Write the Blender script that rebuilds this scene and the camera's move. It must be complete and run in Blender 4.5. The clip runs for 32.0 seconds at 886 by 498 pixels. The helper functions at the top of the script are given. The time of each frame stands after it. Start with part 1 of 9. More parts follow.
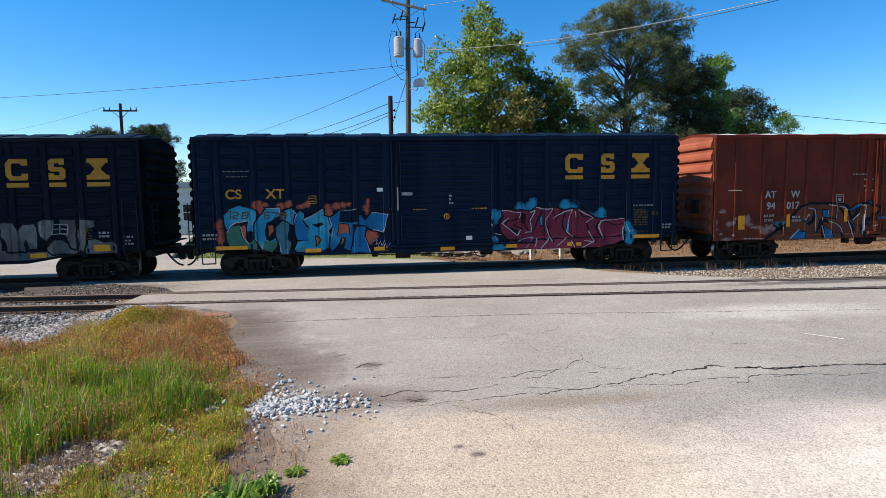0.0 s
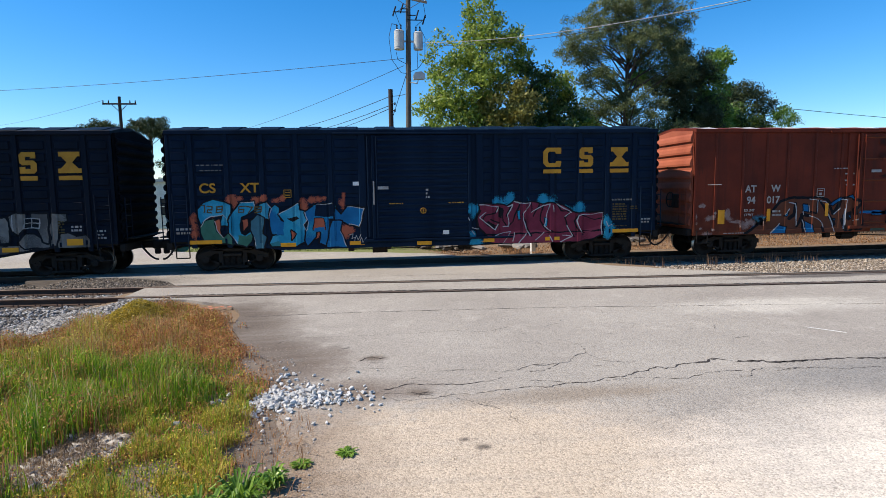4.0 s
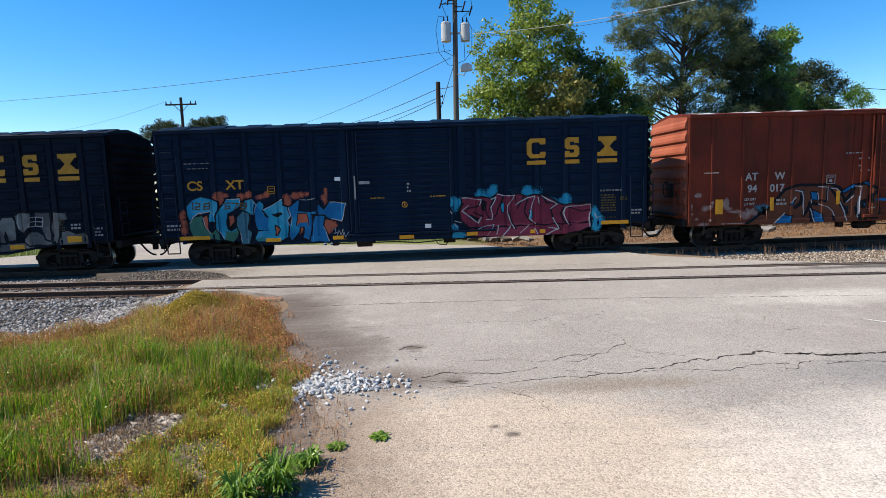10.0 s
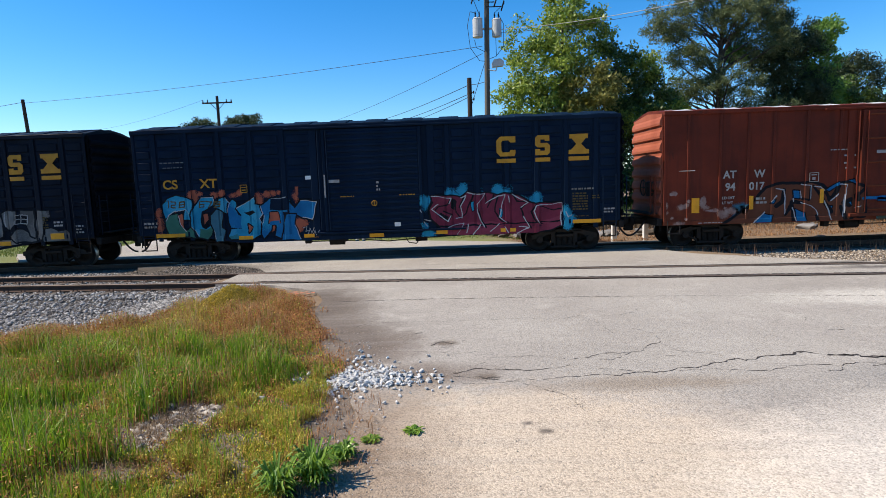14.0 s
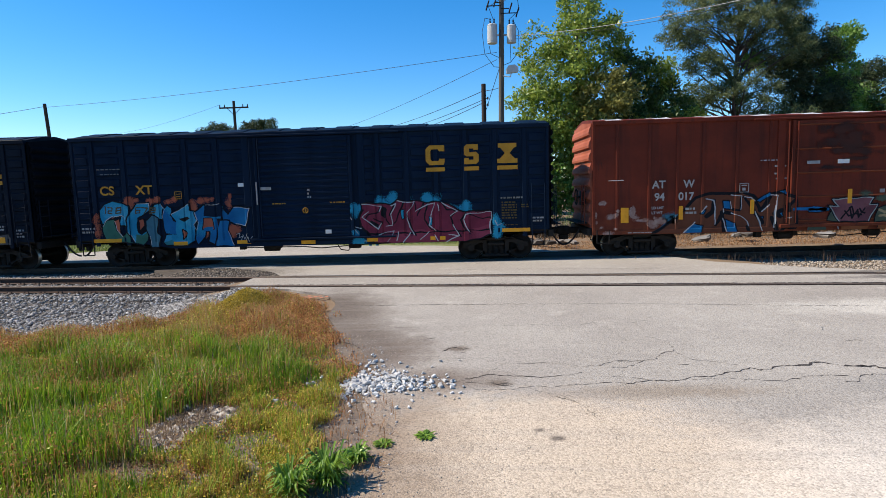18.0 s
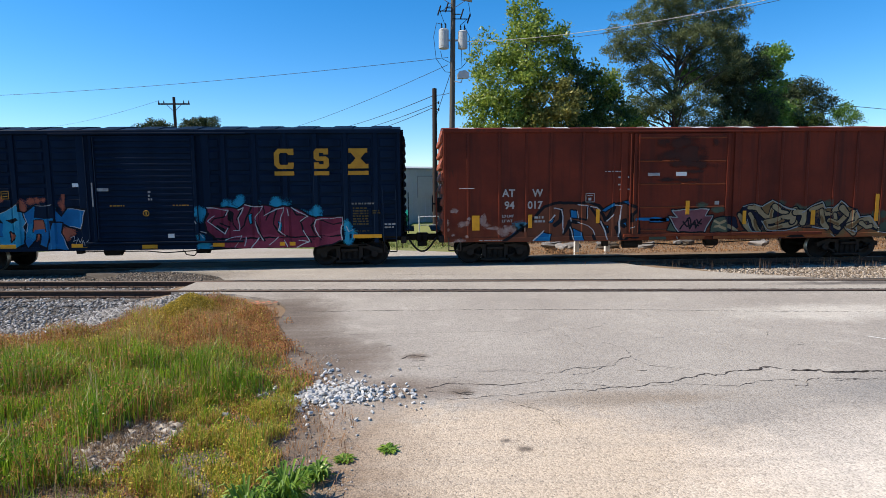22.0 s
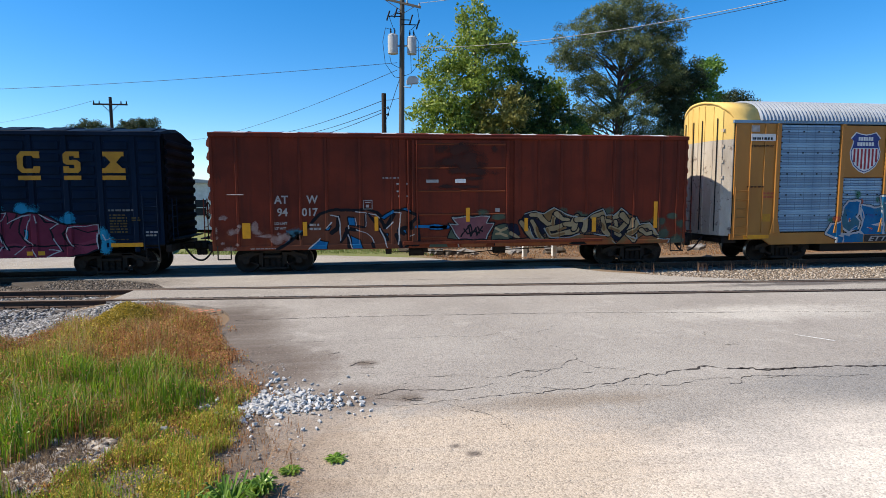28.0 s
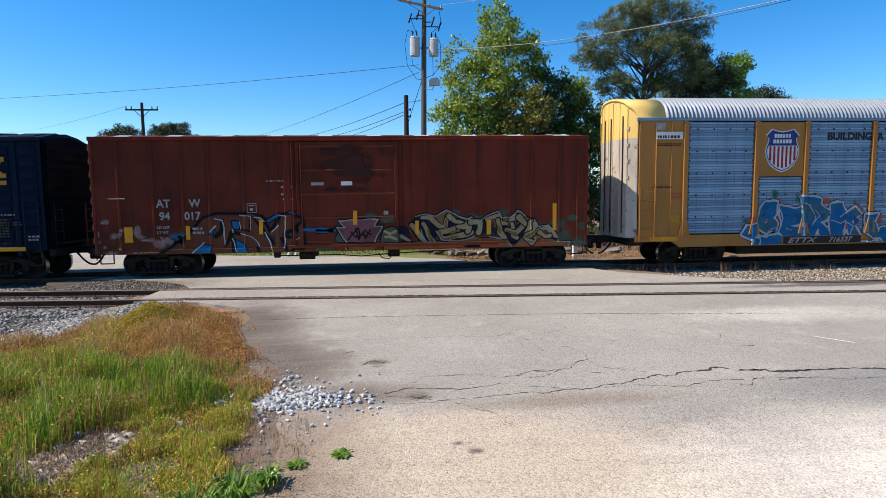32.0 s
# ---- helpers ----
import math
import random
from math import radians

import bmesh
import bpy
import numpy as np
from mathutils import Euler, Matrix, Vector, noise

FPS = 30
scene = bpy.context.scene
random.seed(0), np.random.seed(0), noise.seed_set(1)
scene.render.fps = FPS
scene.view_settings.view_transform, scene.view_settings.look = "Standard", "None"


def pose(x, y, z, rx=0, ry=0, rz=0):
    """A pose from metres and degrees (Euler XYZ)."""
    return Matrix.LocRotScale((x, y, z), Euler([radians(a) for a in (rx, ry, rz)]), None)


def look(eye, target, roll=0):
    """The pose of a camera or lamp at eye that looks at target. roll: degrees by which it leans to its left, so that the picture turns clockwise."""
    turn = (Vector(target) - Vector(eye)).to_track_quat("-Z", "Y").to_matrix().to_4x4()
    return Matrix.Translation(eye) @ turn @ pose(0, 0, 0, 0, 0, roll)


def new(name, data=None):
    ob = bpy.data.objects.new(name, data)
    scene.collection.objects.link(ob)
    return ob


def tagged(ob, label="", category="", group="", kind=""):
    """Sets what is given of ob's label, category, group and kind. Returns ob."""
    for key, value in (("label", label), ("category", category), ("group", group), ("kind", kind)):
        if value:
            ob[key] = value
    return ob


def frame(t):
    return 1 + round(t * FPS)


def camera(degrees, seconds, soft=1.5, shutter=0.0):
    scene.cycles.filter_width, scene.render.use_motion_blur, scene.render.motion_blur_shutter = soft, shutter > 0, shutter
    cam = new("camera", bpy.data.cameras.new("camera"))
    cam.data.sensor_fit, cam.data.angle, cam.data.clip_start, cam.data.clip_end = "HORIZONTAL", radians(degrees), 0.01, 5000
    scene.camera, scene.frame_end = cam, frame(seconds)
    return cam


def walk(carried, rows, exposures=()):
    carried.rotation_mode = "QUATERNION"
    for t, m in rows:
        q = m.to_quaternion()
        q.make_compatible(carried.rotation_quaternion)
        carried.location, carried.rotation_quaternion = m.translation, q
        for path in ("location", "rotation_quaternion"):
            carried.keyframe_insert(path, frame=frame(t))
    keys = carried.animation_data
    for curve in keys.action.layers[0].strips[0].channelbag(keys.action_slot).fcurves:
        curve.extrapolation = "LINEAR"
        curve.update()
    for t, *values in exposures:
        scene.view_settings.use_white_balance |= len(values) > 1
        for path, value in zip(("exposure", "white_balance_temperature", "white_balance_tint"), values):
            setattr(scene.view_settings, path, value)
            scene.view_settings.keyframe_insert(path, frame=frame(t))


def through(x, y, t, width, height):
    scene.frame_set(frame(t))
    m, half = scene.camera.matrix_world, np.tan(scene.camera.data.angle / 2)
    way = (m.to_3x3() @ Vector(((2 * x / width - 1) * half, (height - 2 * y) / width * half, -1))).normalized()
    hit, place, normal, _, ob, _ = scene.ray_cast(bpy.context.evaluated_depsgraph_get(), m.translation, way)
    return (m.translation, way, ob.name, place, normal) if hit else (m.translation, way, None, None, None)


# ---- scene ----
# A railway crossing on a clear spring day. x runs along the main track, y away from the camera, rail tops at z = 0.
cam = camera(75.86, 32.0, soft=0.7)

# seconds, eye, then yaw to the left, pitch up and lean in degrees
PATH = [
    (0.0, -0.000, 0.000, 2.530, -7.10, -5.29, -0.97),
    (0.5, -0.014, 0.016, 2.524, -7.04, -5.35, -0.98),
    (1.0, -0.013, 0.023, 2.523, -6.93, -5.46, -1.01),
    (1.5, -0.020, 0.009, 2.531, -6.95, -5.57, -0.98),
    (2.0, -0.023, 0.009, 2.531, -7.05, -5.65, -0.94),
    (2.5, -0.028, 0.016, 2.527, -7.16, -5.72, -0.90),
    (3.0, -0.038, 0.013, 2.524, -7.22, -5.74, -0.90),
    (3.5, -0.050, 0.013, 2.525, -7.20, -5.82, -0.90),
    (5.5, -0.079, 0.012, 2.520, -6.77, -6.15, -1.06),
    (6.0, -0.013, 0.014, 2.525, -6.40, -6.23, -1.03),
    (6.5, 0.067, -0.005, 2.524, -5.85, -6.24, -1.09),
    (7.0, 0.124, -0.067, 2.534, -5.21, -6.28, -1.18),
    (7.5, 0.172, -0.105, 2.527, -4.60, -6.32, -1.34),
    (8.0, 0.180, -0.115, 2.528, -4.01, -6.40, -1.46),
    (8.5, 0.181, -0.094, 2.525, -3.40, -6.44, -1.61),
    (9.0, 0.171, -0.112, 2.531, -2.85, -6.50, -1.75),
    (9.5, 0.166, -0.124, 2.527, -2.39, -6.56, -1.85),
    (10.0, 0.156, -0.127, 2.523, -1.88, -6.59, -1.93),
    (10.5, 0.130, -0.142, 2.531, -1.33, -6.63, -1.99),
    (11.0, 0.122, -0.152, 2.534, -0.89, -6.66, -1.98),
    (11.5, 0.121, -0.150, 2.521, -0.50, -6.68, -1.94),
    (12.0, 0.118, -0.155, 2.520, -0.09, -6.72, -1.94),
    (12.5, 0.103, -0.156, 2.524, 0.29, -6.76, -1.92),
    (13.0, 0.096, -0.169, 2.529, 0.62, -6.80, -1.94),
    (13.5, 0.101, -0.166, 2.529, 0.93, -6.83, -1.97),
    (14.0, 0.115, -0.151, 2.525, 1.16, -6.85, -2.01),
    (14.5, 0.127, -0.145, 2.517, 1.42, -6.86, -2.06),
    (16.5, 0.118, -0.163, 2.537, 2.24, -6.52, -1.88),
    (17.0, 0.105, -0.196, 2.547, 2.39, -6.41, -1.78),
    (17.5, 0.105, -0.197, 2.544, 2.43, -6.34, -1.67),
    (18.0, 0.109, -0.191, 2.542, 2.43, -6.30, -1.63),
    (18.5, 0.122, -0.170, 2.535, 2.29, -6.20, -1.61),
    (19.0, 0.135, -0.157, 2.530, 1.75, -6.11, -1.56),
    (19.5, 0.069, -0.083, 2.541, 0.95, -6.08, -1.45),
    (20.0, -0.016, -0.011, 2.538, 0.00, -6.05, -1.30),
    (20.5, -0.050, 0.028, 2.537, -0.97, -6.08, -1.05),
    (21.0, -0.062, 0.046, 2.528, -1.68, -6.06, -0.92),
    (21.5, -0.085, 0.027, 2.534, -2.33, -6.05, -0.71),
    (22.0, -0.091, 0.015, 2.535, -2.99, -5.97, -0.54),
    (22.5, -0.091, 0.016, 2.535, -3.63, -5.89, -0.42),
    (23.0, -0.096, 0.017, 2.535, -4.21, -5.81, -0.37),
    (23.5, -0.082, 0.023, 2.536, -4.79, -5.75, -0.30),
    (24.0, -0.063, 0.035, 2.536, -5.34, -5.71, -0.31),
    (24.5, -0.046, 0.043, 2.532, -5.84, -5.64, -0.27),
    (25.0, -0.043, 0.032, 2.538, -6.26, -5.59, -0.33),
    (25.5, -0.047, 0.026, 2.537, -6.64, -5.51, -0.36),
    (27.5, -0.066, 0.018, 2.534, -7.79, -5.43, -0.36),
    (28.0, -0.065, 0.029, 2.535, -8.00, -5.48, -0.32),
    (28.5, -0.051, 0.044, 2.533, -8.10, -5.49, -0.29),
    (29.0, -0.054, 0.037, 2.539, -8.13, -5.54, -0.31),
    (29.5, -0.046, 0.038, 2.531, -7.93, -5.63, -0.45),
    (30.0, -0.006, 0.041, 2.524, -7.64, -5.64, -0.57),
    (30.5, 0.091, 0.011, 2.529, -7.05, -5.62, -0.64),
    (31.0, 0.144, -0.051, 2.547, -6.39, -5.56, -0.71),
    (31.5, 0.162, -0.081, 2.541, -5.86, -5.44, -0.70),
    (32.0, 0.153, -0.123, 2.551, -5.40, -5.39, -0.69),
]


def aim(x, y, z, yaw, pitch, lean):
    return Matrix.Translation((x, y, z)) @ pose(0, 0, 0, 0, 0, yaw) @ pose(0, 0, 0, 90 + pitch) @ pose(0, 0, 0, 0, 0, lean)


walk(cam, [(t, aim(*row)) for t, *row in PATH], [(0.0, 0.32), (6.0, 0.34), (11.0, 0.37), (18.5, 0.37), (22.0, 0.33), (32.0, 0.32)])

# how far the train has rolled along x, second by second
ROLL = [0.0, -0.095, -0.286, -0.534, -0.815, -1.116, -1.431, -1.762, -2.112, -2.487, -2.893, -3.336, -3.822, -4.353, -4.931, -5.557,
        -6.228, -6.943, -7.697, -8.485, -9.305, -10.152, -11.022, -11.914, -12.827, -13.761, -14.718, -15.701, -16.711, -17.752,
        -18.822, -19.919, -21.034]


def rolled(t):
    """Cubic through the rows of ROLL."""
    i = min(int(t), 31)
    a, b = ROLL[max(i - 1, 0)], ROLL[i]
    c, d = ROLL[i + 1], ROLL[min(i + 2, 32)]
    if i == 0:
        a = 2 * b - c
    if i == 31:
        d = 2 * c - b
    u = t - i
    return b + 0.5 * u * (c - a + u * (2 * a - 5 * b + 4 * c - d + u * (3 * (b - c) + d - a)))


# ---- light ----
SUN_FROM = Vector((-0.665, -0.018, 0.74)).normalized()
world = bpy.data.worlds.new("sky")
scene.world = world
world.use_nodes = True
sky = world.node_tree.nodes.new("ShaderNodeTexSky")
sky.sky_type, sky.sun_disc = "NISHITA", False
sky.sun_elevation = math.asin(SUN_FROM.z)
sky.sun_rotation = math.atan2(SUN_FROM.x, SUN_FROM.y)
sky.altitude, sky.air_density, sky.dust_density, sky.ozone_density = 600, 1.0, 0.30, 5.0
deep = world.node_tree.nodes.new("ShaderNodeHueSaturation")
deep.inputs["Saturation"].default_value = 1.34
world.node_tree.links.new(sky.outputs[0], deep.inputs["Color"])
world.node_tree.links.new(deep.outputs[0], world.node_tree.nodes["Background"].inputs[0])
world.node_tree.nodes["Background"].inputs[1].default_value = 0.145
sun = new("sun", bpy.data.lights.new("sun", "SUN"))
sun.data.energy, sun.data.angle, sun.data.color = 5.5, radians(0.55), (1.0, 0.895, 0.745)
sun.matrix_world = look(SUN_FROM * 50, (0, 0, 0))

# ---- helpers of this scene ----
R = random.Random(7)


def link_nodes(m, a, b):
    m.node_tree.links.new(a, b)


def ramp(m, fac, stops):
    n = m.node_tree.nodes.new("ShaderNodeValToRGB")
    while len(n.color_ramp.elements) < len(stops):
        n.color_ramp.elements.new(0.5)
    for e, (p, c) in zip(n.color_ramp.elements, stops):
        e.position, e.color = p, (*c, 1) if len(c) == 3 else c
    link_nodes(m, fac, n.inputs[0])
    return n.outputs[0]


def noise_tex(m, scale, detail=4.0, rough=0.55, stretch=(1, 1, 1), coord="Object"):
    nt = m.node_tree
    tc = nt.nodes.new("ShaderNodeTexCoord")
    mp = nt.nodes.new("ShaderNodeMapping")
    mp.inputs["Scale"].default_value = stretch
    n = nt.nodes.new("ShaderNodeTexNoise")
    n.inputs["Scale"].default_value, n.inputs["Detail"].default_value, n.inputs["Roughness"].default_value = scale, detail, rough
    link_nodes(m, tc.outputs[coord], mp.inputs[0])
    link_nodes(m, mp.outputs[0], n.inputs["Vector"])
    return n.outputs["Fac"]


def mix(m, fac, a, b, blend="MIX"):
    n = m.node_tree.nodes.new("ShaderNodeMix")
    n.data_type, n.blend_type = "RGBA", blend
    for sock, v in ((n.inputs[0], fac), (n.inputs[6], a), (n.inputs[7], b)):
        if isinstance(v, (int, float)):
            sock.default_value = v
        elif isinstance(v, tuple):
            sock.default_value = (*v, 1)
        else:
            link_nodes(m, v, sock)
    return n.outputs[2]


def maths(m, op, a, b=0.0, clamp=False):
    n = m.node_tree.nodes.new("ShaderNodeMath")
    n.operation, n.use_clamp = op, clamp
    for sock, v in ((n.inputs[0], a), (n.inputs[1], b)):
        if isinstance(v, (int, float)):
            sock.default_value = v
        else:
            link_nodes(m, v, sock)
    return n.outputs[0]


def blank(name, rough=0.6, metal=0.0):
    m = bpy.data.materials.new(name)
    m.use_nodes = True
    b = m.node_tree.nodes["Principled BSDF"]
    b.inputs["Roughness"].default_value, b.inputs["Metallic"].default_value = rough, metal
    return m, b


def relief(m, b, fac, strength, distance):
    n = m.node_tree.nodes.new("ShaderNodeBump")
    n.inputs["Strength"].default_value, n.inputs["Distance"].default_value = strength, distance
    link_nodes(m, fac, n.inputs["Height"])
    link_nodes(m, n.outputs[0], b.inputs["Normal"])


def surface(name, base, other=None, scale=3.0, rough=0.6, metal=0.0, bump=0.15, fine=40.0, stretch=(1, 1, 1), spots=None, spot_at=0.62, each=0.0, spec=0.25):
    """A weathered surface: two colours in large soft stains, fine grain, now and then spots of a third colour, small relief."""
    m, b = blank(name, rough, metal)
    b.inputs["Specular IOR Level"].default_value = spec
    other = other or tuple(c * 0.7 for c in base)
    big, small = noise_tex(m, scale, 5, 0.6, stretch), noise_tex(m, fine, 3, 0.6)
    col = mix(m, ramp(m, big, [(0.35, (0, 0, 0)), (0.68, (1, 1, 1))]), base, other)
    col = mix(m, 0.35, col, ramp(m, small, [(0.3, (0.55, 0.55, 0.55)), (0.75, (1, 1, 1))]), "MULTIPLY")
    if spots:
        s = noise_tex(m, scale * 2.7, 6, 0.7)
        col = mix(m, ramp(m, s, [(spot_at, (0, 0, 0)), (spot_at + 0.07, (1, 1, 1))]), col, spots)
    if each:
        info = m.node_tree.nodes.new("ShaderNodeObjectInfo")
        col = mix(m, 1.0, col, ramp(m, info.outputs["Random"], [(0, (1 - each,) * 3), (1, (1, 1, 1))]), "MULTIPLY")
    link_nodes(m, col, b.inputs["Base Color"])
    link_nodes(m, maths(m, "ADD", maths(m, "MULTIPLY", big, 0.3), rough - 0.15, True), b.inputs["Roughness"])
    if bump:
        relief(m, b, small, bump, 0.01)
    return m


def leaf_material(name, a, b2, gloss=0.5, through=0.35):
    """Leaves and blades: colour varies from piece to piece, some light comes through."""
    m, b = blank(name, gloss)
    geo = m.node_tree.nodes.new("ShaderNodeNewGeometry")
    col = ramp(m, geo.outputs["Random Per Island"], [(0.0, a), (0.55, tuple((p + q) / 2 for p, q in zip(a, b2))), (1.0, b2)])
    col = mix(m, ramp(m, noise_tex(m, 0.9, 3), [(0.35, (0, 0, 0)), (0.7, (0.4, 0.4, 0.4))]), col, tuple(p * 0.7 for p in a))
    link_nodes(m, col, b.inputs["Base Color"])
    t = m.node_tree.nodes.new("ShaderNodeBsdfTranslucent")
    link_nodes(m, col, t.inputs[0])
    mx = m.node_tree.nodes.new("ShaderNodeMixShader")
    mx.inputs[0].default_value = through
    link_nodes(m, b.outputs[0], mx.inputs[1])
    link_nodes(m, t.outputs[0], mx.inputs[2])
    link_nodes(m, mx.outputs[0], m.node_tree.nodes["Material Output"].inputs[0])
    return m


def box(bm, a, b, bevel=0.0, keep=None):
    """A box between two corners, its edges bevelled."""
    made = bmesh.ops.create_cube(bm, size=1)["verts"]
    for v in made:
        v.co = Vector([(p + q) / 2 + c * (q - p) for p, q, c in zip(a, b, v.co)])
    if bevel:
        bmesh.ops.bevel(bm, geom=list({e for v in made for e in v.link_edges}), offset=bevel, segments=1, affect="EDGES")


def rod(bm, p, q, r, r2=None, n=8, caps=True):
    """A round bar from p to q."""
    p, q = Vector(p), Vector(q)
    m = Matrix.Translation((p + q) / 2) @ (q - p).to_track_quat("Z", "Y").to_matrix().to_4x4()
    bmesh.ops.create_cone(bm, cap_ends=caps, segments=n, radius1=r, radius2=r if r2 is None else r2, depth=(q - p).length, matrix=m)


def pipe(bm, pts, r, n=6):
    for p, q in zip(pts, pts[1:]):
        rod(bm, p, q, r, n=n)


def prism(bm, outline, a, b, axis="y"):
    """An outline (u, w) drawn out from a to b along an axis: y gives (x, z), x gives (y, z), z gives (x, y)."""
    put = {"y": lambda u, w, d: (u, d, w), "x": lambda u, w, d: (d, u, w), "z": lambda u, w, d: (u, w, d)}[axis]
    lo, hi = [bm.verts.new(put(u, w, a)) for u, w in outline], [bm.verts.new(put(u, w, b)) for u, w in outline]
    bm.faces.new(lo), bm.faces.new(hi[::-1])
    for i in range(len(outline)):
        j = (i + 1) % len(outline)
        bm.faces.new((lo[j], lo[i], hi[i], hi[j]))
    bmesh.ops.recalc_face_normals(bm, faces=bm.faces)


def mesh_of(name, bm, material, smooth=False):
    d = bpy.data.meshes.new(name)
    bm.to_mesh(d)
    bm.free()
    for mt in material if isinstance(material, (list, tuple)) else [material]:
        d.materials.append(mt)
    if smooth:
        d.polygons.foreach_set("use_smooth", [True] * len(d.polygons))
    return d


def part(name, bm, material, parent, label="", smooth=False, turn=None):
    d = mesh_of(name, bm, material, smooth) if isinstance(bm, bmesh.types.BMesh) else bm
    ob = new(name, d)
    ob.parent = parent
    if turn is not None:
        ob.matrix_basis = turn
    return tagged(ob, label) if label else ob


def thing(name, at, label, category, group=""):
    ob = new(name)
    ob.location = at
    ob.empty_display_size = 0.2
    return tagged(ob, label, category, group)


def single(name, bm, material, label, category, group="", kind="", smooth=False):
    return tagged(new(name, mesh_of(name, bm, material, smooth)), label, category, group, kind)


def from_arrays(name, verts, faces, materials, index=None, smooth=False):
    """A mesh from arrays of corners and of faces of one size."""
    d = bpy.data.meshes.new(name)
    verts, faces = np.asarray(verts, np.float32), np.asarray(faces, np.int32)
    n, k = faces.shape
    d.vertices.add(len(verts)), d.loops.add(n * k), d.polygons.add(n)
    d.vertices.foreach_set("co", verts.ravel())
    d.loops.foreach_set("vertex_index", faces.ravel())
    d.polygons.foreach_set("loop_start", np.arange(0, n * k, k, dtype=np.int32))
    if index is not None:
        d.polygons.foreach_set("material_index", np.asarray(index, np.int32))
    if smooth:
        d.polygons.foreach_set("use_smooth", np.ones(n, bool))
    for mt in materials:
        d.materials.append(mt)
    d.update(calc_edges=True)
    d.validate()
    return d


def lettering(name, text, height, material, parent, at, turn, slant=0.0, spread=1.0, bold=0.035):
    """Raised paint letters in the built-in font; at is the lower left corner."""
    c = bpy.data.curves.new(name, "FONT")
    c.body, c.size, c.extrude, c.shear, c.offset = text, height * 1.38, 0.002, slant, bold * height
    ob = bpy.data.objects.new(name, c)
    scene.collection.objects.link(ob)
    d = bpy.data.meshes.new_from_object(ob.evaluated_get(bpy.context.evaluated_depsgraph_get()))
    bpy.data.objects.remove(ob)
    bpy.data.curves.remove(c)
    d.name = name
    d.materials.clear()
    d.materials.append(material)
    o = part(name, d, material, parent)
    o.matrix_basis = Matrix.Translation(at) @ turn @ Matrix.Diagonal((spread, 1, 1, 1))
    return o


UPRIGHT = pose(0, 0, 0, 90, 0, 0)   # letters that stand in the x-z plane and face -y

# ---- materials ----
def oxide_paint():
    """Old oxide-red wagon paint: upright run marks, sooty blotches, and orange rust thrown up along the bottom."""
    m, b = blank("oxide_red_paint", 0.62)
    b.inputs["Specular IOR Level"].default_value = 0.08
    tc = m.node_tree.nodes.new("ShaderNodeTexCoord")
    sep = m.node_tree.nodes.new("ShaderNodeSeparateXYZ")
    link_nodes(m, tc.outputs["Object"], sep.inputs[0])
    blotch, runs, fine = noise_tex(m, 0.55, 5, 0.6), noise_tex(m, 1.0, 4, 0.6, (3.2, 3.2, 0.22)), noise_tex(m, 48, 3, 0.6)
    spots, mottled = noise_tex(m, 1.7, 6, 0.7, (1, 1, 0.5)), noise_tex(m, 3.1, 5, 0.65)
    col = mix(m, ramp(m, blotch, [(0.36, (0, 0, 0)), (0.66, (1, 1, 1))]), (0.168, 0.031, 0.0155), (0.090, 0.0205, 0.0125))
    col = mix(m, ramp(m, runs, [(0.50, (0, 0, 0)), (0.72, (0.75, 0.75, 0.75))]), col, (0.055, 0.019, 0.014))
    low = maths(m, "ADD", maths(m, "MULTIPLY", maths(m, "SUBTRACT", 2.1, sep.outputs["Z"]), 0.55), maths(m, "MULTIPLY", maths(m, "SUBTRACT", mottled, 0.5), 1.5))
    col = mix(m, ramp(m, low, [(0.30, (0, 0, 0)), (0.95, (0.62, 0.62, 0.62))]), col, (0.215, 0.062, 0.026))
    col = mix(m, ramp(m, spots, [(0.66, (0, 0, 0)), (0.73, (0.8, 0.8, 0.8))]), col, (0.060, 0.022, 0.016))
    col = mix(m, 0.35, col, ramp(m, fine, [(0.3, (0.55, 0.55, 0.55)), (0.75, (1, 1, 1))]), "MULTIPLY")
    link_nodes(m, col, b.inputs["Base Color"])
    link_nodes(m, maths(m, "ADD", maths(m, "MULTIPLY", blotch, 0.3), 0.47, True), b.inputs["Roughness"])
    relief(m, b, fine, 0.10, 0.01)
    return m


def stone_material(name, dark, mid, light):
    """Broken stone: each piece has a grey or brown of its own."""
    m, b = blank(name, 0.9)
    geo = m.node_tree.nodes.new("ShaderNodeNewGeometry")
    col = ramp(m, geo.outputs["Random Per Island"], [(0.0, dark), (0.45, mid), (0.85, light), (1.0, tuple(min(0.85, c * 1.35) for c in light))])
    fine = noise_tex(m, 38, 4, 0.65)
    col = mix(m, 0.45, col, ramp(m, fine, [(0.3, (0.5, 0.49, 0.47)), (0.7, (1, 1, 1))]), "MULTIPLY")
    link_nodes(m, col, b.inputs["Base Color"])
    relief(m, b, fine, 0.35, 0.01)
    return m


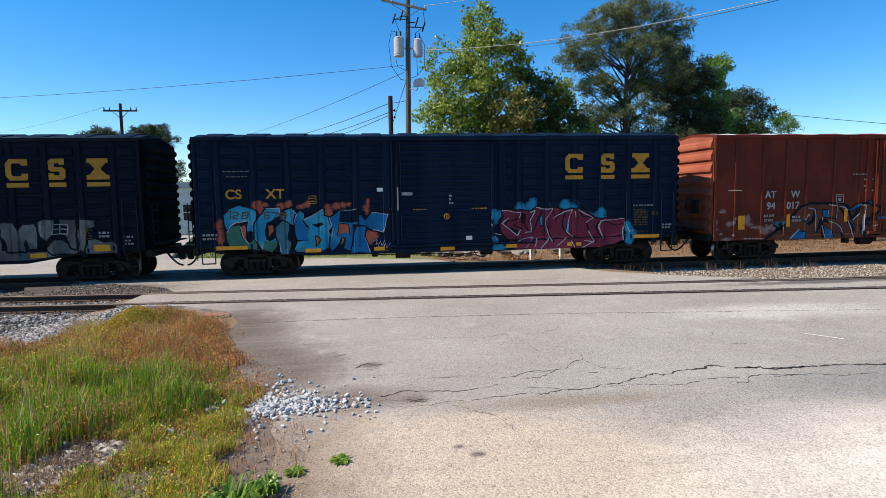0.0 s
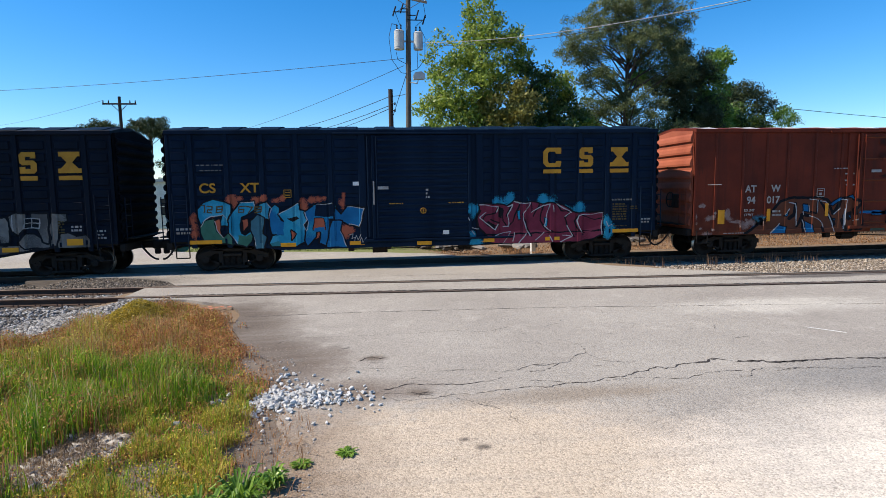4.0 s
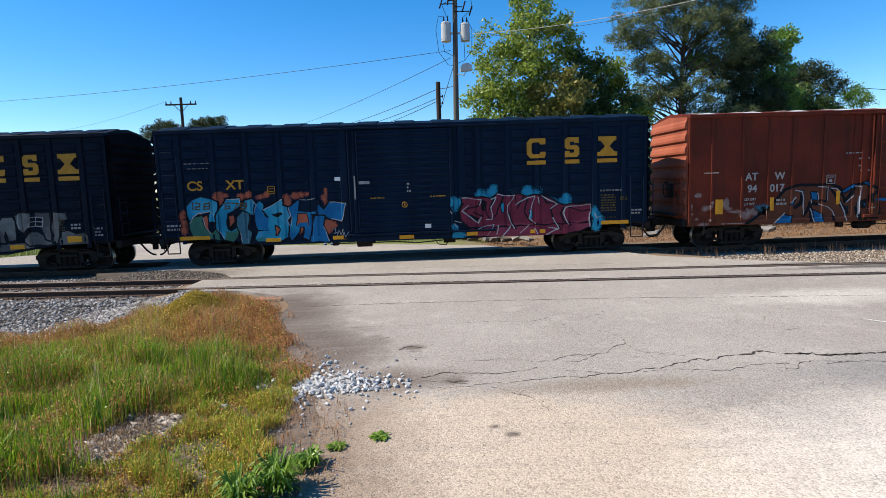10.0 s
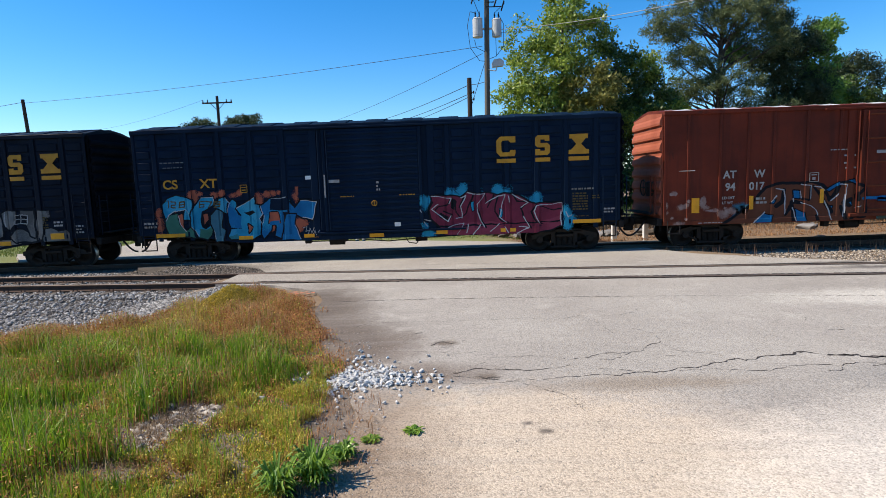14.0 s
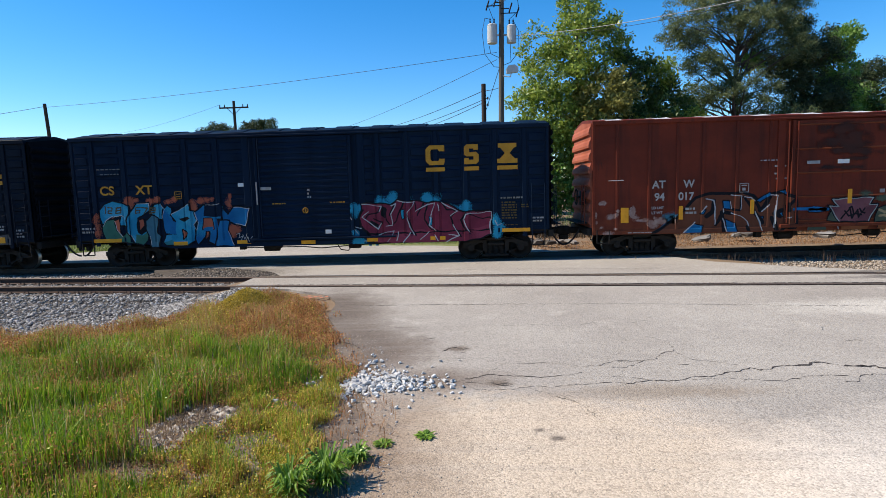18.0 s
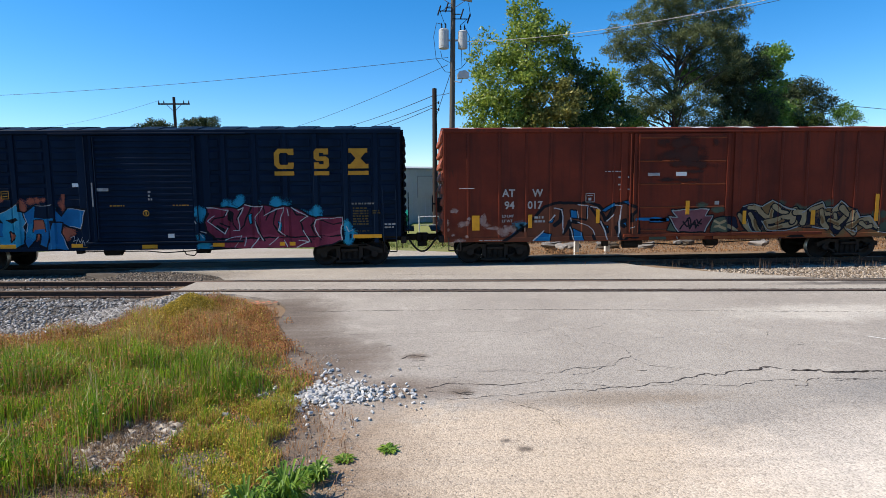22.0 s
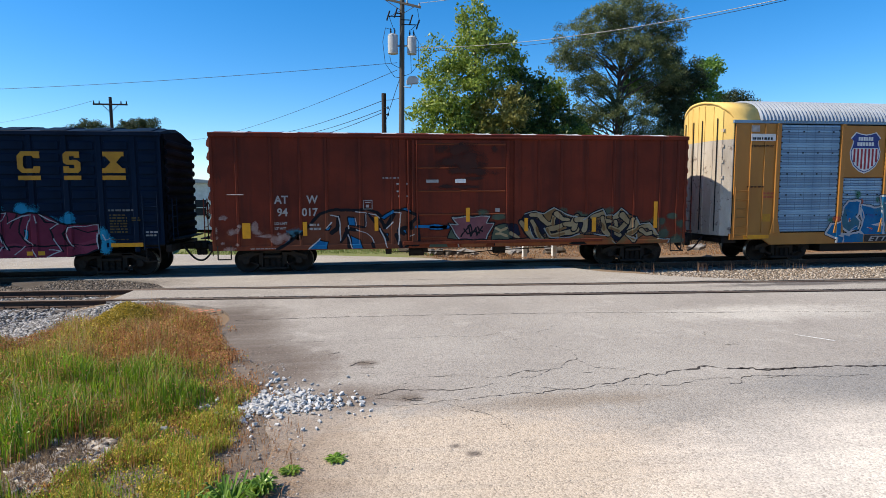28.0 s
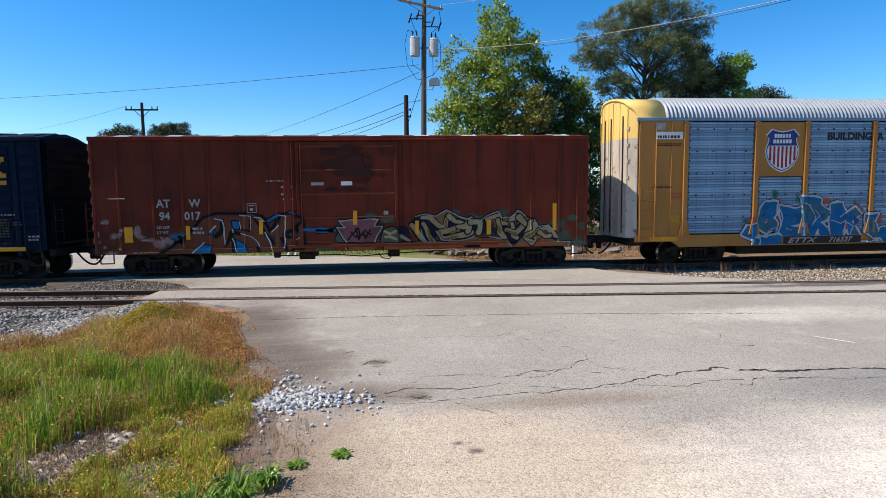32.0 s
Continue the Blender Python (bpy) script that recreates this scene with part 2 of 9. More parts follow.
BLUE = surface("dark_blue_paint", (0.0055, 0.016, 0.036), (0.0035, 0.010, 0.022), 1.2, 0.60, 0, 0.08, 60, (1, 1, 0.25), (0.022, 0.021, 0.024), 0.72, spec=0.06)
REDBROWN = oxide_paint()
# Greyer, darker and duller than BLUE, for the wagon ends.
GREY_BLUE_END = surface("grey_blue_end", (0.010, 0.012, 0.016), (0.003, 0.0042, 0.007), 1.5, 0.80, 0, 0.06, 60, (1, 0.4, 1), (0.013, 0.011, 0.0095), 0.66, spec=0.02)
# Darker copy of BLUE for the boxcar ahead.
BLUE_BLACK = surface("darker_blue_paint", (0.0034, 0.0085, 0.019), (0.0022, 0.0055, 0.012), 1.2, 0.60, 0, 0.08, 60, (1, 1, 0.25), (0.014, 0.013, 0.014), 0.72, spec=0.10)
# Brighter copy of the oxide red: sunlight on the ends put into the colour.
REDEND = surface("sunlit_red_end_paint", (0.37, 0.112, 0.064), (0.25, 0.068, 0.040), 0.8, 0.7, 0, 0.1, 50, (1, 1, 0.25), (0.12, 0.035, 0.022), 0.66, spec=0.08)
# The mustard yellow made brighter for the ends, sunlight included in its colour.
SUNLIT_YELLOW_END = surface("sunlit_yellow_end_paint", (0.80, 0.55, 0.17), (0.68, 0.44, 0.12), 1.0, 0.55, 0, 0.06, 60, (1, 1, 0.3), (0.45, 0.28, 0.10), 0.72)
GREEN_CAR = surface("mustard_yellow_paint", (0.42, 0.185, 0.036), (0.34, 0.145, 0.030), 1.0, 0.5, 0, 0.08, 60, (1, 1, 0.3), (0.2, 0.09, 0.03), 0.7)
ROOF_GREY = surface("galvanised_roof", (0.62, 0.62, 0.60), (0.45, 0.44, 0.42), 2.0, 0.55, 0.3, 0.1, 30, (1, 1, 1), (0.2, 0.13, 0.08), 0.7)
# Groove shade put into the sheet's colour behind the ribs; seams share it.
PANEL_SHADE = surface("groove_shade_metal", (0.115, 0.185, 0.265), (0.085, 0.14, 0.21), 2, 0.6)
RACK_ROOF = surface("weathered_galvanised_roof", (0.40, 0.435, 0.47), (0.31, 0.34, 0.375), 2.0, 0.5, 0.3, 0.1, 30)
PANEL_LIGHT = surface("clean_galvanised_panel", (0.27, 0.42, 0.55), (0.21, 0.335, 0.455), 1.3, 0.45, 0.3, 0.05, 50, (1, 1, 3.0))
PANEL_GREY = surface("galvanised_panel", (0.19, 0.295, 0.40), (0.135, 0.22, 0.315), 1.3, 0.45, 0.3, 0.05, 50, (1, 1, 3.0), (0.2, 0.2, 0.2), 0.75)
UNDER = surface("grimy_underframe", (0.011, 0.009, 0.008), (0.022, 0.017, 0.013), 3, 0.8, 0, 0.2, 60)
TRUCK_MAT = surface("grimy_cast_steel", (0.011, 0.009, 0.008), (0.026, 0.020, 0.015), 4, 0.75, 0, 0.2, 60)
WHEEL_MAT = surface("dark_wheel_steel", (0.011, 0.009, 0.008), (0.024, 0.018, 0.014), 5, 0.6, 0.3, 0.15, 60)
TREAD = surface("bright_worn_steel", (0.45, 0.42, 0.38), (0.3, 0.26, 0.22), 5, 0.35, 0.9, 0.05, 60)
YELLOW = surface("yellow_marking", (0.50, 0.24, 0.014), (0.40, 0.18, 0.014), 4, 0.5, 0, 0.03, 60)
FADED_YELLOW = surface("faded_yellow_marking", (0.10, 0.065, 0.012), (0.05, 0.035, 0.012), 8, 0.6)
AMBER = surface("amber_reflector", (0.75, 0.33, 0.012), (0.62, 0.26, 0.012), 5, 0.4, 0, 0.03, 80)
WHITE = surface("white_paint", (0.74, 0.73, 0.70), (0.58, 0.57, 0.54), 3, 0.55, 0, 0.05, 50)
GREYWHITE = surface("faded_white_marking", (0.38, 0.36, 0.34), (0.26, 0.23, 0.21), 6, 0.6, 0, 0.03, 60)
SILVER = surface("silver_spray_paint", (0.20, 0.185, 0.165), (0.115, 0.105, 0.095), 3, 0.6, 0.0, 0.03, 60)
BLACK = surface("black_paint", (0.012, 0.012, 0.014), (0.02, 0.02, 0.022), 3, 0.55, 0, 0.05, 60)
SMUDGE = surface("dark_tar_smudge", (0.034, 0.013, 0.010), (0.060, 0.018, 0.012), 3, 0.9, 0, 0.05, 60)
NAVY = surface("navy_sign_paint", (0.02, 0.04, 0.20), (0.018, 0.035, 0.16), 3, 0.45, 0, 0.02, 60)
SIGNRED = surface("red_sign_paint", (0.33, 0.02, 0.035), (0.26, 0.02, 0.03), 3, 0.45, 0, 0.02, 60)


def spray(name, c, d=None):
    return surface(name, c, d or tuple(v * 0.75 for v in c), 2.5, 0.6, 0, 0.02, 60, spec=0.08)


S_CYAN, S_BLUE = spray("pale_blue_spray", (0.022, 0.27, 0.41), (0.015, 0.19, 0.31)), spray("mid_blue_spray", (0.012, 0.145, 0.32), (0.008, 0.10, 0.235))
S_TEAL, S_GREEN = spray("teal_spray", (0.04, 0.22, 0.24)), spray("dull_green_spray", (0.05, 0.16, 0.11))
S_CORAL, S_WINE = spray("coral_spray", (0.42, 0.11, 0.06)), spray("wine_red_spray", (0.185, 0.027, 0.050), (0.125, 0.02, 0.036))
S_LINE, S_WHITE = spray("black_spray", (0.010, 0.011, 0.014)), spray("white_spray", (0.46, 0.46, 0.46))
S_BROWN, S_CREAM = spray("rusty_brown_spray", (0.140, 0.048, 0.026)), spray("cream_spray", (0.34, 0.265, 0.15), (0.25, 0.175, 0.085))
S_ORANGE, S_SAGE = spray("burnt_orange_spray", (0.27, 0.085, 0.03)), spray("sage_green_spray", (0.075, 0.095, 0.065))
S_PINK, S_SLATE = spray("dusty_pink_spray", (0.19, 0.075, 0.085)), spray("slate_teal_spray", (0.05, 0.15, 0.20))

# ---- the ground ----
def near_mid(x):
    """Middle line of the near track."""
    return 15.02 - 0.097 * x


def ground_material():
    """Dirt, dry straw and lawn in patches of their own."""
    m, b = blank("dirt_and_grass", 0.95)
    big, mid, fine = noise_tex(m, 0.35, 5), noise_tex(m, 2.2, 6, 0.65), noise_tex(m, 45, 4, 0.7)
    dirt = mix(m, mid, (0.16, 0.105, 0.062), (0.31, 0.215, 0.13))
    tc = m.node_tree.nodes.new("ShaderNodeTexCoord")
    sep = m.node_tree.nodes.new("ShaderNodeSeparateXYZ")
    link_nodes(m, tc.outputs["Object"], sep.inputs[0])
    lawn = mix(m, mid, (0.13, 0.17, 0.035), (0.24, 0.23, 0.07))
    far = ramp(m, maths(m, "ADD", maths(m, "MULTIPLY", maths(m, "SUBTRACT", 4.0, sep.outputs["X"]), 0.25, True), maths(m, "MULTIPLY", maths(m, "SUBTRACT", big, 0.5), 0.8), True), [(0.3, (0, 0, 0)), (0.7, (1, 1, 1))])
    back = ramp(m, maths(m, "MULTIPLY", maths(m, "SUBTRACT", sep.outputs["Y"], 22.5), 0.6, True), [(0.3, (0, 0, 0)), (0.6, (1, 1, 1))])
    col = mix(m, maths(m, "MULTIPLY", far, back), dirt, lawn)
    col = mix(m, 0.5, col, ramp(m, fine, [(0.25, (0.35, 0.33, 0.3)), (0.7, (1, 1, 1))]), "MULTIPLY")
    link_nodes(m, col, b.inputs["Base Color"])
    relief(m, b, fine, 0.6, 0.03)
    return m


def road_material():
    """Old bleached asphalt: pale aggregate, grey patches, sandy wash, tar-dark seams, tyre-worn streaks."""
    m, b = blank("bleached_asphalt", 0.9)
    nt = m.node_tree
    tc = nt.nodes.new("ShaderNodeTexCoord")
    sep = nt.nodes.new("ShaderNodeSeparateXYZ")
    link_nodes(m, tc.outputs["Object"], sep.inputs[0])
    X, Y = sep.outputs["X"], sep.outputs["Y"]
    big, mid, crumb = noise_tex(m, 0.30, 4), noise_tex(m, 1.3, 6, 0.65), noise_tex(m, 7.0, 5, 0.7)
    grain = nt.nodes.new("ShaderNodeTexVoronoi")
    grain.inputs["Scale"].default_value = 62
    link_nodes(m, tc.outputs["Object"], grain.inputs["Vector"])
    cells = nt.nodes.new("ShaderNodeSeparateColor")
    link_nodes(m, grain.outputs["Color"], cells.inputs[0])
    col = mix(m, ramp(m, big, [(0.35, (0, 0, 0)), (0.65, (1, 1, 1))]), (0.30, 0.275, 0.25), (0.37, 0.345, 0.315))
    col = mix(m, ramp(m, mid, [(0.55, (0, 0, 0)), (0.72, (0.7, 0.7, 0.7))]), col, (0.45, 0.42, 0.385))

    def zone(cx, cy, rx, ry, soft=0.35, wob=0.5):
        dx = maths(m, "MULTIPLY", maths(m, "SUBTRACT", X, cx), 1 / rx)
        dy = maths(m, "MULTIPLY", maths(m, "SUBTRACT", Y, cy), 1 / ry)
        r = maths(m, "SQRT", maths(m, "ADD", maths(m, "MULTIPLY", dx, dx), maths(m, "MULTIPLY", dy, dy)))
        r = maths(m, "ADD", r, maths(m, "MULTIPLY", maths(m, "SUBTRACT", mid, 0.5), wob))
        r = maths(m, "ADD", r, maths(m, "MULTIPLY", maths(m, "SUBTRACT", crumb, 0.5), wob * 0.55))
        return ramp(m, r, [(max(0.0, 0.75 - soft), (1, 1, 1)), (0.75 + soft * 0.3, (0, 0, 0))])

    col = mix(m, zone(1.5, 3.4, 3.2, 4.2), col, (0.56, 0.465, 0.37))
    col = mix(m, zone(0.6, 4.55, 2.75, 2.70, 0.14, 0.5), col, (0.50, 0.42, 0.335))
    col = mix(m, zone(5.6, 3.7, 4.6, 3.0, 0.4), col, (0.70, 0.635, 0.565))
    col = mix(m, zone(8.8, 6.55, 5.5, 1.3, 0.25), col, (0.245, 0.235, 0.225))
    col = mix(m, zone(8.4, 10.9, 3.4, 1.1, 0.5, 1.3), col, (0.50, 0.475, 0.435))
    col = mix(m, zone(-2.9, 10.9, 1.9, 3.2, 0.5, 0.7), col, (0.165, 0.135, 0.11))
    col = mix(m, zone(-7.4, 17.6, 2.9, 1.5, 0.4, 1.2), col, (0.17, 0.15, 0.13))
    col = mix(m, zone(-1.4, 8.4, 1.3, 1.7, 0.45, 0.7), col, (0.165, 0.13, 0.105))
    col = mix(m, zone(-0.4, 7.1, 1.4, 0.62, 0.45, 0.8), col, (0.17, 0.135, 0.11))
    col = mix(m, zone(-1.0, 4.8, 1.5, 3.0, 0.55, 0.7), col, (0.24, 0.18, 0.13))
    col = mix(m, zone(-3.1, 11.3, 1.9, 3.8, 0.4, 0.5), col, (0.125, 0.10, 0.082))
    col = mix(m, zone(-1.8, 8.7, 1.5, 2.4, 0.4, 0.5), col, (0.135, 0.108, 0.088))
    col = mix(m, zone(2.3, 6.55, 2.2, 0.35, 0.5, 1.4), col, (0.27, 0.23, 0.19))
    # Train shade put into the asphalt colour, a strip each side of the main track.
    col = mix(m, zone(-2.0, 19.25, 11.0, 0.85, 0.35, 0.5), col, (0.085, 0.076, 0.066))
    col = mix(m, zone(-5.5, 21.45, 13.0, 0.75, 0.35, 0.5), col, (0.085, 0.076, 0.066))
    col = mix(m, zone(12.5, 14.2, 4.2, 0.42, 0.4, 1.0), col, (0.10, 0.09, 0.085))
    col = mix(m, zone(15.0, 14.55, 5.5, 0.50, 0.4, 1.2), col, (0.085, 0.076, 0.07))
    col = mix(m, zone(11.0, 15.1, 3.2, 0.22, 0.5, 1.6), col, (0.16, 0.145, 0.13))
    for cx, cy, r in ((-0.08, 8.5, 0.30), (0.45, 6.95, 0.26), (0.97, 5.3, 0.12), (0.82, 5.5, 0.10)):
        col = mix(m, zone(cx, cy, r, r * 0.8, 0.5, 1.2), col, (0.16, 0.13, 0.105))
    streak = noise_tex(m, 1.0, 4, 0.6, (0.35, 5.0, 1))
    col = mix(m, ramp(m, streak, [(0.33, (0.22, 0.22, 0.22)), (0.55, (0, 0, 0))]), col, (0.30, 0.28, 0.26))
    col = mix(m, 0.55, col, ramp(m, cells.outputs[0], [(0.0, (0.30, 0.29, 0.28)), (0.25, (0.72, 0.71, 0.69)), (0.6, (1, 1, 1)), (1.0, (1.3, 1.3, 1.3))]), "MULTIPLY")
    col = mix(m, 1.0, col, (1.0, 0.972, 0.915), "MULTIPLY")
    link_nodes(m, col, b.inputs["Base Color"])
    h = maths(m, "ADD", maths(m, "MULTIPLY", grain.outputs["Distance"], -1.0), maths(m, "MULTIPLY", mid, 1.2))
    relief(m, b, h, 0.45, 0.012)
    return m


GROUND, ROAD = ground_material(), road_material()
GRAVEL = surface("pale_gravel", (0.34, 0.29, 0.24), (0.22, 0.18, 0.14), 1.5, 0.95, 0, 0.8, 35)
STONE = stone_material("grey_ballast_stone", (0.055, 0.048, 0.042), (0.19, 0.178, 0.165), (0.37, 0.355, 0.335))
BED_DUST = surface("dark_ballast_dust", (0.12, 0.105, 0.09), (0.08, 0.07, 0.06), 3, 0.95, 0, 0.6, 40)
RAIL_SIDE = surface("rusty_rail", (0.055, 0.034, 0.026), (0.10, 0.055, 0.035), 5, 0.8, 0.2, 0.3, 60)
RAIL_TOP = surface("worn_rail_head", (0.13, 0.09, 0.07), (0.20, 0.15, 0.12), 4, 0.6, 0.3, 0.05, 60, (0.2, 3, 1))
WOOD_TIE = surface("weathered_tie", (0.17, 0.145, 0.12), (0.09, 0.072, 0.06), 4, 0.9, 0, 0.5, 30, (0.3, 3, 3), None, 0.6, 0.3)
DARKGAP = surface("dirty_flangeway", (0.035, 0.028, 0.024), (0.07, 0.055, 0.045), 5, 0.95, 0, 0.4, 40)

# the sheet to the horizon: finer near the crossing, falling a little beside the road
xs = sorted(set([-900, -400, -200, -120, -80, -60] + [x * 1.0 for x in range(-46, 60, 2)] + [70, 90, 130, 220, 420, 900]))
ys = sorted(set([-300, -100, -40, -20, -10, -4] + [y * 1.0 for y in range(-2, 60)] + [66, 76, 90, 120, 180, 300, 600, 1500]))
verts = []
for x in xs:
    for y in ys:
        z = -0.06 + 0.03 * noise.noise((x * 0.21, y * 0.21, 0.0))
        if y > 24:
            z -= 0.10 * min(1, (y - 24) / 4)
        if x < -6 and y > 9.3:
            z -= 0.28 * min(1, (-6 - x) / 2) * min(1, (y - 9.3) / 1.5)
        if x > 9 and y > 15:
            z -= 0.2
        if x > 3 and 22 < y < 26:
            z -= 0.38 * min(1, (x - 3) / 2)
        if y > 34:
            z -= 0.62 * min(1, (y - 34) / 3) * max(0, min(1, (-0.5 - x) / 1.5, (x + 13) / 2))   # the yard lies lower
        verts.append((x, y, z))
faces = [(i * len(ys) + j, (i + 1) * len(ys) + j, (i + 1) * len(ys) + j + 1, i * len(ys) + j + 1) for i in range(len(xs) - 1) for j in range(len(ys) - 1)]
tagged(new("ground", from_arrays("ground", verts, faces, [GROUND], None, True)), "dirt and rough grass ground to the horizon", "ground", kind="structure")


def wavy(pts, amp, step, seed):
    """An outline with an uneven, broken edge."""
    out = []
    for (ax, ay), (bx, by) in zip(pts, pts[1:] + pts[:1]):
        n = max(1, int(math.hypot(bx - ax, by - ay) / step)) if max(abs(ax), abs(bx), abs(ay), abs(by)) < 30 else 1
        for k in range(n):
            u = k / n
            x, y = ax + u * (bx - ax), ay + u * (by - ay)
            out.append((x + amp * noise.noise((x * 2.1, y * 2.1, seed)), y + amp * noise.noise((x * 2.1, y * 2.1, seed + 9))))
    return out


def slab(name, outline, top, depth, material, label, category):
    bm = bmesh.new()
    prism(bm, outline, top - depth, top, "z")
    return single(name, bm, material, label, category, kind="structure")


# asphalt in strips that leave a gap for each rail
G0, G1 = -0.985, 0.985
front = [(-6.2, near_mid(-6.2) + G0), (-4.6, 14.2), (-3.3, 13.2), (-2.85, 12.3), (-2.65, 10.6), (-2.2, 9.3), (-1.6, 8.5), (-1.25, 7.6), (-1.15, 6.6), (-1.05, 5.6), (-0.95, 4.6), (-0.9, 2.5), (-1.1, -12), (60, -12), (60, near_mid(60) + G0)]
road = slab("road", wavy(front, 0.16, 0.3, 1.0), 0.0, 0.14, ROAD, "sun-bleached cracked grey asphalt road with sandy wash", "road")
slab("road_between_rails", [(-6.25, near_mid(-6.25) - 0.63), (60, near_mid(60) - 0.63), (60, near_mid(60) + 0.63), (-6.25, near_mid(-6.25) + 0.63)], -0.004, 0.14, ROAD, "asphalt between the rails of the near track", "road")
middle = [(-5.5, near_mid(-5.5) + G1), (60, near_mid(60) + G1), (60, near_mid(60) + 1.3), (13.5, near_mid(13.5) + 1.15), (11.5, 14.9), (9.6, 16.0), (7.6, 17.6), (6.6, 19.35), (-9.1, 19.35), (-9.4, 18.95), (-7.6, 18.45), (-6.7, 17.9), (-6.0, 17.3), (-5.6, 16.7)]
slab("road_between_tracks", wavy(middle, 0.10, 0.35, 3.0), 0.0, 0.34, ROAD, "bleached asphalt between the two tracks", "road")
BROKEN = surface("broken_dark_asphalt", (0.105, 0.086, 0.07), (0.055, 0.045, 0.038), 1.6, 0.95, 0, 0.9, 30, (1, 1, 1), (0.20, 0.165, 0.135), 0.62)
slab("broken_asphalt_bed", wavy([(-5.2, near_mid(-5.2) + G1), (-4.9, 17.2), (-6.0, 19.3), (-9.6, 19.3), (-10.6, 18.6), (-9.4, near_mid(-9.4) + G1 + 0.2), (-7.0, near_mid(-7.0) + G1)], 0.14, 0.3, 6.0), -0.03, 0.3, BROKEN, "dark broken asphalt and dirt between the tracks", "dirt")
# Asphalt darkened in colour to deepen the shade beneath the train.
TRACK_SHADE = surface("train_shade_asphalt", (0.075, 0.066, 0.058), (0.04, 0.035, 0.031), 1.2, 0.9, 0, 0.5, 50, (0.4, 1, 1), (0.13, 0.115, 0.10), 0.66)
slab("road_in_main_track", [(-8.9, 19.60), (5.4, 19.60), (5.0, 20.80), (-9.1, 20.80)], -0.004, 0.14, TRACK_SHADE, "asphalt between the rails of the main track with train shade in its colour", "road")
beyond = [(-16.5, 21.05), (3.6, 21.05), (2.6, 22.6), (0.5, 23.6), (-1.8, 24.5), (-4.2, 25.0), (-9.0, 26.5), (-13, 44), (-17.5, 44), (-15.5, 26.0), (-19, 24.2)]
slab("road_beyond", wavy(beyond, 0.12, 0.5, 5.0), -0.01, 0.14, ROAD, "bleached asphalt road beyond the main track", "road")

# rails
def rail(name, p, q, label):
    p, q = Vector((*p, 0)), Vector((*q, 0))
    n = (q - p).length
    bm = bmesh.new()
    prof = [(-0.072, -0.17), (0.072, -0.17), (0.072, -0.155), (0.012, -0.13), (0.012, -0.045), (0.036, -0.035), (0.036, -0.006), (0.028, 0.004), (-0.028, 0.004), (-0.036, -0.006), (-0.036, -0.035), (-0.012, -0.045), (-0.012, -0.13), (-0.072, -0.155)]
    prism(bm, prof, 0, n, "x")
    for f in bm.faces:
        if f.normal.z > 0.6 and f.calc_center_median().z > -0.01:
            f.material_index = 1
    ob = single(name, bm, [RAIL_SIDE, RAIL_TOP], label, "rail", "rails of the tracks")
    ob.matrix_basis = Matrix.Translation(p) @ (q - p).to_track_quat("X", "Z").to_matrix().to_4x4()
    return ob


for s in (-1, 1):
    rail("rail", (-90, 20.2 + s * 0.753), (90, 20.2 + s * 0.753), "rusty steel rail of the main track with a worn head")
    rail("rail", (-70, near_mid(-70) + s * 0.757), (70, near_mid(70) + s * 0.757), "rusty steel rail of the near track with a worn head")

# flangeway bottoms, a little below the asphalt
for off in (-0.72, 0.72):
    slab("flangeway", [(-6.25, near_mid(-6.25) + off - 0.28), (60, near_mid(60) + off - 0.28), (60, near_mid(60) + off + 0.28), (-6.25, near_mid(-6.25) + off + 0.28)], -0.05, 0.1, DARKGAP, "dirt-filled flangeway along the rail", "flangeway")
for y in (19.47, 20.93):
    slab("flangeway", [(-9, y - 0.16), (5.6, y - 0.16), (5.6, y + 0.16), (-9, y + 0.16)], -0.05, 0.1, DARKGAP, "dirt-filled flangeway along the rail", "flangeway")

# worn planks along the outside of the rails in the crossing
PLANK = surface("worn_crossing_plank", (0.20, 0.155, 0.12), (0.12, 0.09, 0.07), 3, 0.9, 0, 0.5, 25, (0.3, 4, 1), None, 0.6, 0.35)
bm = bmesh.new()
box(bm, (-1.18, -0.075, -0.12), (1.18, 0.075, 0.0), 0.008)
PLANK_MESH = mesh_of("crossing_plank", bm, PLANK)
for off in (-0.905, 0.905):
    for k in range(11):
        x = -5.0 + k * 2.42
        o = tagged(new("crossing_plank", PLANK_MESH), "worn dark plank beside the rail in the crossing", "plank", "planks of the crossing")
        o.matrix_basis = pose(x, near_mid(x) + off, R.uniform(-0.022, -0.006), 0, 0, -5.54 + R.uniform(-0.3, 0.3))

# ties
bm = bmesh.new()
box(bm, (-0.115, -1.3, -0.36), (0.115, 1.3, -0.172), 0.015)
TIE = mesh_of("tie", bm, WOOD_TIE)
bm = bmesh.new()
box(bm, (-0.10, -0.17, -0.174), (0.10, 0.17, -0.158), 0.004)
for a in (-0.06, 0.06):
    for b in (-0.11, 0.11):
        box(bm, (a - 0.014, b - 0.014, -0.16), (a + 0.014, b + 0.014, -0.12), 0.004)
PLATES = mesh_of("tie_plate", bm, RAIL_SIDE)
for k in range(60):
    x = -6.6 - k * 0.53
    t = tagged(new("railway_tie", TIE), "weathered wooden tie in the ballast", "railway tie", "ties of the near track")
    t.matrix_basis = pose(x, near_mid(x), 0, 0, 0, -5.54 + R.uniform(-1, 1))
    for s in (-0.755, 0.755):
        part("tie_plate", PLATES, None, t, turn=pose(0, s, 0))
